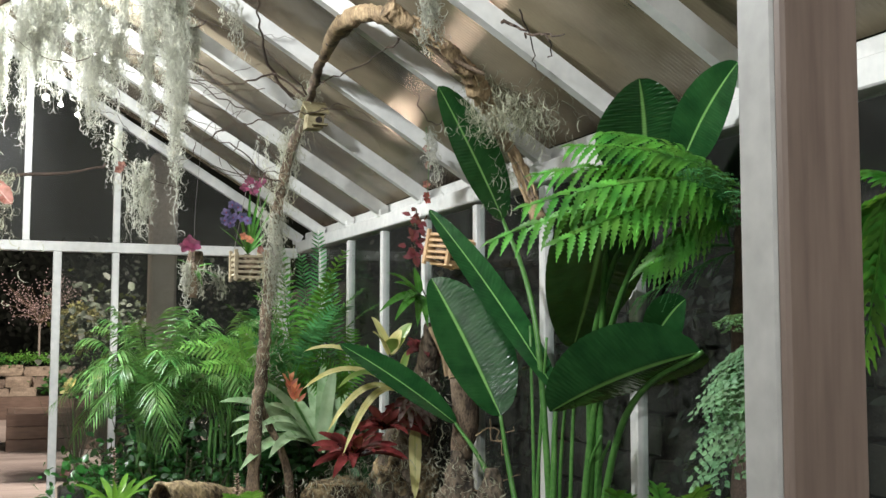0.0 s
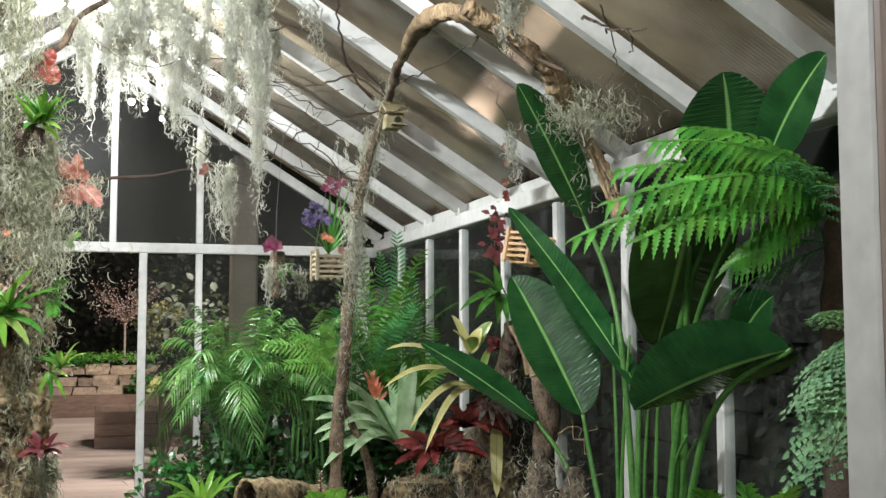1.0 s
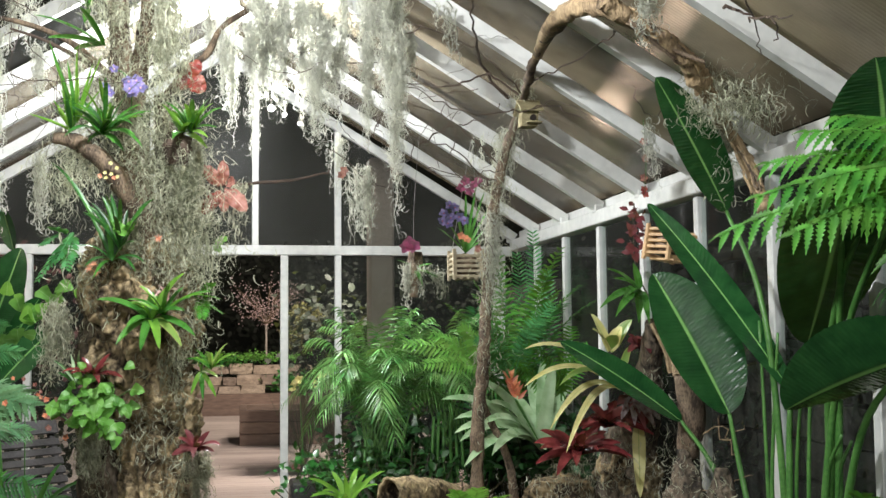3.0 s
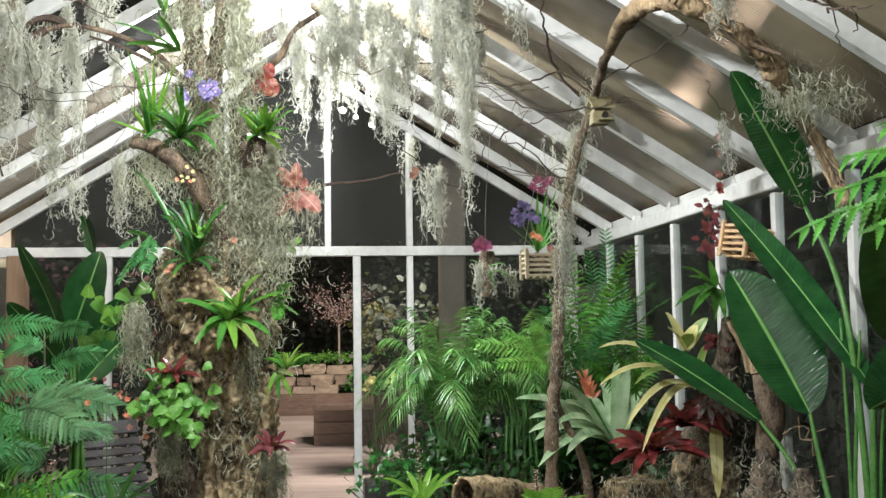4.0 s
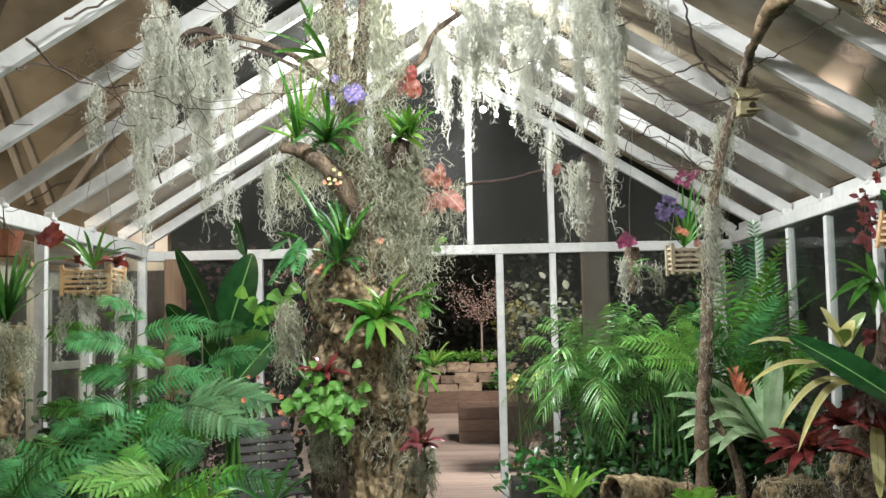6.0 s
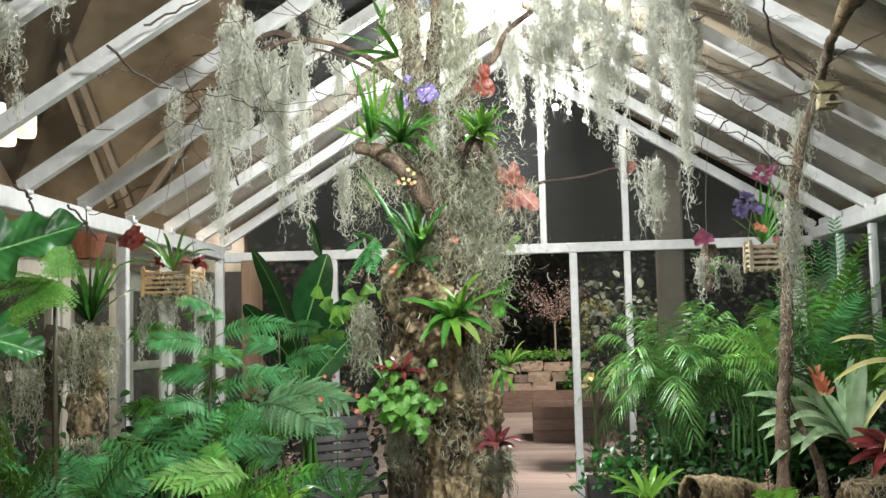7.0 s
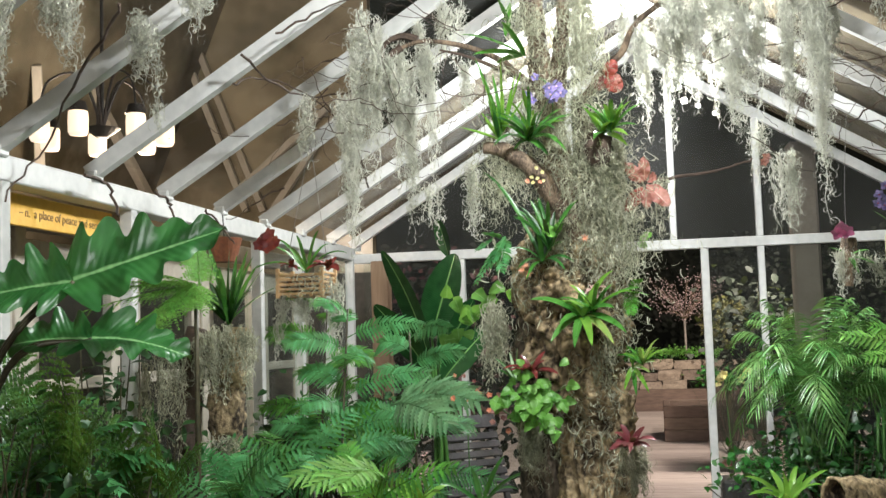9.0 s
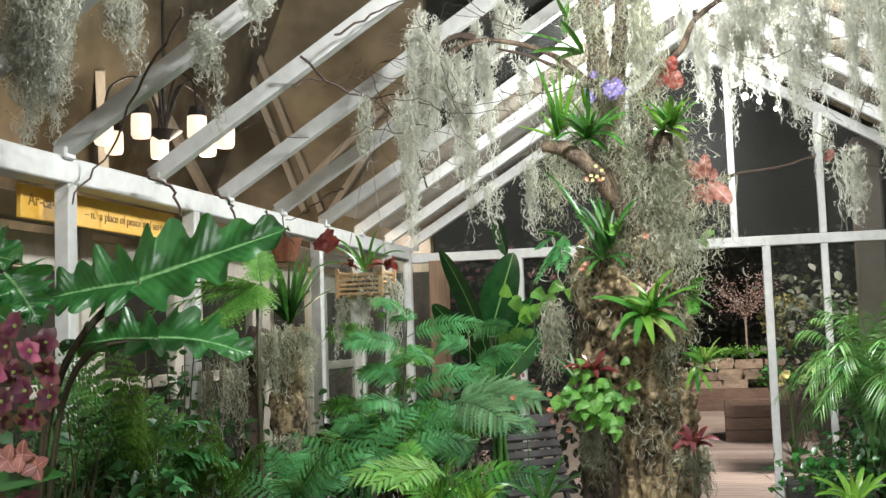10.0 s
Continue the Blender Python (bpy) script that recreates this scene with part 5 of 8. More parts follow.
for a, b, r in (((1.047, 5.000, 0.995), (1.038, 5.000, 0.740), 0.15), ((1.357, 4.980, 1.196), (1.358, 4.980, 0.862), 0.13)):
    block = thing("stump", down(b), "dark mossy bark stump under the bromeliads", "stump")
    part("trunk", bark_limb([down(b), b, tuple((Vector(a) + Vector(b)) / 2), a], [r * 1.1, r, r, r * 0.7], 40, 16, 0.35, 0.25, 9.0, 0.3), BARK, block, smooth=True)
for a, b, r in (((1.325, 4.250, 1.20), (1.285, 4.200, 0.800), 0.085), ((1.325, 3.900, 1.17), (1.295, 3.850, 0.800), 0.070)):
    block = thing("stump", down(b), "ragged dark brown stump below the paddle leaves", "stump")
    part("trunk", bark_limb([down(b), b, tuple(Vector(a).lerp(Vector(b), 0.4)), a], [r * 1.1, r, r * 0.75, r * 0.25], 40, 20, 0.45, 0.3, 9.0, 0.3), DARK_BARK, block, smooth=True)
    mossy_patch((a[0] - 0.06, a[1] - 0.05, a[2] - 0.12), 0.10, 0.20, 140, 0.022, 0.06, 0.002)
torch_base = (1.062, 5.400, 1.092)
torch = rosette("bromeliad", torch_base, [(0.540, 5.300, 1.353), (0.584, 5.200, 1.266), (0.728, 5.400, 1.440), (0.747, 5.200, 1.341), (1.102, 5.500, 1.527), (1.133, 5.400, 1.500), (0.566, 5.000, 1.180), (0.957, 5.600, 1.357), (0.562, 5.100, 1.209), (1.261, 5.600, 1.379), (0.566, 4.900, 1.079), (0.670, 5.000, 1.253), (1.074, 5.700, 1.437), (0.692, 4.900, 1.125), (0.687, 5.300, 1.297)], 0.050, GREY_STRAP,
                "large grey-green bromeliad with an orange torch flower", bend=0.30, fold=0.30)
stalk(torch, [torch_base, (0.971, 5.350, 1.247), (0.906, 5.300, 1.346)], 0.008, 0.006)
bm, rnd = bmesh.new(), random.Random(4)
c0, c1 = Vector((0.915, 5.300, 1.346)), Vector((0.870, 5.300, 1.467))
for i in range(20):
    p = c0.lerp(c1, i / 19)
    a = 2.4 * i
    d = Vector((math.cos(a) * 0.8, math.sin(a) * 0.6, 0.75)).normalized()
    blade(bm, p, p + d * 0.062 * (1.05 - 0.35 * i / 19), 0.011, (0, 0, -0.005), Vector((0, -1, 0.3)), "lance", 0.4, 4, 1)
part("flower_head", bm, ORANGE, torch, "orange torch flower head")

rosette("bromeliad", (1.270, 4.850, 1.411), [(0.806, 4.750, 1.595), (0.779, 4.650, 1.437), (0.921, 4.600, 1.443), (0.860, 4.550, 1.260), (0.915, 4.500, 1.170), (1.363, 4.920, 1.600)], 0.027, [CREAMY, CREAMY, VARIEGATED],
        "variegated bromeliad with long cream-yellow arching leaves", bend=0.36, fold=0.35)
frond_plant("fern", (1.20, 5.55, 1.30), [(1.00, 5.4, 1.62), (1.22, 5.4, 1.70), (1.34, 5.5, 1.60), (0.94, 5.5, 1.50), (1.12, 5.3, 1.58)], FERN, "fresh green fern behind the bromeliads", "fern", 0.15, seed=143, pairs=16, long=0.08, half=0.009, droop=0.3, bare=0.15, lobes=0.55, nu=8, up=(0, -0.7, 0.7))
rosette("bromeliad", (1.265, 4.950, 1.581), [(1.161, 4.900, 1.751), (1.258, 4.850, 1.653), (1.138, 4.800, 1.679), (1.364, 4.910, 1.723), (1.312, 4.900, 1.691)], 0.050, [CREAMY, VARIEGATED], "small cream and green variegated bromeliad on bark", bend=0.15)
rosette("bromeliad", (1.322, 4.750, 1.265), [(1.306, 4.700, 0.944), (1.358, 4.700, 1.319), (1.258, 4.700, 1.321)], 0.046, [CREAMY, RED_LEAF, RED_LEAF], "hanging cream-yellow strap leaf below the stump", bend=0.03, fold=0.2, up=(0, -1, 0.2))


def red_rosette(centre, reach, label, seed, n=40, squash=0.75, half=0.030, material=RED_LEAF, toward=(0, -0.12, 0)):
    rnd = random.Random(seed)
    tips = []
    for i in range(n):
        a = 2.399 * i + rnd.uniform(-0.2, 0.2)
        r = reach * (0.45 + 0.55 * (i / n)) * rnd.uniform(0.85, 1.1)
        tips.append(tuple(Vector(centre) + Vector((math.cos(a) * r, math.sin(a) * r * 0.8, reach * squash * (0.8 - 1.0 * i / n) + rnd.uniform(-0.03, 0.03))) + Vector(toward) * (i / n)))
    return rosette("bromeliad", centre, tips, half, material, label, bend=0.22, fold=0.3, group="red bromeliads")


red_rosette((1.055, 4.800, 1.132), 0.27, "glossy maroon rosette bromeliad on a stump", 31, 34, 0.6, 0.036)
red_rosette((1.177, 4.750, 1.256), 0.20, "glossy maroon rosette bromeliad on a stump", 32, 28, 0.6, 0.032)
red_rosette((1.284, 4.700, 1.357), 0.13, "dark wine-red rosette bromeliad with silvery bands", 33, 28, 0.5, 0.030, WINE_LEAF)
rosette("bromeliad", (1.245, 4.600, 1.390), [(1.17, 4.54, 1.30), (1.24, 4.57, 1.27), (1.285, 4.56, 1.25), (1.33, 4.56, 1.26), (1.36, 4.58, 1.29), (1.21, 4.58, 1.37), (1.26, 4.56, 1.32), (1.31, 4.56, 1.30), (1.34, 4.57, 1.36)], 0.026, [SILVER_LEAF, SILVER_LEAF, WINE_LEAF], "drooping rosette with silver-banded wine leaves", bend=0.15, fold=0.3, up=(0, -1, 0.2))
red_rosette((1.343, 4.750, 1.594), 0.12, "dark wine-red rosette bromeliad with silvery bands", 34, 20, 0.6, 0.030, WINE_LEAF)
red_rosette((-0.552, 3.950, 1.280), 0.10, "small red bromeliad growing on the cork trunk", 35, 16, 0.6, 0.018, WINE_LEAF)
red_rosette((-0.886, 3.950, 1.533), 0.10, "small red bromeliad growing on the cork trunk", 36, 14, 0.6, 0.016, RED_LEAF)
red_rosette((-0.655, 3.980, 1.809), 0.045, "small pink-centred bromeliad on the cork trunk", 37, 14, 0.7, 0.010, PINK)

for p, rx, rz, n in (((1.05, 4.86, 0.99), 0.22, 0.10, 260), ((1.30, 4.82, 1.12), 0.16, 0.22, 300), ((1.32, 4.62, 1.40), 0.10, 0.16, 160), ((1.18, 5.10, 1.00), 0.20, 0.12, 160)):
    mossy_patch(p, rx, rz, n, 0.022, 0.08, 0.0022)

# staghorn-like plant and slatted mount by the east wall
rosette("orchid_cactus", (1.289, 4.600, 1.846), [(1.102, 4.500, 1.932), (1.135, 4.500, 1.890), (1.037, 4.400, 1.761), (1.104, 4.400, 1.726), (1.251, 4.400, 1.701), (1.259, 4.600, 1.965), (1.104, 4.300, 1.790), (1.205, 4.400, 1.702)], 0.030, STRAP, "bright green lobed fern on a bark mount", "fern", bend=0.15, kind="lance")
mount = thing("bark_mount", (1.327, 4.550, 1.563), "upright slabs of pale tan bark behind the ferns", "mount")
for i, (a, b) in enumerate((((1.302, 4.500, 1.702), (1.369, 4.460, 1.495)), ((1.338, 4.500, 1.713), (1.357, 4.380, 1.486)), ((1.357, 4.480, 1.700), (1.366, 4.320, 1.499)))):
    part("bark_strip", limb([a, tuple((Vector(a) + Vector(b)) / 2 + Vector((0.01, -0.01, 0))), b], 0.012, 0.018, 7, 0.3, 6), PALE_WOOD, mount)
part("bark_block", bark_limb([(1.362, 4.260, 1.490), (1.363, 4.260, 1.306), (1.363, 4.300, 1.173)], [0.055, 0.05, 0.04], 14, 6, 0.2, 0.1), BRANCH, mount, smooth=True)
red_string = thing("flower_string", (1.313, 4.600, 2.247), "string of small red and pink hanging flowers", "flowers")
rnd = random.Random(8)
for y in (232, 270, 305, 325, 332):
    flower(red_string, (1.213, 4.320, 2.441) if y == 232 else (1.278, 4.480, 2.399) if y == 270 else (1.316, 4.600, 2.333) if y == 305 else (1.317, 4.600, 2.284) if y == 325 else (1.321, 4.600, 2.262), 0.020, RED_PETAL if y > 310 else SALMON, 5, seed=y)
stalk(red_string, [(1.122, 4.080, 2.484), (1.254, 4.400, 2.409), (1.319, 4.600, 2.259)], 0.002, 0.001)
for a, b, w in (((-0.43, 5.98, 3.16), (-0.44, 5.98, 2.60), 0.08), ((-0.31, 5.98, 3.14), (-0.32, 5.98, 2.66), 0.09), ((-0.22, 5.95, 3.12), (-0.22, 5.95, 2.76), 0.08), ((-0.10, 5.90, 3.08), (-0.10, 5.90, 2.66), 0.07)):
    moss(a, b, w, 5, 22, 190)
moss((1.133, 4.080, 2.473), (1.339, 4.600, 2.271), 0.04, 3, 24, 160)
red_tree = thing("flower_spray", (1.318, 4.700, 2.036), "spray of dull pink-red bracts beside the basket", "flowers")
rnd = random.Random(9)
for i in range(44):
    p = Vector((1.307, 4.700, 2.223)).lerp(Vector((1.303, 4.700, 1.986)), i / 44) + Vector((rnd.gauss(0, 0.022), rnd.gauss(0, 0.02), 0))
    d = Vector((rnd.gauss(0, 1), rnd.gauss(-0.3, 1), rnd.gauss(-0.2, 1))).normalized()
    part("bract", blade(bmesh.new(), p, p + d * 0.045, 0.013, (0, 0, 0.004), (0, -1, 0.3), "lance", 0.2, 3, 1), WINE_LEAF, red_tree)
stalk(red_tree, [(1.308, 4.700, 2.235), (1.307, 4.700, 1.962), (1.333, 4.600, 1.809)], 0.003, 0.004, DARK_STEM)


# ---- slatted orchid baskets ----
def basket(centre, wide, high, label, material, tilt=0.0, wires=None, rows=5):
    ob = thing("orchid_basket", centre, label, "basket", "slatted baskets")
    c, w, s = Vector(centre), wide / 2, high / rows
    for k in range(rows):
        z = -high / 2 + s * k
        for y in ((-w, -w + 0.012), (w - 0.012, w)):
            part("slat", boxed(c.x - w * 1.08, c.x + w * 1.08, c.y + y[0], c.y + y[1], c.z + z, c.z + z + s * 0.55, bevel=0.002), material, ob)
        for x in ((-w, -w + 0.012), (w - 0.012, w)):
            part("slat", boxed(c.x + x[0], c.x + x[1], c.y - w * 1.08, c.y + w * 1.08, c.z + z + s * 0.5, c.z + z + s, bevel=0.002), material, ob)
    for x in (-w * 0.5, 0, w * 0.5):
        part("base_slat", boxed(c.x + x - 0.008, c.x + x + 0.008, c.y - w, c.y + w, c.z - high / 2 - 0.010, c.z - high / 2, bevel=0.002), material, ob)
    for x, y in ((-w, -w), (w, -w), (-w, w), (w, w)):
        part("corner_post", boxed(c.x + x - 0.008, c.x + x + 0.008, c.y + y - 0.008, c.y + y + 0.008, c.z - high / 2 - 0.012, c.z + high / 2 + 0.015, bevel=0.002), material, ob)
    if wires:
        for x in (-w, w):
            part("wire", limb([(c.x + x, c.y, c.z + high / 2), wires], 0.0018, 0.0018, 4, 0, 3), WIRE, ob)
    bm = bmesh.new()
    bmesh.ops.create_icosphere(bm, subdivisions=3, radius=1.0)
    for v in bm.verts:
        v.co = c + Vector((v.co.x * w * 0.9, v.co.y * w * 0.9, v.co.z * high * 0.48)) * (1 + 0.12 * noise.noise(v.co * 4))
    part("root_ball", bm, BRANCH, ob)
    return ob


west_c = (-1.994, 4.850, 1.928)
basket(west_c, 0.205, 0.105, "tan wooden slat basket hung on wires from the roof", SLAT, wires=(-1.916, 4.700, 2.551))
vanda_c = (0.686, 5.400, 2.001)
basket(vanda_c, 0.14, 0.125, "weathered wooden slat basket hung on wires by the slim trunk", PALE_SLAT, wires=(0.705, 5.300, 2.633))
east_c = (1.367, 4.420, 2.028)
tilted = basket(east_c, 0.155, 0.125, "tilted tan wooden slat basket beside the paddle leaves", SLAT)
tilted.rotation_euler = (0.10, 0.14, 0.32)

west_orchid = rosette("orchid", tuple(Vector(west_c) + Vector((0, 0, 0.05))), [(-2.155, 4.700, 2.094), (-2.135, 4.800, 2.139), (-2.058, 4.900, 2.157), (-1.948, 4.900, 2.177), (-1.789, 4.800, 2.057), (-2.016, 4.600, 2.067), (-1.924, 5.000, 2.118), (-2.212, 4.700, 1.982)], 0.012, STRAP, "arching green orchid leaves with red blooms in a slat basket", "orchid", bend=0.35)
for i, p in enumerate(((-2.159, 4.750, 2.124), (-2.114, 4.700, 2.143), (-2.095, 4.720, 2.110), (-2.123, 4.700, 2.092), (-2.174, 4.740, 2.106))):
    flower(west_orchid, p, 0.033, RED_PETAL, 6, seed=60 + i)
mossy_patch((-1.90, 4.585, 1.915), 0.16, 0.07, 150, 0.022, 0.01, 0.0018)
red_rosette((-1.842, 4.700, 1.990), 0.085, "small dark red rosette hanging from the basket edge", 38, 14, 0.4, 0.022, RED_PETAL)
red_rosette((-2.018, 4.720, 2.000), 0.06, "small dark red rosette hanging from the basket edge", 39, 12, 0.4, 0.012, RED_LEAF)
moss((-1.832, 4.800, 1.944), (-1.856, 4.800, 1.415), 0.04, 3, 40, 380)
moss((-2.007, 4.800, 1.863), (-2.000, 4.800, 1.671), 0.10, 5, 50, 340)
moss((-2.109, 4.800, 1.880), (-2.153, 4.800, 1.472), 0.05, 3, 40, 300)

vanda = rosette("orchid", tuple(Vector(vanda_c) + Vector((0.0, 0, 0.06))), [(0.765, 5.300, 2.355), (0.770, 5.500, 2.426), (0.828, 5.400, 2.312), (0.568, 5.300, 2.220), (0.525, 5.300, 2.180), (0.815, 5.300, 2.217), (0.712, 5.500, 2.383), (0.785, 5.300, 2.135), (0.632, 5.400, 2.315)], 0.012, STRAP,
                "strap-leaved orchid with violet and magenta flowers in a basket", "orchid", bend=0.1)
rnd = random.Random(3)
for i, p in enumerate(((0.551, 5.250, 2.242), (0.585, 5.250, 2.220), (0.626, 5.250, 2.225), (0.571, 5.250, 2.193), (0.653, 5.250, 2.208), (0.606, 5.250, 2.269), (0.544, 5.250, 2.204), (0.579, 5.250, 2.280))):
    flower(vanda, p, 0.027, VIOLET, 5, seed=70 + i, heart=MAGENTA)
for i, p in enumerate(((0.670, 5.300, 2.406), (0.711, 5.300, 2.389), (0.688, 5.300, 2.356), (0.647, 5.300, 2.371), (0.731, 5.300, 2.411))):
    flower(vanda, p, 0.026, MAGENTA, 5, seed=80 + i)
for i, p in enumerate(((0.637, 5.250, 2.132), (0.663, 5.250, 2.118), (0.716, 5.250, 2.071))):
    flower(vanda, p, 0.022, ORANGE if i < 2 else SALMON, 5, seed=85 + i)

cattleya = rosette("orchid", (0.432, 5.400, 1.983), [(0.531, 5.300, 1.934), (0.506, 5.300, 2.002), (0.329, 5.300, 2.019), (0.456, 5.300, 1.894)], 0.016, STRAP, "mounted orchid with a magenta flower hung by the palms", "orchid", bend=0.1, kind="lance")
for i, p in enumerate(((0.391, 5.300, 2.103), (0.409, 5.280, 2.084), (0.374, 5.300, 2.081))):
    flower(cattleya, p, 0.034, MAGENTA, 5, seed=90 + i)
part("wire", limb([(0.427, 5.400, 2.025), (0.430, 5.400, 2.290), (0.460, 5.400, 2.655)], 0.0015, 0.0015, 4, 0, 3), WIRE, cattleya)
part("root_mount", bark_limb([(0.438, 5.420, 2.068), (0.434, 5.420, 1.956), (0.425, 5.420, 1.845)], [0.03, 0.04, 0.02], 12, 6, 0.3, 0.2), BRANCH, cattleya)
pink_bit = thing("orchid", (0.038, 4.900, 2.375), "single small pink flower on a thin branch", "orchid")
for i, p in enumerate(((0.041, 4.880, 2.384), (0.028, 4.880, 2.364))):
    flower(pink_bit, p, 0.022, SALMON, 5, seed=95 + i)

# birdhouse on the slim trunk
nest = thing("birdhouse", (0.820, 4.700, 2.612), "small weathered wooden birdhouse on the slim trunk", "birdhouse")
c = Vector((0.818, 4.660, 2.596))
bm = boxed(c.x - 0.036, c.x + 0.038, c.y - 0.035, c.y + 0.035, c.z - 0.042, c.z + 0.026, bevel=0.003)
for v in bm.verts:
    v.co.x += 0.35 * (v.co.z - c.z) * 0.3
part("body", bm, LICHEN_WOOD, nest)
for sign in (-1, 1):
    bm = boxed(-0.050, 0.052, -0.048, 0.048, 0, 0.010, bevel=0.002)
    bmesh.ops.transform(bm, matrix=Matrix.Translation(c + Vector((0, sign * 0.028, 0.045))) @ Matrix.Rotation(sign * -0.6, 4, "X"), verts=bm.verts)
    part("roof_board", bm, LICHEN_WOOD, nest)
bm = bmesh.new()
bmesh.ops.create_cone(bm, cap_ends=True, segments=14, radius1=0.014, radius2=0.014, depth=0.012, matrix=Matrix.Translation(c + Vector((0.012, -0.041, -0.005))) @ Matrix.Rotation(math.pi / 2, 4, "X"))
part("entrance", bm, BLACK_METAL, nest)
bm = boxed(c.x - 0.02, c.x + 0.045, c.y - 0.075, c.y - 0.041, c.z - 0.032, c.z - 0.024, bevel=0.001)
part("perch", bm, LICHEN_WOOD, nest)

festoon = thing("festoon_light", (-0.241, 6.300, 3.001), "three small bright bulbs hanging near the gable", "lamp")
for i, (p, r) in enumerate((((-0.242, 6.300, 2.945), 0.018), ((-0.080, 6.300, 2.863), 0.012), ((-0.167, 6.300, 2.911), 0.012))):
    bm = bmesh.new()
    bmesh.ops.create_uvsphere(bm, u_segments=14, v_segments=8, radius=r, matrix=Matrix.Translation(p))
    bulb = part("bulb", bm, LAMP_GLOW, festoon, smooth=True)
    part("cable", limb([tuple(Vector(p) + Vector((0, 0, r * 0.8))), (p[0], p[1], roof_z(p[0]) + 0.02)], 0.003, 0.003, 5, 0, 3), BLACK_METAL, festoon)


# ---- air plants on the cork trunk ----
rosette("orchid", (-0.875, 3.950, 2.356), [(-0.969, 3.780, 2.316), (-0.957, 3.900, 2.407), (-0.948, 4.020, 2.381), (-0.798, 3.840, 2.398), (-0.763, 3.960, 2.360), (-0.722, 3.780, 2.285), (-0.795, 3.900, 2.291), (-0.894, 4.020, 2.460), (-0.834, 3.840, 2.386), (-0.921, 3.960, 2.328), (-0.756, 3.780, 2.361), (-0.825, 3.900, 2.317)], 0.017, [DARK_STRAP, STRAP, STRAP], "arching dark strap-leaved orchid on a bent bark limb", "orchid", bend=0.30)
rosette("orchid", (-0.976, 3.970, 2.370), [(-1.000, 3.780, 2.569), (-1.000, 3.900, 2.519), (-1.046, 4.020, 2.488), (-0.978, 3.840, 2.480), (-1.120, 3.960, 2.424), (-1.080, 3.780, 2.491), (-0.970, 3.900, 2.479), (-0.958, 4.020, 2.468), (-1.003, 3.840, 2.525)], 0.012, [LIME_STRAP, STRAP, LIME_STRAP, DARK_STRAP], "thin lime-green orchid canes and leaves on the bark", "orchid", bend=0.06, kind="lance")
rosette("orchid", (-0.880, 4.000, 2.678), [(-1.070, 3.780, 2.713), (-1.047, 3.900, 2.671), (-0.983, 4.020, 2.662), (-0.936, 3.840, 2.765)], 0.036, STRAP, "broad green strap leaves near the top of the trunk", "orchid", bend=0.10)
rosette("orchid", (-0.944, 4.100, 2.835), [(-0.967, 4.000, 2.901), (-0.984, 4.000, 2.837), (-0.943, 4.000, 2.753), (-0.933, 4.100, 2.910)], 0.020, STRAP, "small bright green leaves high on the trunk", "orchid", bend=0.05, kind="lance")
purple = thing("orchid", (-0.801, 4.000, 2.521), "violet orchid flowers against the grey moss", "orchid")
for i, p in enumerate(((-0.835, 3.950, 2.583), (-0.862, 3.950, 2.521), (-0.848, 3.950, 2.500), (-0.784, 3.920, 2.534), (-0.758, 3.920, 2.538), (-0.770, 3.920, 2.497), (-0.744, 3.920, 2.513), (-0.779, 3.900, 2.505))):
    flower(purple, p, 0.018 if i < 3 else 0.025, VIOLET, 5, seed=i, heart=PINK)
stalk(purple, [(-0.796, 4.050, 2.416), (-0.779, 3.980, 2.485), (-0.798, 3.970, 2.566), (-0.837, 3.970, 2.587)], 0.003, 0.002)

green_tuft = rosette("orchid", (-0.608, 4.000, 2.373), [(-0.676, 3.950, 2.467), (-0.654, 3.900, 2.406), (-0.534, 3.900, 2.435), (-0.484, 3.900, 2.379), (-0.514, 3.850, 2.334), (-0.633, 3.850, 2.326), (-0.563, 3.850, 2.385), (-0.597, 4.000, 2.466), (-0.519, 3.900, 2.307)], 0.022, [LIME_STRAP, STRAP], "bright green leaf tuft in a dark mossy pot", "orchid", bend=0.18, kind="lance")
part("pot", bark_limb([(-0.615, 4.030, 2.378), (-0.620, 4.030, 2.326), (-0.625, 4.030, 2.264)], [0.035, 0.045, 0.03], 12, 6, 0.3, 0.2), TWIG, green_tuft)


def tuft(base, count, reach, high, half, material, label, seed, bend=0.25, toward=(0, -0.06, 0)):
    """A full tuft of narrow arching straps."""
    return rosette("orchid", base, spray(base, count, reach, high, seed, toward=toward), half, material, label, "orchid", bend=bend, kind="strap", fold=0.45)


tuft((-0.860, 3.960, 2.360), 18, 0.17, 0.16, 0.013, [STRAP, DARK_STRAP, STRAP, LIME_STRAP], "fan of arching green straps on a bent bark limb", 701)
tuft((-0.960, 3.980, 2.400), 9, 0.10, 0.26, 0.010, [LIME_STRAP, STRAP, LIME_STRAP], "thin upright lime-green canes on the bark", 702, 0.05)
tuft((-0.575, 3.960, 2.370), 14, 0.11, 0.11, 0.016, [STRAP, LIME_STRAP], "bright green strap tuft on the mossy trunk", 703)
tuft((-0.805, 3.930, 1.960), 16, 0.14, 0.20, 0.013, [DARK_STRAP, STRAP, SHADE_LEAF], "dark green orchid straps on the cork bark", 704)
tuft((-0.660, 3.910, 1.740), 10, 0.17, 0.10, 0.012, [STRAP, LIME_STRAP, STRAP, STRAP], "bright green bromeliad straps on the cork trunk", 705)
tuft((-0.505, 4.020, 1.550), 10, 0.09, 0.10, 0.010, [LIME_STRAP, STRAP, VARIEGATED], "thin yellow-green straps at the side of the trunk", 706)
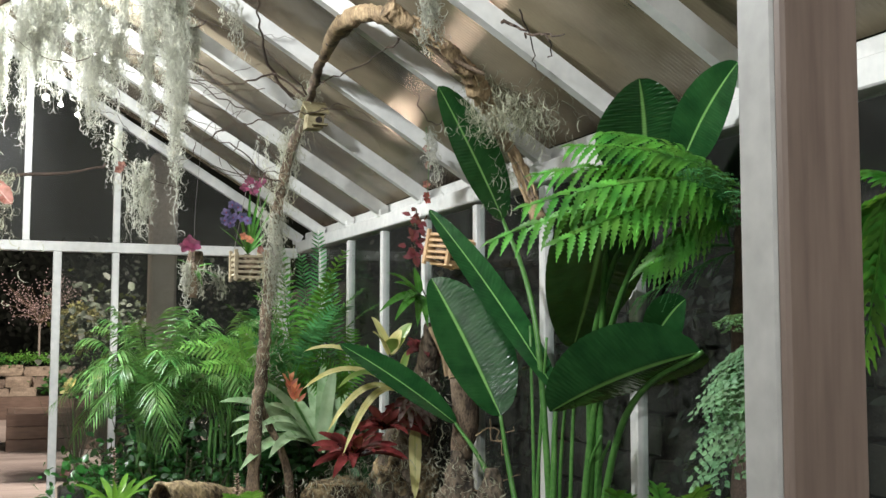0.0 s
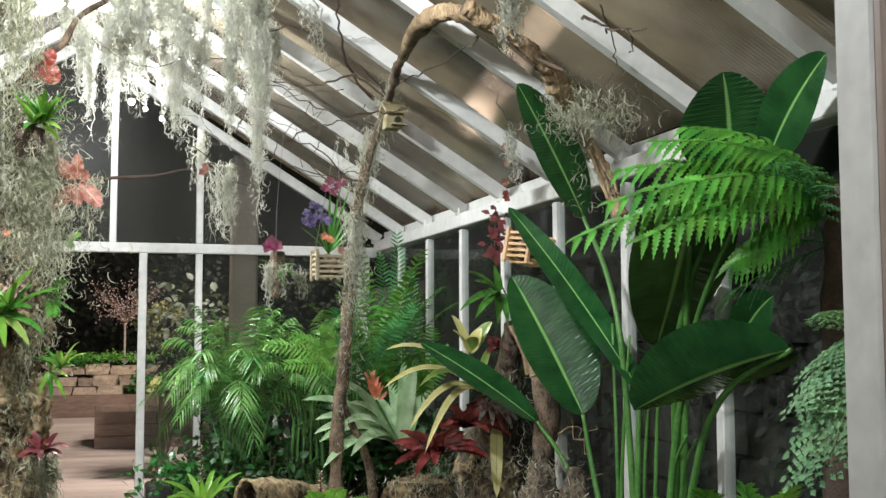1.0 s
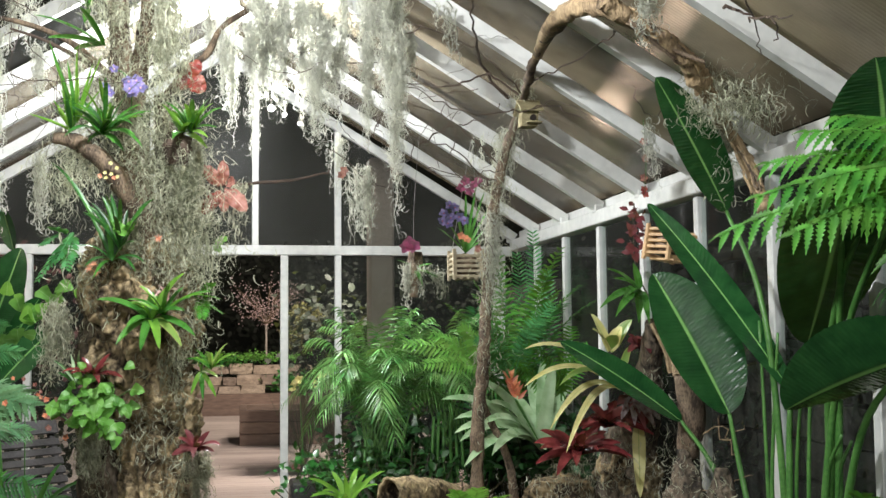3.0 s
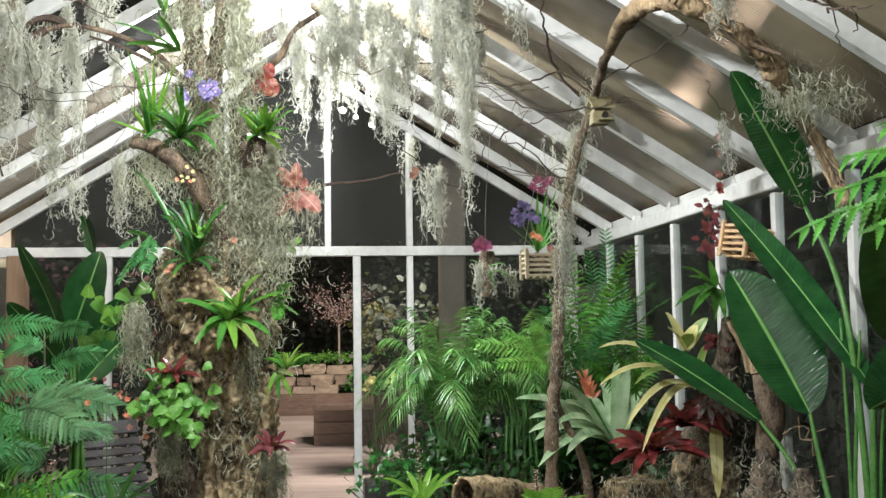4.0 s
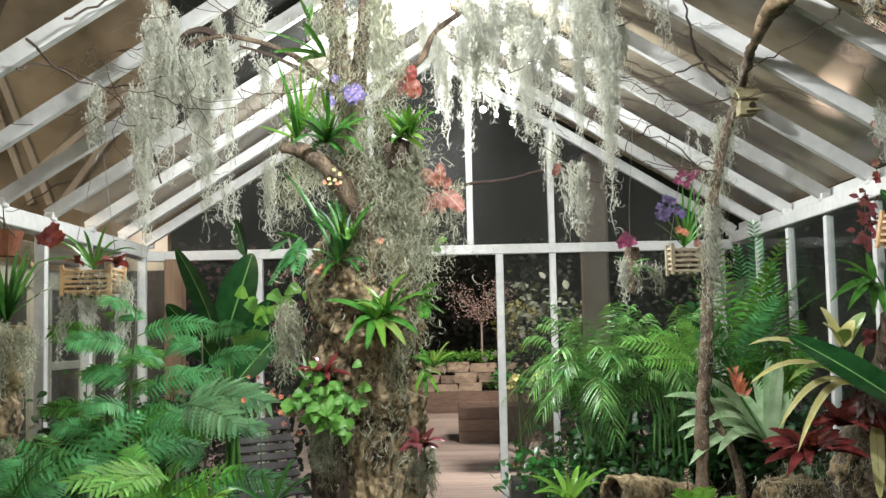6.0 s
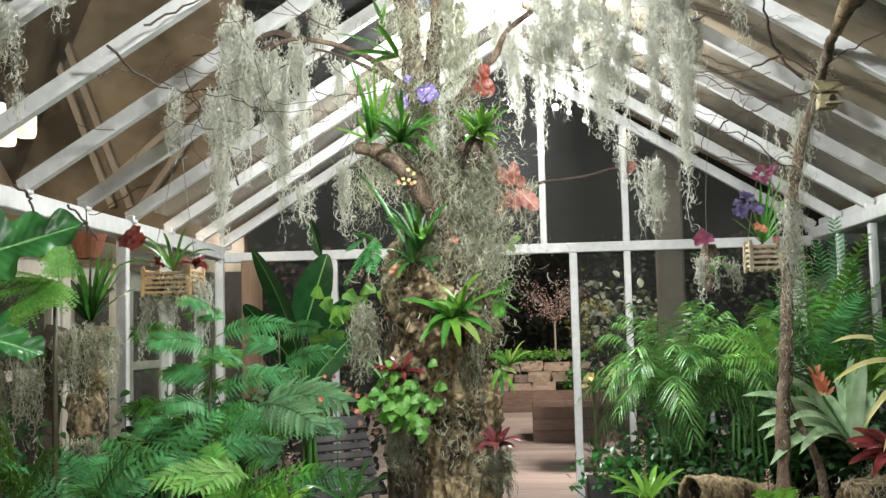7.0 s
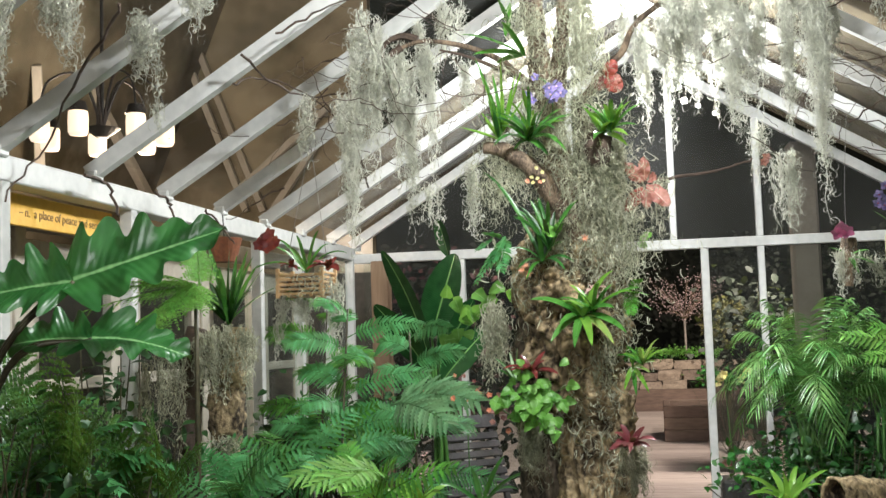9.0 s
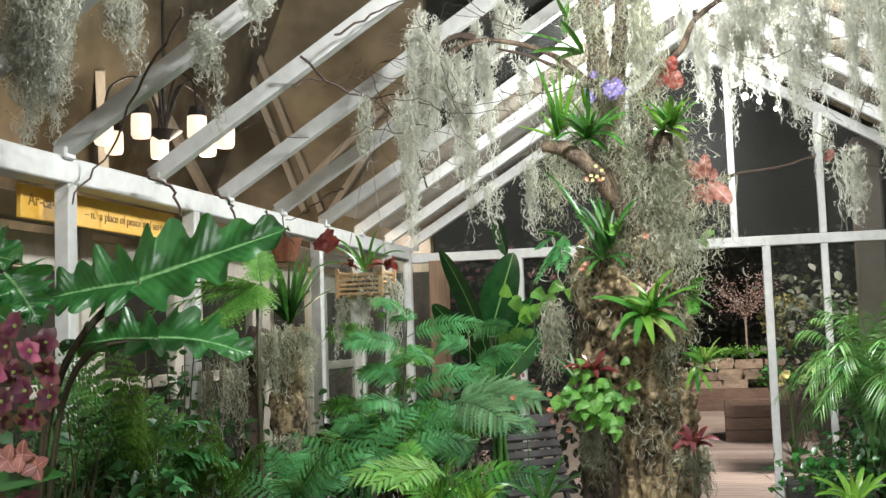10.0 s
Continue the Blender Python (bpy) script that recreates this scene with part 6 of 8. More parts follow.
tuft((-0.950, 4.020, 1.500), 10, 0.10, 0.14, 0.009, [GREY_STRAP, DARK_STRAP], "grey-green air plant straps beside the begonia", 707, 0.15)


def leaf_flower(name, centre, spots, material, label):
    """Broad coloured leaves held flat to the view, like a spread bloom."""
    ob = thing(name, centre, label, "flower")
    for i, (p, d, half) in enumerate(spots):
        bm = blade(bmesh.new(), p, d, half, (0, -0.015, 0.0), (0.1, -1, 0.25), "oval", 0.15, 22, 4, ripple=0.005, waves=3, scallop=(5.0, 0.06))
        part("petal", bm, material[i % len(material)], ob)
    return ob


leaf_flower("coleus", (-0.478, 4.100, 2.198), (((-0.474, 4.100, 2.205), (-0.545, 4.050, 2.270), 0.028), ((-0.467, 4.100, 2.209), (-0.470, 4.080, 2.295), 0.022), ((-0.474, 4.080, 2.185), (-0.542, 4.050, 2.095), 0.026),
            ((-0.461, 4.080, 2.195), (-0.385, 4.050, 2.107), 0.032), ((-0.457, 4.100, 2.209), (-0.426, 4.050, 2.218), 0.022), ((-0.468, 4.060, 2.172), (-0.463, 4.060, 2.103), 0.02)), [SALMON, SALMON, RED_PETAL, SALMON],
            "salmon-red leafy bloom at the side of the trunk")
leaf_flower("coleus", (-0.583, 4.150, 2.616), (((-0.589, 4.120, 2.598), (-0.555, 4.100, 2.662), 0.026), ((-0.594, 4.100, 2.594), (-0.536, 4.080, 2.542), 0.034), ((-0.599, 4.120, 2.609), (-0.620, 4.100, 2.551), 0.026), ((-0.573, 4.100, 2.583), (-0.535, 4.080, 2.588), 0.02)), [RED_PETAL, RED_PETAL, WINE_LEAF, SALMON],
            "dark red leafy bloom high on the trunk")
gold = thing("orchid", (-0.850, 3.950, 2.214), "cluster of tiny orange-gold flowers on the bark limb", "orchid")
rnd = random.Random(12)
for i in range(9):
    flower(gold, tuple(Vector((-0.852, 3.930, 2.221)) + Vector((rnd.gauss(0, 0.016), rnd.gauss(0, 0.01), rnd.gauss(0, 0.030)))), 0.008, CREAMY if i % 3 else ORANGE, 5, seed=200 + i)
rosette("orchid", (-0.833, 3.950, 1.921), [(-1.048, 4.000, 2.265), (-0.876, 4.000, 2.088), (-0.816, 4.000, 2.077), (-0.754, 3.850, 1.981), (-0.716, 3.850, 1.912), (-0.913, 4.050, 2.063), (-0.930, 3.850, 1.965), (-0.847, 3.900, 2.047), (-0.907, 3.820, 1.894), (-0.781, 3.950, 2.041), (-0.742, 3.800, 1.880), (-0.879, 3.820, 1.855)], 0.012, [DARK_STRAP, SHADE_LEAF, DARK_STRAP, STRAP], "dark green strap-leaved orchid on the cork bark", "orchid", bend=0.28)
leaf_flower("leaf_tuft", (-0.787, 3.900, 2.036), (((-0.778, 3.900, 2.006), (-0.822, 3.850, 2.045), 0.02), ((-0.778, 3.900, 2.016), (-0.758, 3.860, 2.051), 0.015)), [BEGONIA], "small fresh green leaves on the trunk")
leaf_flower("leaf_tuft", (-0.481, 4.100, 2.009), (((-0.498, 4.100, 1.994), (-0.450, 4.050, 2.014), 0.015), ((-0.502, 4.100, 1.988), (-0.471, 4.060, 1.964), 0.013)), [BEGONIA], "small fresh green leaves on the trunk")
ember = thing("orchid", (-0.893, 3.950, 1.892), "spidery orange flowers on the cork bark", "orchid")
for i, p in enumerate(((-0.903, 3.920, 1.894), (-0.880, 3.920, 1.882), (-0.889, 3.920, 1.910), (-0.682, 3.950, 1.999))):
    flower(ember, p, 0.016, ORANGE, 7, seed=220 + i, kind="lance", half=0.14)
rosette("bromeliad", (-0.701, 3.920, 1.723), [(-0.873, 3.850, 1.788), (-0.586, 3.850, 1.877), (-0.802, 3.800, 1.641), (-0.720, 3.750, 1.619), (-0.548, 3.800, 1.665), (-0.591, 3.780, 1.630), (-0.586, 3.820, 1.750), (-0.660, 3.740, 1.624), (-0.700, 3.950, 1.819), (-0.753, 3.850, 1.776), (-0.645, 3.900, 1.786), (-0.769, 3.800, 1.697)], 0.024,
        [STRAP, LIME_STRAP, STRAP, STRAP, STRAP, VARIEGATED, STRAP, LIME_STRAP], "bright green bromeliad rosette on the front of the cork trunk", bend=0.22, group="trunk bromeliads", fold=0.5)
rosette("bromeliad", (-0.540, 4.050, 1.543), [(-0.485, 3.950, 1.456), (-0.518, 4.000, 1.605), (-0.478, 3.950, 1.525), (-0.558, 4.000, 1.595), (-0.529, 3.950, 1.447), (-0.458, 4.000, 1.563), (-0.569, 3.950, 1.467)], 0.013, [LIME_STRAP, STRAP, VARIEGATED], "thin yellow-green bromeliad at the side of the trunk", bend=0.12, group="trunk bromeliads")
frond_plant("fern", (-0.547, 4.100, 1.811), [(-0.469, 4.050, 1.746), (-0.504, 4.050, 1.850), (-0.480, 4.050, 1.798), (-0.536, 4.000, 1.726)], FERN, "little bright fern tucked into the trunk", "fern", 0.1, seed=33, pairs=12, long=0.035, half=0.005, droop=0.2, bare=0.1)
frond_plant("fern", (-1.002, 4.100, 2.028), [(-1.077, 4.050, 1.983), (-1.029, 4.000, 1.917), (-1.080, 4.000, 1.857), (-0.989, 4.000, 1.896), (-1.046, 4.050, 2.044)], TREE_FERN, "small dark fern on the shaded side of the trunk", "fern", 0.1, seed=34, pairs=12, long=0.04, half=0.006, droop=0.2, bare=0.1)


def heart_plant(name, centre, spread, count, material, label, category, seed, size=0.027):
    rnd = random.Random(seed)
    ob = plant(name, centre, label, category)
    c = Vector(centre)
    for i in range(count):
        p = c + Vector((rnd.gauss(0, spread[0]), rnd.uniform(-0.08, 0.0), rnd.gauss(0, spread[1])))
        d = Vector((rnd.gauss(0, 0.8), -0.25, rnd.gauss(-0.2, 0.7))).normalized()
        L = size * rnd.uniform(0.7, 1.3)
        leaf_part = part("leaf", blade(bmesh.new(), p, p + d * L * 1.3, L * 0.62, (0, -0.006, 0.004), (rnd.gauss(0, 0.3), -1, 0.5), "heart", 0.15, 6, 2, ripple=0.003, waves=2), material, ob)
        if i % 3 == 0:
            part("leaf_stalk", limb([tuple(c + Vector((0, 0.04, -0.02))), tuple(p)], 0.0016, 0.0012, 4, 0, 3), STEM, leaf_part)
    return ob


heart_plant("begonia", (-0.886, 3.950, 1.444), (0.060, 0.045), 80, BEGONIA, "fresh green heart-leaved begonia on the trunk", "begonia", 51, 0.031)
heart_plant("begonia", (-0.835, 3.920, 1.357), (0.035, 0.014), 8, BEGONIA, "fresh green heart-leaved begonia on the trunk", "begonia", 52, 0.031)
heart_plant("philodendron", (-1.280, 5.200, 1.801), (0.085, 0.085), 18, BEGONIA, "broad yellow-green leaves behind the trunk", "philodendron", 53, 0.06)
berries = thing("orchid", (-1.026, 4.100, 1.398), "sprays of small orange and coral flowers by the trunk", "orchid")
rnd = random.Random(15)
for i in range(9):
    flower(berries, tuple(Vector((-1.036, 4.100, 1.398)) + Vector((rnd.gauss(0, 0.05), rnd.gauss(0, 0.02), rnd.gauss(0, 0.05)))), 0.012, ORANGE if i % 2 else SALMON, 5, seed=240 + i)
stalk(berries, [(-0.903, 4.100, 1.324), (-0.985, 4.100, 1.377), (-1.046, 4.100, 1.419)], 0.003, 0.002)
more = thing("orchid", (-1.533, 6.200, 1.378), "drift of small orange flowers in the bed", "flowers")
for i in range(16):
    flower(more, tuple(Vector((-1.517, 6.200, 1.378)) + Vector((rnd.gauss(0, 0.09), rnd.gauss(0, 0.03), rnd.gauss(0, 0.035)))), 0.013, ORANGE if i % 3 else SALMON, 5, seed=260 + i)
stalk(more, [down((-1.502, 6.200, 1.346)), (-1.517, 6.200, 1.378)], 0.005, 0.003)

# ---- paddle-leaved plants ----
def paddle(name, base, leaves, label, seed=0, wave=0.014):
    """Long-stalked paddle leaves from one foot: (foot, tip, half width, bend, facing, stalk knee, fold, left and right breadth)."""
    ob = plant(name, base, label, "paddle plant")
    rnd = random.Random(seed)
    for foot, tip, half, bend, face, knee, fold, sides in leaves:
        lf = part("leaf", blade(bmesh.new(), foot, tip, half, bend, face, "paddle", fold, 72, 9, ripple=half * wave, waves=22, sides=sides), BIG_LEAF, ob)
        b = Vector(base) + Vector((rnd.gauss(0, 0.04), rnd.gauss(0, 0.04), 0))
        part("leaf_stalk", limb([tuple(b), knee, foot], 0.015, 0.007, 8, 0.05, 10), STEM, lf, smooth=True)
    return ob


EVEN = (1.0, 1.0)
east_base = down((1.368, 3.500, 1.094))
paddle("bird_of_paradise", east_base, (
    ((1.362, 3.880, 2.109), (1.015, 3.670, 2.551), 0.092, (0.015, 0, 0.0), (-0.15, -1, 0.05), (1.356, 3.570, 1.640), 0.12, (0.75, 1.1)),
    ((1.336, 3.850, 1.368), (1.139, 4.060, 1.888), 0.125, (0.0, -0.02, 0.015), (-0.28, -0.88, 0.335), (1.363, 3.780, 1.057), 0.165, (0.85, 1.3)),
    ((1.297, 4.200, 1.315), (0.899, 4.500, 1.630), 0.080, (0, 0, 0.03), (0.1, -0.7, 0.7), (1.352, 3.930, 1.058), 0.2, (1.0, 1.0)),
    ((1.369, 3.450, 1.466), (1.275, 4.450, 2.204), 0.060, (0.03, 0, 0.02), (-0.1, -1, -0.25), (1.350, 3.440, 1.275), 0.25, EVEN),
), "tall bird of paradise with large glossy dark green paddle leaves", 1)
paddle("bird_of_paradise", down((1.358, 3.320, 1.119)), (
    ((1.345, 2.840, 2.093), (1.270, 2.740, 2.397), 0.150, (0.02, 0, 0.02), (-0.30, -0.9, -0.1), (1.350, 3.180, 1.569), 0.15, (1.0, 0.8)),
    ((1.352, 2.660, 2.134), (1.327, 2.360, 2.360), 0.075, (-0.02, 0, 0.02), (-0.5, -0.8, 0.35), (1.368, 3.140, 1.569), 0.2, EVEN),
    ((1.187, 2.750, 2.139), (1.356, 3.310, 1.626), 0.160, (0.03, -0.02, 0.04), (-0.1, -0.6, -0.8), (1.353, 3.110, 1.713), 0.05, EVEN),
    ((1.342, 2.560, 1.624), (1.164, 3.100, 1.435), 0.145, (0.0, 0.0, 0.035), (-0.05, -0.9, -0.25), (1.353, 3.020, 1.365), -0.45, EVEN),
    ((1.351, 2.820, 1.642), (1.361, 2.660, 1.768), 0.06, (0, 0, 0.03), (-0.5, -0.8, 0.2), (1.357, 3.160, 1.461), 0.3, EVEN),
), "tall bird of paradise with large glossy dark green paddle leaves", 2)
cane = thing("cane", down((1.353, 3.200, 1.136)), "cluster of upright green leaf stalks", "stalks")
for a, b in (((1.352, 3.120, 1.357), (1.355, 3.240, 1.130)), ((1.359, 3.080, 1.343), (1.362, 3.180, 1.138)), ((1.366, 3.300, 1.641), (1.358, 3.340, 1.116)), ((1.353, 3.360, 1.451), (1.369, 3.440, 1.102)), ((1.365, 3.520, 1.660), (1.364, 3.600, 1.081)), ((1.369, 3.660, 1.702), (1.363, 3.620, 1.078))):
    stalk(cane, [a, b, down(b)], 0.005, 0.010)
thin_vine = thing("vine", (1.359, 4.000, 1.027), "dry curling vine tendrils over the stumps", "vine")
for i, pts in enumerate((((1.359, 4.020, 1.352), (1.358, 3.940, 1.271), (1.364, 3.800, 1.324)), ((1.368, 4.300, 1.032), (1.366, 3.960, 1.096), (1.356, 3.740, 1.165)), ((1.359, 4.160, 1.275), (1.359, 3.940, 1.314), (1.356, 3.860, 1.214)))):
    part("tendril", limb(pts, 0.003, 0.0015, 4, 0.2, 6, wobble=0.008, seed=i), PALE_WOOD, thin_vine)

paddle("bird_of_paradise", down((-1.751, 6.600, 1.363)), (
    ((-1.766, 6.500, 1.675), (-1.607, 6.500, 2.163), 0.145, (0.0, 0, 0.0), (-0.55, -0.8, -0.15), (-1.768, 6.600, 1.396), 0.15, EVEN),
    ((-1.790, 6.500, 1.563), (-2.033, 6.400, 2.194), 0.075, (0.05, 0, 0.03), (-0.4, -0.8, -0.1), (-1.784, 6.600, 1.364), 0.2, EVEN),
    ((-1.743, 6.600, 1.524), (-1.504, 6.500, 1.885), 0.090, (0, 0, 0.0), (-0.6, -0.8, -0.2), (-1.735, 6.600, 1.528), 0.15, EVEN),
    ((-1.688, 6.400, 1.417), (-1.421, 6.400, 1.701), 0.100, (0, 0, 0.02), (-0.6, -0.8, -0.1), (-1.735, 6.600, 1.264), 0.15, EVEN),
    ((-1.763, 6.300, 1.501), (-2.034, 6.200, 1.866), 0.085, (0, 0, 0.04), (-0.4, -0.7, 0.1), (-1.785, 6.600, 1.265), 0.2, EVEN),
    ((-1.704, 6.800, 2.170), (-1.772, 6.800, 2.414), 0.060, (0, 0, 0.02), (-0.6, -0.8, 0.0), (-1.771, 6.700, 1.527), 0.2, EVEN),
), "dark green paddle-leaved plant by the far gable", 3, 0.003)

# ---- ferns of the east side, near the white post ----
fern_foot = (1.357, 2.350, 2.030)
near_fern = frond_plant("fern", fern_foot, [(0.69, 2.48, 1.89), (0.75, 2.42, 1.97), (0.84, 2.55, 2.07), (0.92, 2.50, 2.14), (1.03, 2.55, 2.19), (0.80, 2.35, 1.88), (0.93, 2.40, 1.92), (0.98, 2.52, 2.03), (1.10, 2.45, 1.83)], FERN,
            "bright green large-fronded fern leaning in beside the post", "fern", 0.15, seed=61, pairs=17, long=0.092, half=0.0125, droop=0.6, sweep=0.6, bare=0.22, lobes=0.45, nu=16, thick=0.003, up=(-0.15, -0.55, 0.8))
lacy_plant("fern", (fern_foot[0] - 0.02, fern_foot[1], fern_foot[2] - 0.14), [(1.106, 2.500, 1.759), (1.273, 2.600, 2.058), (1.170, 2.300, 2.070), (1.185, 2.500, 1.878)], TREE_FERN, "green lacy fern leaning in beside the post", "fern", 0.12, seed=62, pairs=12, long=0.12, droop=0.5, bare=0.2, sub=11, leaflet=0.013, plump=0.5)
part("trunk", bark_limb([down(fern_foot), (fern_foot[0], fern_foot[1], 1.2), (fern_foot[0], fern_foot[1], 1.7), fern_foot], [0.07, 0.06, 0.05, 0.03], 14, 8, 0.2, 0.2), TWIG, near_fern, "dark fibrous trunk", smooth=True)
pale = lacy_plant("fern", (0.966, 1.750, 1.687), [(0.757, 1.700, 1.419), (0.787, 1.750, 1.543), (0.887, 1.800, 1.704), (0.781, 1.650, 1.472), (0.851, 1.800, 1.603)], PALE_FERN, "pale bluish-green soft fern close to the post", "fern", 0.16, seed=63, pairs=13, long=0.085, droop=0.5, bare=0.12, sub=8, leaflet=0.021, plump=0.42, forward=0.8)
stalk(pale, [(0.966, 1.750, 1.687), down((0.966, 1.750, 1.687), 0.0)], 0.006, 0.012, DARK_STEM)
side = frond_plant("fern", (1.368, 1.860, 1.977), [(1.342, 1.960, 1.937), (1.356, 2.000, 1.749), (1.357, 1.980, 1.622), (1.368, 2.000, 1.852), (1.351, 1.940, 2.024)], FERN, "green fern behind the white post", "fern", 0.1, seed=66, pairs=12, long=0.10, half=0.014, droop=0.5, bare=0.1, lobes=0.5, nu=8)
stalk(side, [(1.368, 1.860, 1.977), down((1.368, 1.860, 1.977), 0.0)], 0.008, 0.014, DARK_STEM)
low_fern = frond_plant("fern", (1.355, 2.820, 0.995), [(1.091, 2.800, 1.215), (1.218, 2.800, 1.231), (1.361, 2.820, 1.235), (1.360, 2.600, 1.259), (1.355, 2.460, 1.253), (1.148, 2.600, 1.227), (1.305, 2.600, 1.219)], FERN, "low green fern at the foot of the paddle plant", "fern", 0.15, seed=64, pairs=20, long=0.09, half=0.010, droop=0.25, bare=0.1, lobes=0.5, nu=6)
stalk(low_fern, [(1.355, 2.820, 0.995), down((1.355, 2.820, 0.995), 0.0)], 0.012, 0.02, DARK_STEM)

# near post with a darker brown board on its front
post = thing("post", (0.40, 1.02, 0), "white painted timber post with a darker brown front board", "post")
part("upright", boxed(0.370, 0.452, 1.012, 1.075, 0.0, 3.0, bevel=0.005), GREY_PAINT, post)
part("face_board", boxed(0.369, 0.470, 0.994, 1.011, 0.0, 3.0, bevel=0.004), BROWN_FACE, post, "darker brown board")

# ---- ferns and plants of the west side ----
def layered_fern(base, top, count, reach, seed, material, label, lean=0.0):
    """A slender fern: thin upright stalks with fronds held out in tiers, gaps between them."""
    rnd = random.Random(seed)
    ob = plant("tree_fern", down(base), label, "tree fern", "tall western ferns")
    base, top = Vector(base), Vector(top)
    stalk(ob, [down(base), tuple(base), tuple(top)], 0.009, 0.004, DARK_STEM)
    for i in range(count):
        u = (i + 0.5) / count
        p = base.lerp(top, u)
        a = 2.399 * i + rnd.uniform(-0.4, 0.4)
        r = reach * (1.0 - 0.35 * u) * rnd.uniform(0.8, 1.12)
        tip = p + Vector((math.cos(a) * r + lean, math.sin(a) * r * 0.7 - 0.05, r * rnd.uniform(0.02, 0.32)))
        part("frond", frond(p, tip, (0, 0, r * 0.22), pairs=20, long=rnd.uniform(0.070, 0.098), half=0.0075, droop=0.34, sweep=0.42, bare=0.12, seed=seed * 60 + i, lobes=0.55, nu=10, thick=0.003, up=(rnd.uniform(-0.3, 0.3), -0.8, 0.6)), material, ob)
    return ob


layered_fern((-1.74, 4.45, 1.02), (-1.72, 4.55, 1.80), 16, 0.42, 71, TREE_FERN, "tall soft tree fern with lacy blue-green fronds in tiers", 0.04)
layered_fern((-1.98, 4.95, 1.05), (-1.96, 5.05, 1.86), 13, 0.40, 72, FERN, "tall soft tree fern with lacy green fronds in tiers")
layered_fern((-1.52, 4.90, 1.00), (-1.56, 5.00, 1.70), 11, 0.36, 75, TREE_FERN, "tall soft tree fern with lacy blue-green fronds in tiers", 0.03)
frond_plant("fern", (-1.46, 4.300, 1.41), [(-1.10, 4.10, 1.43), (-1.20, 4.00, 1.36), (-1.18, 4.3, 1.46)], PALE_FERN, "pale grey-green fern frond spreading above the chair", "fern", 0.16, seed=73, pairs=13, long=0.135, half=0.014, droop=0.30, sweep=0.8, bare=0.15, lobes=0.5, nu=14, up=(0, -0.8, 0.6))
frond_plant("fern", (-1.36, 3.700, 1.21), [(-1.62, 3.50, 1.235), (-1.54, 3.45, 1.215), (-1.44, 3.40, 1.215)], LIME_FERN, "pale lime-green bracken-like fern low in the western bed", "fern", 0.18, seed=74, pairs=13, long=0.090, half=0.010, droop=0.25, sweep=0.7, bare=0.12, lobes=0.5, nu=14, up=(0, -0.75, 0.65))
frond_plant("fern", (-1.45, 3.800, 1.05), [(-1.12, 3.70, 1.24), (-1.30, 3.60, 1.27), (-1.55, 3.9, 1.30)], FERN, "green fern low in the western bed", "fern", 0.15, seed=76, pairs=16, long=0.085, half=0.010, droop=0.3, bare=0.15, lobes=0.5, nu=10, up=(0, -0.75, 0.65))
# Dark mounds stand in for the shaded gaps behind the ferns.
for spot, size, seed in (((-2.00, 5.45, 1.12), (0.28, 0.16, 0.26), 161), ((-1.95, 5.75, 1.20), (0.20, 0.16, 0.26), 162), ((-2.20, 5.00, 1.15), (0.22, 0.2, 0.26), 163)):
    leafy_mound("shrub", spot, size, 420, SHADE_LEAF, "dark undergrowth added behind the western ferns as shade", "shrub", seed, 0.06, "lance")
for i, (foot, reach, high, mat_) in enumerate((((-1.829, 4.200, 1.046), 0.5, 0.40, TREE_FERN), ((-2.297, 3.300, 1.10), 0.4, 0.30, TREE_FERN), ((-2.001, 4.900, 1.006), 0.45, 0.45, FERN), ((-1.75, 5.300, 1.10), 0.32, 0.35, FERN), ((-1.995, 3.900, 1.05), 0.35, 0.3, TREE_FERN), ((-2.385, 3.000, 1.15), 0.35, 0.30, TREE_FERN))):
    low = frond_plant("fern", foot, spray(foot, 7, reach, high, 600 + i), mat_, "low arching fern among the western undergrowth", "fern", 0.2, "undergrowth ferns", seed=90 + i, pairs=15, long=0.085, half=0.0095, droop=0.3, bare=0.12, lobes=0.55, nu=10, up=(0.1, -0.75, 0.6))
    stalk(low, [foot, down(foot)], 0.012, 0.02, DARK_STEM)
rosette("strap_plant", (-1.153, 4.400, 1.004), [(-0.937, 4.300, 1.147), (-1.056, 4.400, 1.201), (-1.312, 4.300, 1.106), (-0.982, 4.200, 1.097), (-1.192, 4.400, 1.159)], 0.016, DARK_STRAP, "dark green strap leaves beside the chair", "strap plant", bend=0.25)

frond_plant("fern", (-2.279, 3.200, 1.305), [(-1.938, 3.300, 1.300), (-2.041, 3.300, 1.433), (-2.394, 3.200, 1.534), (-2.215, 3.300, 1.508), (-2.003, 3.100, 1.249)], TREE_FERN, "arching green sword fern below the lobed leaves", "fern", 0.25, seed=81, pairs=24, long=0.075, half=0.009, droop=0.35, bare=0.1)
hanging_fern = lacy_plant("fern", (-2.113, 3.900, 1.892), [(-2.46, 3.70, 1.80), (-2.44, 3.74, 1.87), (-2.179, 3.600, 1.685), (-2.338, 3.800, 1.939), (-2.111, 3.900, 2.019), (-2.182, 3.700, 1.765), (-2.26, 3.75, 1.84), (-2.30, 3.65, 1.70), (-2.22, 3.80, 1.90), (-2.42, 3.80, 1.90), (-2.05, 3.75, 1.80), (-2.36, 3.72, 1.66)], LIME_FERN, "yellowish fern fronds hanging by the bark mount", "fern", 0.08, seed=82, pairs=14, long=0.085, droop=0.45, bare=0.08, sub=9, leaflet=0.017, plump=0.42, forward=0.8)

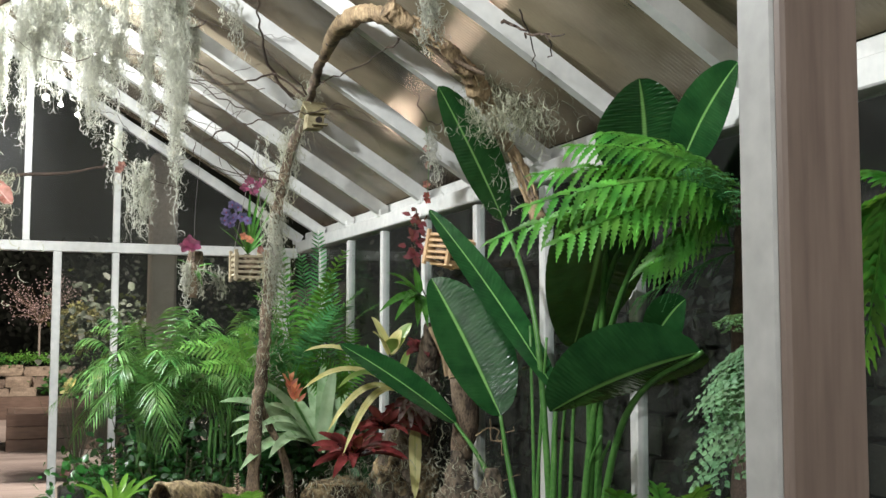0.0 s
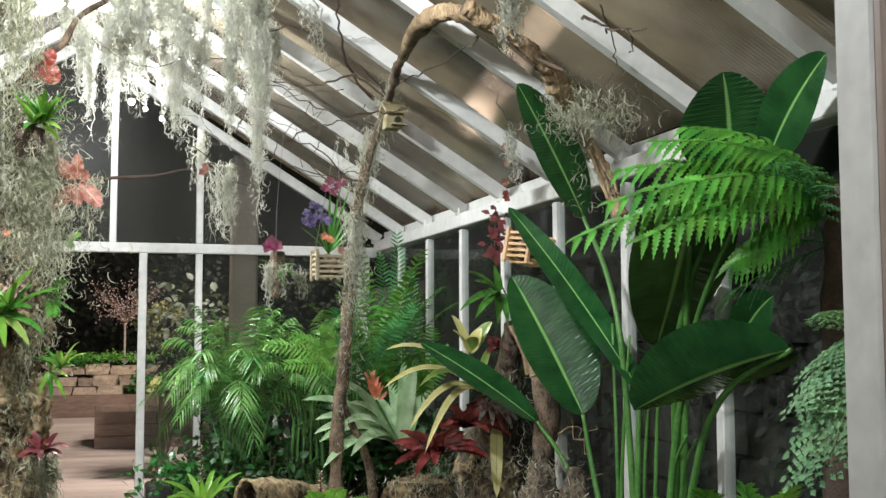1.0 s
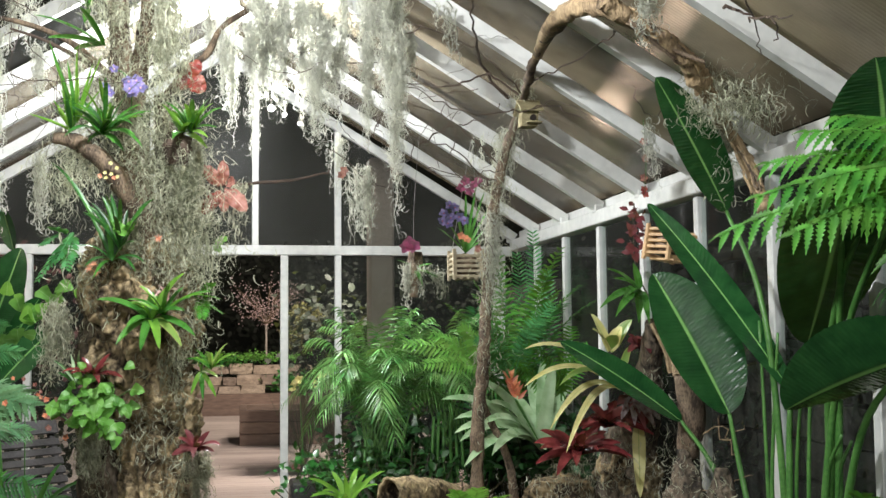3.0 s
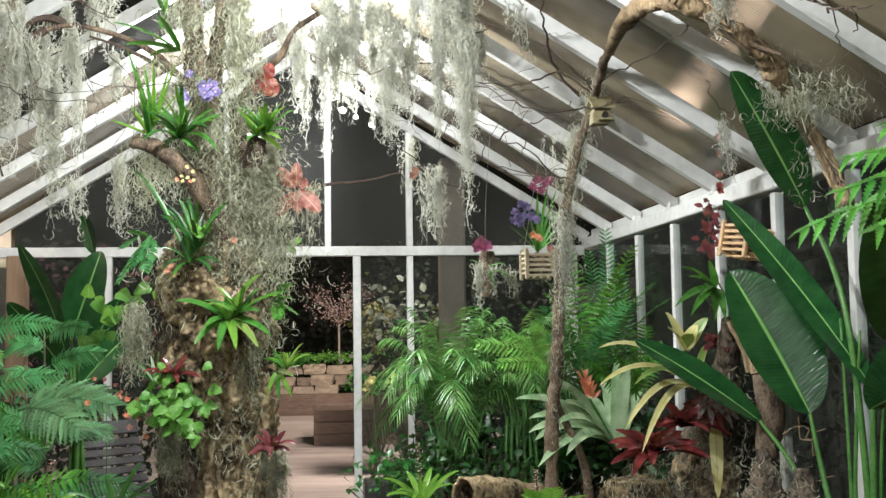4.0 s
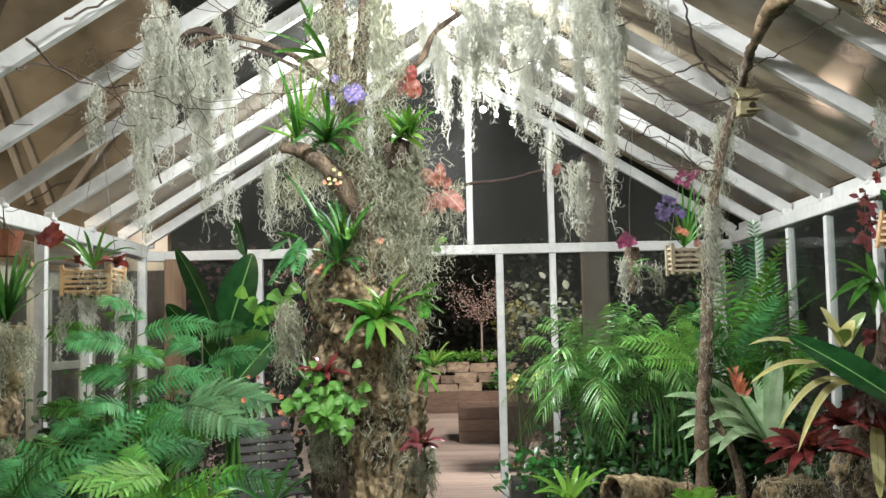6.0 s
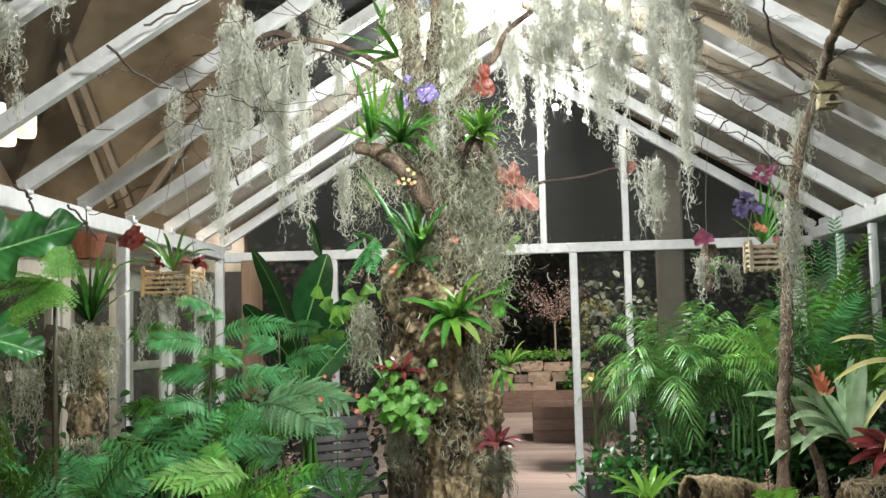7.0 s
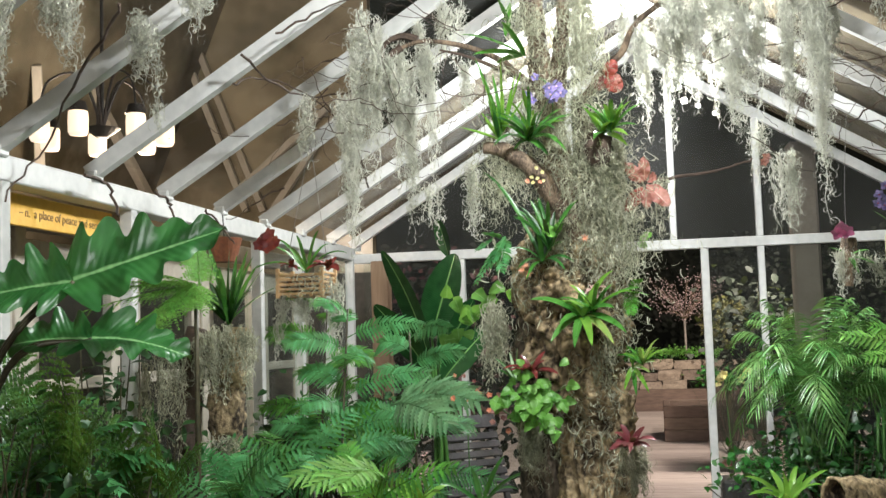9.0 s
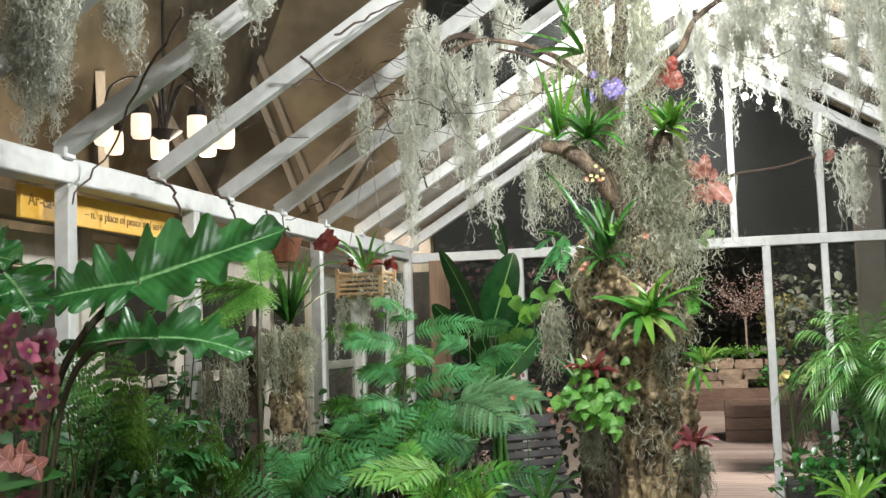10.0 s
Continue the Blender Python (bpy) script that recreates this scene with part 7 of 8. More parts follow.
for foot, tips, seed in (((-2.10, 2.95, 1.22), [(-2.33, 2.85, 1.60), (-2.20, 2.80, 1.68), (-2.06, 2.85, 1.66), (-1.97, 2.80, 1.56), (-2.30, 2.75, 1.46), (-1.93, 2.85, 1.42)], 151), ((-2.25, 3.15, 1.20), [(-2.42, 3.05, 1.62), (-2.30, 3.00, 1.70), (-2.14, 3.00, 1.58), (-2.05, 3.05, 1.46), (-2.40, 2.95, 1.45)], 152), ((-2.02, 3.35, 1.15), [(-2.20, 3.25, 1.50), (-1.95, 3.20, 1.48), (-1.82, 3.25, 1.36), (-2.10, 3.20, 1.38)], 153)):
    lacy_plant("fern", foot, tips, OLIVE_FERN, "olive green lacy fern before the sunroom doors", "fern", 0.12, seed=seed, pairs=13, long=0.10, droop=0.5, bare=0.15, sub=9, leaflet=0.017, plump=0.42, up=(0, -0.7, 0.7), forward=0.8)
stalk(hanging_fern, [(-2.113, 3.900, 1.892), down((-2.113, 3.900, 1.892))], 0.008, 0.014, DARK_STEM)
# bark mount with dark strap leaves and a beard of moss
staghorn = thing("bark_mount", down((-2.205, 4.350, 1.032)), "dark mossy bark post carrying a strap-leaved plant", "mount")
part("post", bark_limb([down((-2.350, 4.400, 1.024)), (-2.350, 4.400, 1.024), (-2.369, 4.400, 1.353), (-2.351, 4.400, 1.590), (-2.310, 4.400, 1.731)], [0.05, 0.045, 0.04, 0.05, 0.05], 16, 8, 0.2, 0.2), TWIG, staghorn, smooth=True)
part("slab", bark_limb([(-2.243, 4.450, 1.064), (-2.224, 4.450, 1.347), (-2.211, 4.450, 1.584), (-2.202, 4.450, 1.740)], [0.045, 0.06, 0.065, 0.055], 26, 12, 0.45, 0.35, 12.0), BARK, staghorn, "pale peeling bark slab", smooth=True)
for a, b, w, n, cu in (((-2.169, 4.300, 1.738), (-2.176, 4.300, 1.449), 0.16, 110, 900), ((-2.071, 4.300, 1.723), (-2.067, 4.300, 1.401), 0.06, 50, 400), ((-2.408, 4.300, 1.687), (-2.404, 4.300, 1.223), 0.11, 80, 700), ((-2.179, 4.300, 1.289), (-2.197, 4.300, 1.062), 0.12, 60, 500), ((-2.261, 4.280, 1.706), (-2.255, 4.280, 1.406), 0.06, 60, 400), ((-2.408, 4.160, 1.597), (-2.410, 4.120, 1.131), 0.08, 50, 400)):
    moss(a, b, w, 5, n, cu, label="brownish grey moss beard on a bark mount", material=BARK_MOSS)
rosette("orchid", (-2.163, 4.350, 1.761), [(-2.236, 4.300, 2.080), (-2.063, 4.300, 2.047), (-1.956, 4.200, 1.966), (-1.911, 4.200, 1.885), (-2.150, 4.400, 2.035), (-2.188, 4.300, 1.983), (-1.994, 4.200, 1.900), (-2.162, 4.200, 1.907), (-2.291, 4.300, 1.871), (-2.029, 4.200, 1.947)], 0.018, [DARK_STRAP, DARK_STRAP, STRAP], "dark strap-leaved orchid standing on a mossy bark mount", "orchid", bend=0.08)
tuft((-2.163, 4.340, 1.750), 14, 0.16, 0.30, 0.024, [DARK_STRAP, SHADE_LEAF, STRAP], "broad dark orchid straps on the bark mount", 708, 0.12)
rosette("grass_tuft", (-2.278, 4.250, 1.454), [(-2.406, 3.900, 1.476), (-2.404, 3.940, 1.388), (-2.411, 4.060, 1.556), (-2.408, 4.000, 1.427), (-2.003, 4.100, 1.479), (-2.339, 4.000, 1.340), (-2.407, 4.100, 1.487)], 0.003, DARK_STEM, "wiry dark air plant on the bark mount", "air plant", bend=0.2)
rust = thing("terracotta_pot", (-2.417, 4.920, 2.111), "rust-brown terracotta pot hanging under the beam", "pot")
bm = bmesh.new()
bmesh.ops.create_cone(bm, cap_ends=True, segments=20, radius1=0.055, radius2=0.085, depth=0.11, matrix=Matrix.Translation((-2.417, 4.920, 2.106)))
CLAY = solid("terracotta", (0.13, 0.040, 0.018), (0.30, 0.105, 0.045), 8.0, 0.7, 0.4, 0.004)
part("bowl", bm, CLAY, rust, smooth=False)
part("hanger", limb([(-2.416, 4.920, 2.165), (-2.406, 4.880, 2.268)], 0.003, 0.003, 4, 0, 3), BLACK_METAL, rust)

# big lobed leaves near the sunroom
philo = plant("philodendron", down((-1.980, 2.250, 1.335)), "large glossy philodendron with deeply lobed dark green leaves", "philodendron")


def lobed(foot, tip, half, bend, face, knee):
    lf = part("leaf", blade(bmesh.new(), foot, tip, half, bend, face, "heart", 0.25, 60, 5, ripple=0.012, waves=3, scallop=(5.0, 0.40)), PHILO, philo)
    part("leaf_stalk", limb([down((-1.952, 2.250, 1.311)), knee, foot], 0.008, 0.005, 7, 0.05, 10), DARK_STEM, lf, smooth=True)


lobed((-1.732, 2.300, 1.812), (-1.381, 2.400, 1.927), 0.125, (0, 0, 0.0), (0.05, -0.85, 0.5), (-1.909, 2.250, 1.484))
lobed((-1.697, 2.300, 1.817), (-1.930, 2.250, 1.780), 0.105, (0, 0, 0.01), (0.1, -0.8, 0.55), (-1.895, 2.250, 1.509))
lobed((-1.711, 2.350, 1.691), (-1.469, 2.400, 1.640), 0.100, (0, 0, 0.035), (0.0, -0.55, 0.8), (-1.866, 2.250, 1.533))
lobed((-1.682, 2.350, 1.690), (-1.900, 2.300, 1.672), 0.085, (0, 0, 0.02), (0.1, -0.6, 0.75), (-1.866, 2.250, 1.533))
lobed((-1.757, 1.900, 1.822), (-1.679, 1.900, 1.717), 0.075, (0, 0, 0.02), (0.3, -0.7, 0.6), (-1.877, 2.000, 1.505))
lobed((-1.856, 1.900, 1.849), (-1.721, 1.900, 1.837), 0.085, (0, 0, 0.02), (0.1, -0.7, 0.7), (-1.928, 2.000, 1.506))
lobed((-1.868, 1.900, 1.773), (-1.706, 1.850, 1.723), 0.080, (0, 0, 0.02), (0.1, -0.9, 0.4), (-1.928, 2.000, 1.506))

# Foliage here has shade put into its leaf colour.
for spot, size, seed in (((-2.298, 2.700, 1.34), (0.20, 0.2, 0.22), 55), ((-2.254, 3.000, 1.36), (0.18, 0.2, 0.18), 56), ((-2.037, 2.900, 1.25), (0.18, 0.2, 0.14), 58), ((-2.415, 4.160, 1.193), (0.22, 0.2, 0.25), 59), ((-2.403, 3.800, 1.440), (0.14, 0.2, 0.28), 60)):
    leafy_mound("shrub", spot, size, 170, SHADE_LEAF, "undergrowth in front of the sunroom doors, darkened for shade", "shrub", seed, 0.055, "lance")

# plum orchids close to the lens
plum = plant("orchid", down((-1.419, 1.300, 1.473)), "spray of dark plum and pink orchids", "orchid")
stalk(plum, [down((-1.419, 1.300, 1.459)), (-1.411, 1.300, 1.603), (-1.326, 1.300, 1.704), (-1.293, 1.300, 1.702)], 0.004, 0.003, DARK_STEM)
for i, p in enumerate(((-1.244, 1.240, 1.672), (-1.241, 1.270, 1.647), (-1.309, 1.300, 1.645), (-1.251, 1.240, 1.624), (-1.305, 1.270, 1.610), (-1.285, 1.300, 1.590), (-1.276, 1.240, 1.677), (-1.314, 1.270, 1.646), (-1.264, 1.300, 1.680), (-1.264, 1.240, 1.700), (-1.313, 1.270, 1.692), (-1.330, 1.300, 1.588), (-1.218, 1.240, 1.617), (-1.305, 1.270, 1.481), (-1.293, 1.300, 1.484))):
    flower(plum, p, 0.021, PLUM if i % 7 else MAGENTA, 6, seed=300 + i, heart=CREAMY, face=(0.25 * ((i % 3) - 1), -1, 0.2 * ((i % 5) - 2)))
for i, p in enumerate(((-1.244, 1.250, 1.535), (-1.283, 1.250, 1.542), (-1.263, 1.250, 1.549))):
    flower(plum, p, 0.020, SALMON, 4, seed=320 + i)
part("leaf", blade(bmesh.new(), (-1.419, 1.300, 1.495), (-1.209, 1.250, 1.524), 0.03, (0, 0, 0.01), (0, -0.6, 0.8), "oval", 0.2, 10, 3), DARK_STRAP, plum)

# ---- garden chair ----
chair = thing("garden_chair", (-1.80, 6.75, 0.0), "dark grey slatted wooden garden chair among the ferns", "chair")
cc = Vector((-1.582, 6.750, 1.164))


def chair_piece(name, size, place, tilt=0.0):
    bm = boxed(-size[0] / 2, size[0] / 2, -size[1] / 2, size[1] / 2, -size[2] / 2, size[2] / 2, bevel=0.004)
    turn = Matrix.Translation((cc.x, cc.y, 0)) @ Matrix.Rotation(0.70, 4, "Z") @ Matrix.Translation(place) @ Matrix.Rotation(tilt, 4, "X")
    bmesh.ops.transform(bm, matrix=turn, verts=bm.verts)
    part(name, bm, CHAIR, chair)


top_z = cc.z
for k in range(8):
    chair_piece("back_slat", (0.45, 0.016, 0.044 if k else 0.085), (0, 0.10 - 0.024 * k, top_z - (0.06 if k else 0.025) - 0.052 * k), -0.43)
for x in (-0.19, 0.19):
    chair_piece("back_post", (0.035, 0.03, 0.58), (x, 0.025, top_z - 0.26), -0.43)
    chair_piece("leg", (0.04, 0.04, 0.62), (x, -0.42, 0.31))
    chair_piece("leg", (0.04, 0.04, 0.50), (x, 0.0, 0.25))
    chair_piece("armrest", (0.07, 0.50, 0.022), (x * 1.15, -0.22, 0.64))
for k in range(6):
    chair_piece("seat_slat", (0.42, 0.06, 0.018), (0, -0.42 + 0.075 * k, 0.42 - 0.01 * k))

# ---- lamps ----
def ridge_lamp(place):
    ob = thing("ceiling_lamp", place, "round white lamp glowing under the ridge", "lamp", "ridge lamps")
    c = Vector(place)
    size = 0.9 if place[1] > 5 else 0.35
    bm = bmesh.new()
    bmesh.ops.create_uvsphere(bm, u_segments=28, v_segments=14, radius=1.0)
    for v in bm.verts:
        v.co = c + Vector((v.co.x * 0.20, v.co.y * 0.20, v.co.z * 0.075)) * size
    part("bowl", bm, LAMP_GLOW, ob, "glowing white glass bowl", smooth=True)
    bm = bmesh.new()
    bmesh.ops.create_cone(bm, cap_ends=True, segments=28, radius1=0.225 * size, radius2=0.19 * size, depth=0.035, matrix=Matrix.Translation(c + Vector((0, 0, 0.065))))
    part("rim", bm, PAINT, ob)
    part("stem", limb([tuple(c + Vector((0, 0, 0.07))), tuple(c + Vector((-0.03, 0, TOP - c.z + 0.0)))], 0.012, 0.012, 8, 0, 3), PAINT, ob)


for p in RIDGE_LAMPS:
    ridge_lamp(p)


def chandelier(centre, radius):
    ob = thing("chandelier", centre, "dark iron chandelier with glowing cream glass shades", "chandelier")
    c = Vector(centre)
    for k in range(7):
        a = 2 * math.pi * k / 7 + 0.35
        d = Vector((math.cos(a), math.sin(a), 0))
        e = c + d * radius
        arm = part("arm", limb([tuple(c + Vector((0, 0, 0.02))), tuple(c + d * radius * 0.35 + Vector((0, 0, 0.30))), tuple(c + d * radius * 0.85 + Vector((0, 0, 0.26))), tuple(e + Vector((0, 0, 0.11)))], 0.008, 0.006, 6, 0, 6), BLACK_METAL, ob)
        bm = bmesh.new()
        rings = []
        for r, z in ((0.028, 0.070), (0.045, 0.060), (0.051, 0.040), (0.052, 0.0), (0.051, -0.054), (0.043, -0.070)):
            rings.append([bm.verts.new(e + Vector((r * math.cos(q * math.pi / 9), r * math.sin(q * math.pi / 9), z))) for q in range(18)])
        for r0, r1 in zip(rings, rings[1:]):
            for q in range(18):
                bm.faces.new((r0[q], r1[q], r1[(q + 1) % 18], r0[(q + 1) % 18]))
        bm.faces.new(rings[-1][::-1])
        shade = part("shade", bm, SHADE_GLOW, arm, "glowing cream glass jar shade", smooth=True)
        bm = bmesh.new()
        bmesh.ops.create_cone(bm, cap_ends=True, segments=16, radius1=0.053, radius2=0.038, depth=0.050, matrix=Matrix.Translation(e + Vector((0, 0, 0.078))))
        part("collar", bm, BLACK_METAL, arm)
    bm = bmesh.new()
    bmesh.ops.create_cone(bm, cap_ends=True, segments=18, radius1=0.10, radius2=0.03, depth=0.05, matrix=Matrix.Translation(c) @ Matrix.Rotation(math.pi, 4, "X"))
    part("hub", bm, BLACK_METAL, ob)
    part("rod", limb([tuple(c), tuple(c + Vector((0, 0, 4.9 - c.z)))], 0.010, 0.010, 8, 0, 3), BLACK_METAL, ob)


chandelier((-3.350, 5.517, 2.828), 0.33)

# ---- yellow sign and cream doors of the sunroom ----
sign = thing("sign_board", (-2.62, 3.7, 2.16), "long yellow wooden sign with dark lettering under the beam", "sign")
part("board", boxed(-2.640, -2.620, 3.19, 4.232, 2.105, 2.217, bevel=0.003), YELLOW, sign)
for text, size, y0, z in (("Ar-ca-di-a", 0.058, 3.225, 2.150), ("\u2013 n.  a place of peace and serenity", 0.046, 3.56, 2.140)):
    curve = bpy.data.curves.new("lettering", "FONT")
    curve.body, curve.size, curve.extrude = text, size, 0.0008
    temp = bpy.data.objects.new("lettering", curve)
    scene.collection.objects.link(temp)
    bpy.context.view_layer.update()
    me = bpy.data.meshes.new_from_object(temp.evaluated_get(bpy.context.evaluated_depsgraph_get()))
    bpy.data.objects.remove(temp)
    wide = max(v.co.x for v in me.vertices)
    room = (3.53 - y0) if y0 < 3.5 else (4.20 - y0)
    for v in me.vertices:
        v.co = Vector((-2.6185 + v.co.z, y0 + v.co.x * min(1.0, room / wide), z + v.co.y))
    me.materials.clear()
    me.materials.append(INK)
    ob = new("lettering", me)
    ob.parent = sign
    ob.matrix_parent_inverse = sign.matrix_world.inverted()


def cream_door(y0, y1, x, top, rail):
    ob = thing("door_1", (x, (y0 + y1) / 2, 0), "cream framed glass door of the sunroom", "door", "sunroom doors")
    tagged(ob, kind="structure")
    for a, b in ((y0, y0 + 0.10), (y1 - 0.10, y1)):
        part("stile", boxed(x - 0.045, x, a, b, 0, top), CREAM, ob)
    for a, b in ((0.0, 0.25), (rail, rail + 0.05), (top - 0.12, top)):
        part("rail", boxed(x - 0.042, x - 0.003, y0 + 0.10, y1 - 0.10, a, b), CREAM, ob)
    part("window_pane", boxed(x - 0.025, x - 0.020, y0 + 0.10, y1 - 0.10, 0.25, top - 0.12, bevel=0), GLASS, ob)
    part("casing", boxed(x - 0.06, x + 0.012, y1, y1 + 0.07, 0, top + 0.04), CREAM, ob)


for k in range(6):
    cream_door(2.2 + 0.86 * k, 2.98 + 0.86 * k, -2.82, 2.10, 1.50)
structure("door_head", boxed(-2.88, -2.80, 1.0, 7.5, 2.14, 2.235), CREAM, "cream timber head over the sunroom doors")
structure("wall_panel", boxed(LX + 0.16, LX + 0.28, 7.34, 7.44, 0.0, 2.20), solid("tan_timber", (0.20, 0.12, 0.07), (0.31, 0.205, 0.13), 8.0, 0.6, 0.3, 0.003, stretch=(1, 1, 0.1)), "tan timber upright in the far west corner")
cushion = thing("armchair", (-4.3, 5.6, 0), "tan upholstered armchair in the sunroom", "armchair")
TAN = solid("tan_cloth", (0.30, 0.20, 0.12), (0.45, 0.32, 0.2), 20.0, 0.9, 0.3, 0.003)
part("seat", boxed(-4.7, -3.95, 5.2, 6.0, 0.12, 0.48, bevel=0.06), TAN, cushion)
part("backrest", boxed(-4.9, -4.68, 5.2, 6.0, 0.12, 1.0, bevel=0.06), TAN, cushion)
for y in (5.06, 6.0):
    part("armrest", boxed(-4.8, -3.95, y, y + 0.14, 0.12, 0.66, bevel=0.04), TAN, cushion)
for x in (-4.75, -4.05):
    for y in (5.15, 6.0):
        part("leg", boxed(x, x + 0.05, y, y + 0.05, 0.0, 0.12, bevel=0.004), BLACK_METAL, cushion)


# ---- the garden beyond the doorway ----
deck = thing("deck", (-0.5, 14, 0.3), "weathered grey-brown timber deck lit at night", "deck")
tagged(deck, kind="structure")
part("joists", boxed(-5.2, 4.2, GABLE + 0.15, 19.2, -0.06, 0.255, bevel=0), SLEEPER, deck)
board_mesh = mesh_of(boxed(-4.7, 4.7, -0.067, 0.067, -0.02, 0.02, bevel=0.004), "board")
board_mesh.materials.append(DECK)
for k in range(80):
    ob = new("board", board_mesh)
    ob.matrix_world = Matrix.Translation((-0.5, GABLE + 0.24 + 0.145 * k, 0.28))
    ob.parent = deck
    ob.matrix_parent_inverse = deck.matrix_world.inverted()

planter = thing("planter_box", (0.5, 14.4, 0.3), "dark timber planter box standing on the deck", "planter")
px0, pz = (-0.420, 14.000, 0.766)[0], 0.30
for k in range(3):
    for y in (14.0, 15.2):
        part("sleeper", boxed(px0, px0 + 1.9, y, y + 0.09, pz + 0.145 * k, pz + 0.141 + 0.145 * k, bevel=0.008), SLEEPER, planter)
    for x in (px0, px0 + 1.81):
        part("sleeper", boxed(x + 0.002, x + 0.088, 14.095, 15.195, pz + 0.145 * k, pz + 0.141 + 0.145 * k, bevel=0.008), SLEEPER, planter)
part("soil", boxed(px0 + 0.09, px0 + 1.81, 14.09, 15.2, pz, pz + 0.33, bevel=0), SOIL, planter)

step = structure("retaining_wall", boxed(-5, 5, 19.2, 19.45, 0.0, 0.66, bevel=0.01), SLEEPER, "low dark timber retaining wall at the end of the deck")
structure("terrace", boxed(-6, 6, 19.45, 26, 0.0, 0.64, bevel=0), SOIL, "raised garden bed behind the low wall")
rockery = thing("rockery", (-0.4, 20, 0.64), "tumbled terrace of tan garden stones", "rockery")
rnd = random.Random(77)


def rock(x, y, z, sx, sy, sz, seed):
    bm = bmesh.new()
    bmesh.ops.create_cube(bm, size=1.0)
    bmesh.ops.subdivide_edges(bm, edges=bm.edges[:], cuts=2, use_grid_fill=True)
    for v in bm.verts:
        n = noise.noise_vector(v.co * 1.7 + Vector((seed * 3.1, 0, 0)))
        q = v.co * (1 - 0.16 * (v.co.length - 0.5)) + n * 0.10
        v.co = Vector((x + q.x * sx, y + q.y * sy, z + sz / 2 + q.z * sz))
    return bm


for row, (z, y, n) in enumerate(((0.62, 19.75, 16), (0.79, 19.95, 15), (0.97, 20.25, 13))):
    x = -2.6 + 0.1 * row
    for k in range(n):
        w = rnd.uniform(0.22, 0.5)
        h = rnd.uniform(0.13, 0.19)
        if rnd.random() > 0.12:
            part("stone", rock(x + w / 2, y + rnd.uniform(-0.06, 0.06), z, w, rnd.uniform(0.25, 0.4), h, rnd.uniform(0, 50)), STONE, rockery)
        x += w + 0.01
leafy_mound("groundcover", (-0.045, 20.600, 1.259), (1.6, 0.6, 0.08), 1500, BEGONIA, "pale green ground cover on the rockery", "groundcover", 91, 0.05, stems=False)
leafy_mound("groundcover", (-0.777, 20.200, 1.199), (0.7, 0.4, 0.10), 500, DARK_STRAP, "pale green ground cover on the rockery", "groundcover", 92, 0.05, stems=False)

blossom = thing("blossom_tree", (0.056, 20.800, 1.328), "small bare tree covered in pale pink blossom", "tree")
b0 = Vector((0.053, 20.800, 1.169))
part("trunk", limb([tuple(b0), (0.052, 20.800, 1.700), (0.047, 20.800, 2.019)], 0.024, 0.015, 7, 0.2, 5), solid("grey_bark", (0.22, 0.19, 0.165), (0.42, 0.37, 0.33), 20.0, 0.8, 0.5, 0.004), blossom)
buds = bmesh.new()
rnd = random.Random(5)
fork = Vector((0.055, 20.800, 1.859))
for i in range(34):
    a, r = 2.4 * i, rnd.uniform(0.35, 0.75)
    e = fork + Vector((math.cos(a) * r, math.sin(a) * r * 0.7, rnd.uniform(0.0, 0.85)))
    mid = fork.lerp(e, 0.5) + Vector((0, 0, 0.08))
    line = smooth_line([fork, mid, e], 5)
    part("twig", strip_tube(bmesh.new(), line, 0.010, 0.003, 4), BRANCH, blossom)
    for k in range(22):
        p = fork.lerp(e, rnd.uniform(0.3, 1.05)) + Vector((rnd.gauss(0, 0.07), rnd.gauss(0, 0.07), rnd.gauss(0.03, 0.07)))
        d = Vector((rnd.gauss(0, 1), rnd.gauss(0, 1), rnd.gauss(0, 1))).normalized()
        blade(buds, p, p + d * 0.034, 0.012, (0, 0, 0.004), (0.2, -1, 0.3), "oval", 0.2, 2, 1)
part("blossom", buds, BLOSSOM, blossom)

# Made-up pole and hood for the added streak light, out of view.
streak_lamp = thing("streak_lamp", (6.5, 13.9, 0.0), "unseen warm pole lamp added to streak the roof sheets", "lamp")
part("pole", limb([(6.5, 14.0, -0.06), (6.5, 14.0, 8.45)], 0.06, 0.045, 12, 0, 3), BLACK_METAL, streak_lamp)
part("arm", limb([(6.5, 14.0, 8.45), (6.5, 13.2, 8.55)], 0.03, 0.03, 8, 0, 3), BLACK_METAL, streak_lamp)
part("hood", boxed(6.25, 6.75, 12.95, 13.45, 8.50, 8.56, bevel=0.02), BLACK_METAL, streak_lamp)

# clipped bush, pillar, pot and the dark hedge behind
def clipped_bush(name, centre, radius, count, material, label, seed):
    """A clipped round bush on a short stem: a close shell of small leaves."""
    rnd = random.Random(seed)
    ob = plant(name, down(centre, 0.3), label, "shrub")
    bm, c = bmesh.new(), Vector(centre)
    for i in range(count):
        d = Vector((rnd.gauss(0, 1), rnd.gauss(0, 1), rnd.gauss(0, 1))).normalized()
        p = c + d * radius * rnd.uniform(0.75, 1.0) * (1 + 0.15 * noise.noise(d * 2.5))
        way = (d + Vector((rnd.gauss(0, 0.7), rnd.gauss(0, 0.7), rnd.gauss(0, 0.7)))).normalized()
        blade(bm, p, p + way * 0.05, 0.014, (0, 0, 0.004), d, "oval", 0.2, 2, 1)
    part("foliage", bm, material, ob)
    part("stem", limb([tuple(c), down(centre, 0.3)], 0.03, 0.035, 7, 0.2, 5), DARK_STEM, ob)
    return ob


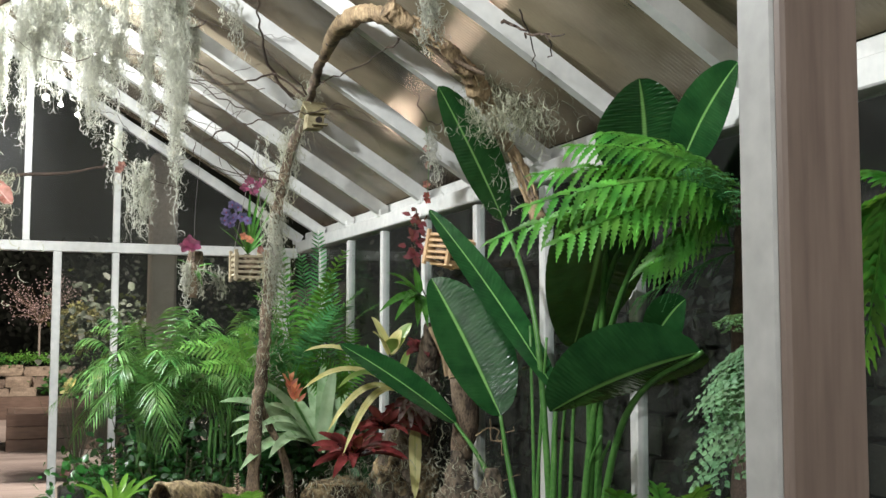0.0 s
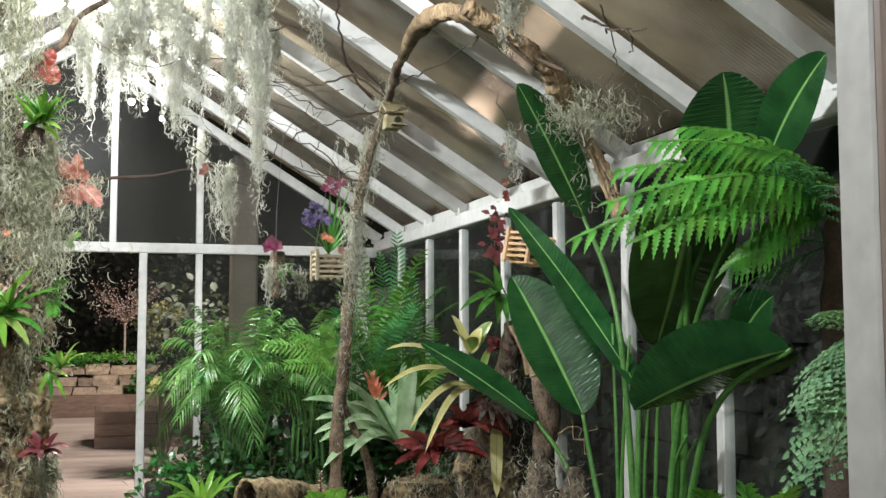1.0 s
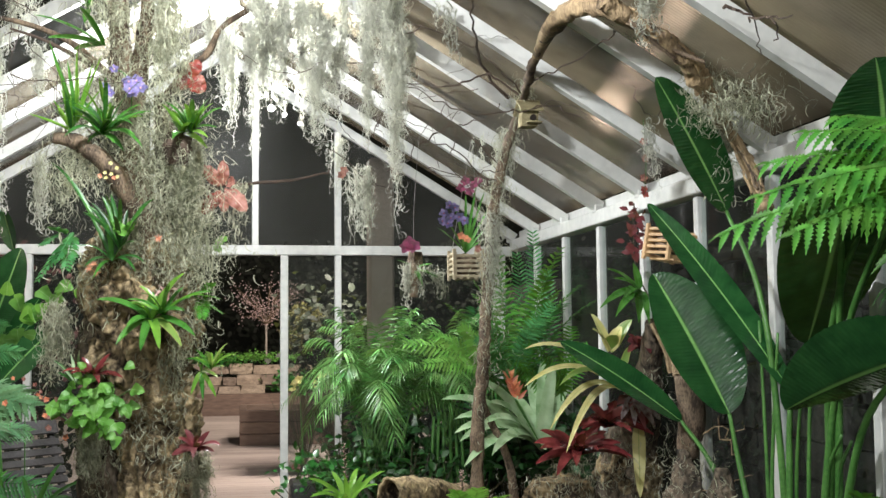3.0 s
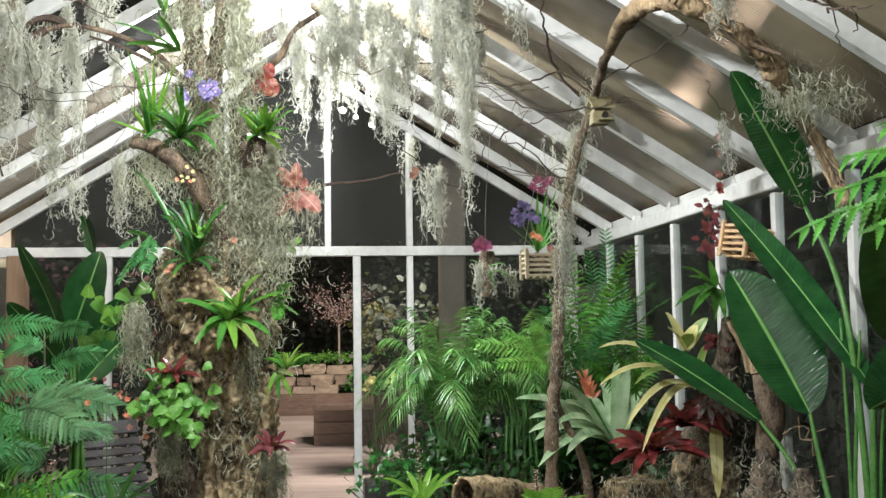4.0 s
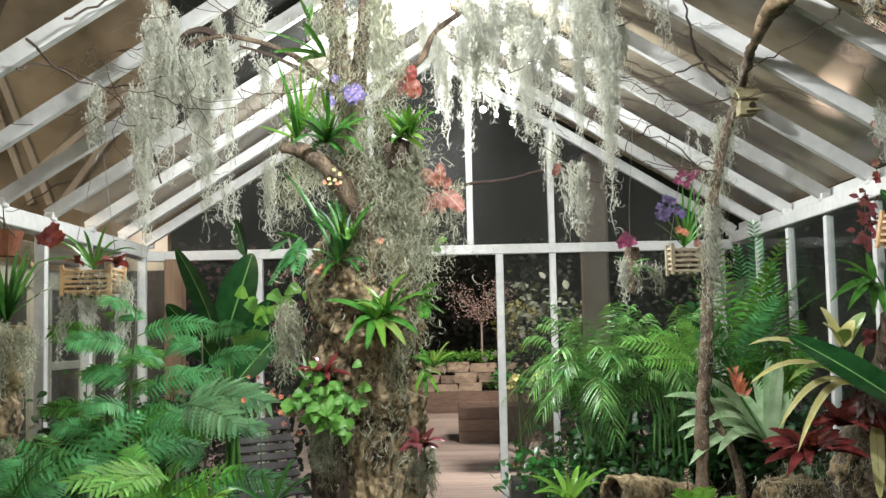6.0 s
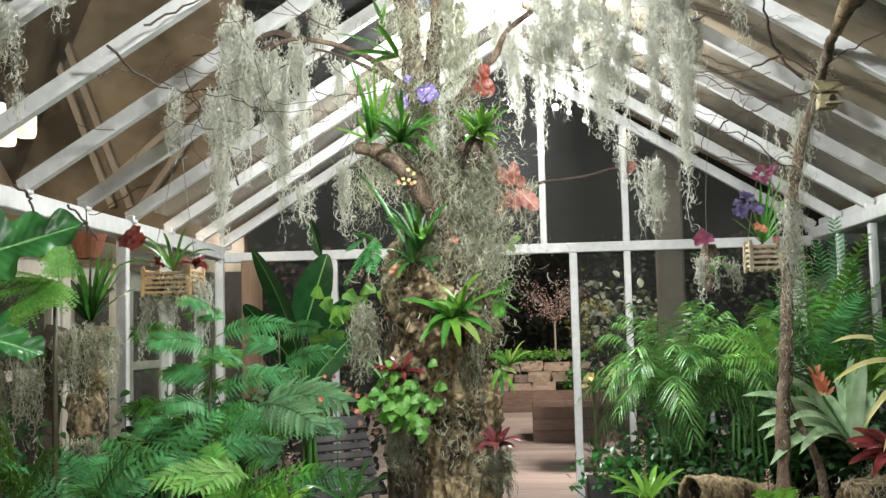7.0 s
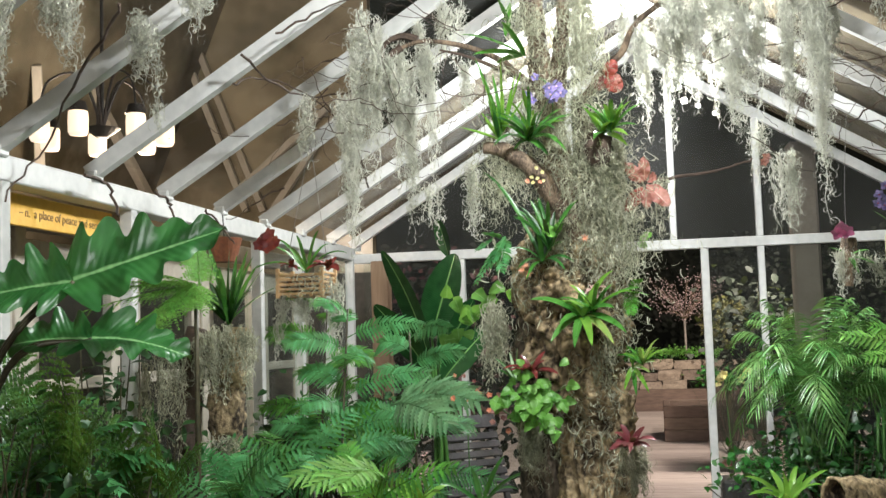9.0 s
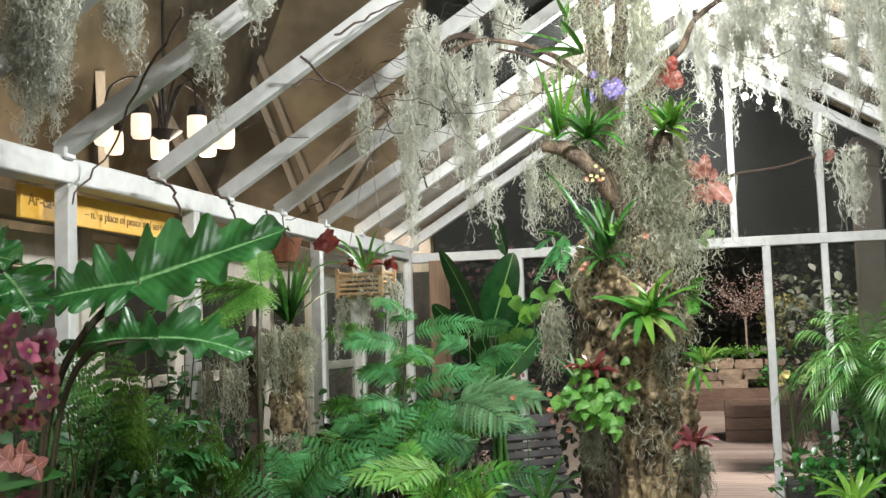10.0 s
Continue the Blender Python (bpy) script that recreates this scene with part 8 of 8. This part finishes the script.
clipped_bush("topiary", (0.284, 12.500, 1.74), 0.25, 1500, leaf("dry_leaf", (0.07, 0.065, 0.022), (0.16, 0.15, 0.05), 0.6, 0.2, 0.3), "rounded brownish-green clipped bush on a stem", 93)
# Bush leaves are coloured almost black to stay dark under the garden lamp.
leafy_mound("shrub", (0.502, 11.000, 1.610), (0.5, 0.3, 0.5), 700, leaf("night_dull_leaf", (0.006, 0.010, 0.005), (0.014, 0.022, 0.009), 0.7, 0.1, 0.4), "evergreen bush outside the glass, leaves darkened for night", "shrub", 94, 0.09)
leafy_mound("flower_bed", (0.212, 11.000, 1.212), (0.35, 0.2, 0.10), 240, DARK_STRAP, "low foliage with small yellow flowers outside", "flowers", 95, 0.07)
yellow = thing("daffodils", (0.206, 10.900, 1.216), "few small yellow flowers outside the door", "flowers")
for i, p in enumerate(((0.077, 10.800, 1.157), (0.145, 10.800, 1.232), (0.309, 10.800, 1.185), (0.366, 10.800, 1.261), (0.111, 10.800, 1.200))):
    flower(yellow, p, 0.045, CREAMY, 6, seed=400 + i)
stalk(yellow, [down((0.204, 10.900, 1.117), 0.3), (0.147, 10.850, 1.230)], 0.008, 0.004)
PLASTER = solid("plaster", (0.30, 0.245, 0.20), (0.42, 0.35, 0.29), 4.0, 0.8, 0.4, 0.004)
pillar = thing("pillar", (0.78, 9.6, 0), "beige rendered pillar outside the glass", "pillar")
part("shaft", boxed(0.68, 0.90, 9.5, 9.72, 0.0, 3.2, bevel=0.02), PLASTER, pillar)
part("base_block", boxed(0.64, 0.94, 9.46, 9.76, 0.0, 0.5, bevel=0.02), PLASTER, pillar)
pot = thing("garden_pot", (0.092, 8.600, 0.453), "dark grey planter with one pink bloom outside the door", "pot")
q = Vector((0.094, 8.600, 0.560))
part("tub", boxed(q.x - 0.13, q.x + 0.2, 8.45, 8.8, 0.3, q.z, bevel=0.02), CHAIR, pot)
flower(pot, (0.005, 8.450, 0.687), 0.04, SALMON, 8, seed=7)
stalk(pot, [(0.050, 8.600, 0.540), (0.006, 8.470, 0.676)], 0.006, 0.004)


def hedge(x0, x1, y, z0, z1, count, seed, material, label, size=0.16):
    rnd = random.Random(seed)
    bm = bmesh.new()
    for i in range(count):
        p = Vector((rnd.uniform(x0, x1), y + rnd.uniform(-0.5, 0.5), z0 + (z1 - z0) * rnd.random() ** 1.3))
        d = Vector((rnd.gauss(0, 1), rnd.gauss(-0.4, 1), rnd.gauss(0, 0.8))).normalized()
        blade(bm, p, p + d * size, size * 0.3, (0, 0, 0.01), (rnd.gauss(0, 0.4), -1, 0.6), "oval", 0.2, 3, 1)
    ob = part("hedge", bm, material, None)
    return tagged(ob, label, "hedge", kind="stuff")


# Near-black leaf colour: the darkness of the night is put into it.
NIGHT_DARK_LEAF = leaf("night_dark_leaf", (0.003, 0.005, 0.002), (0.009, 0.014, 0.006), 0.7, 0.1, 0.4)
hedge(-7, 6, 24.0, 0.6, 3.6, 5200, 1, NIGHT_DARK_LEAF, "hedge behind the rockery, coloured dark for night")
hedge(0.4, 6, 13.6, 0.0, 2.8, 3600, 2, NIGHT_DARK_LEAF, "bushes outside the glass, coloured dark for night", 0.08)
hedge(-8, -2.2, 12.5, 0.0, 2.8, 2200, 3, NIGHT_DARK_LEAF, "bushes outside the glass, coloured dark for night", 0.12)
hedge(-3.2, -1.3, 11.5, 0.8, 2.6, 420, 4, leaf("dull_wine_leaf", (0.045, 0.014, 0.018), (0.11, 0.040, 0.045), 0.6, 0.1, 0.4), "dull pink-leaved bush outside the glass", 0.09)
structure("backdrop", boxed(-40, 40, 32, 32.2, -0.1, 14, bevel=0), NIGHT_DARK_LEAF, "flat near-black backdrop standing in for night woods")

# mossy stone wall outside the east glass, its stone coloured dark for night
outer = thing("wall_stone", (2.3, 3.0, 0), "mossy stone wall outside the east glass, darkened for night", "wall")
tagged(outer, kind="structure")
# Core runs on past the stones only to hide the lit deck.
part("core", boxed(2.42, 2.7, -1.0, 12.0, 0.0, 2.15, bevel=0), NIGHT_STONE, outer)
rnd = random.Random(21)
z = 0.0
while z < 2.1:
    h = rnd.uniform(0.12, 0.2)
    y = -1.0 + rnd.uniform(0, 0.2)
    while y < 6.0:
        w = rnd.uniform(0.2, 0.42)
        if y > 1.5:
            part("stone", rock(2.40, y + w / 2, z, 0.22, w - 0.015, h - 0.012, rnd.uniform(0, 90)), NIGHT_STONE, outer)
        y += w
    z += h

# Planting added to black out the lit deck seen through the gable.
hedge(0.30, 1.9, 8.10, 0.0, 1.30, 2600, 5, NIGHT_DARK_LEAF, "near-black planting added outside the gable to hide the lit deck", 0.08)
hedge(-2.6, -1.1, 8.15, 0.0, 1.4, 900, 6, NIGHT_DARK_LEAF, "near-black planting added outside the gable to hide the lit deck", 0.08)
# Ivy in the same night-dark colour, added to darken the outer wall.
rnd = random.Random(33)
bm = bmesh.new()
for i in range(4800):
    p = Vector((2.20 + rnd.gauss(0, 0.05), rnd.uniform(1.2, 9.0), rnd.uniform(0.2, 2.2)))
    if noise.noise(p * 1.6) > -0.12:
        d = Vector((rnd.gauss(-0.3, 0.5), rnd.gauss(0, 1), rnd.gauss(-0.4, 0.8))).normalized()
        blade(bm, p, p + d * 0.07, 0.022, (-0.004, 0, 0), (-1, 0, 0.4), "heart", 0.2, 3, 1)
tagged(part("ivy", bm, NIGHT_DARK_LEAF, None), "ivy over the outer stone wall, coloured dark for night", "ivy", kind="stuff")
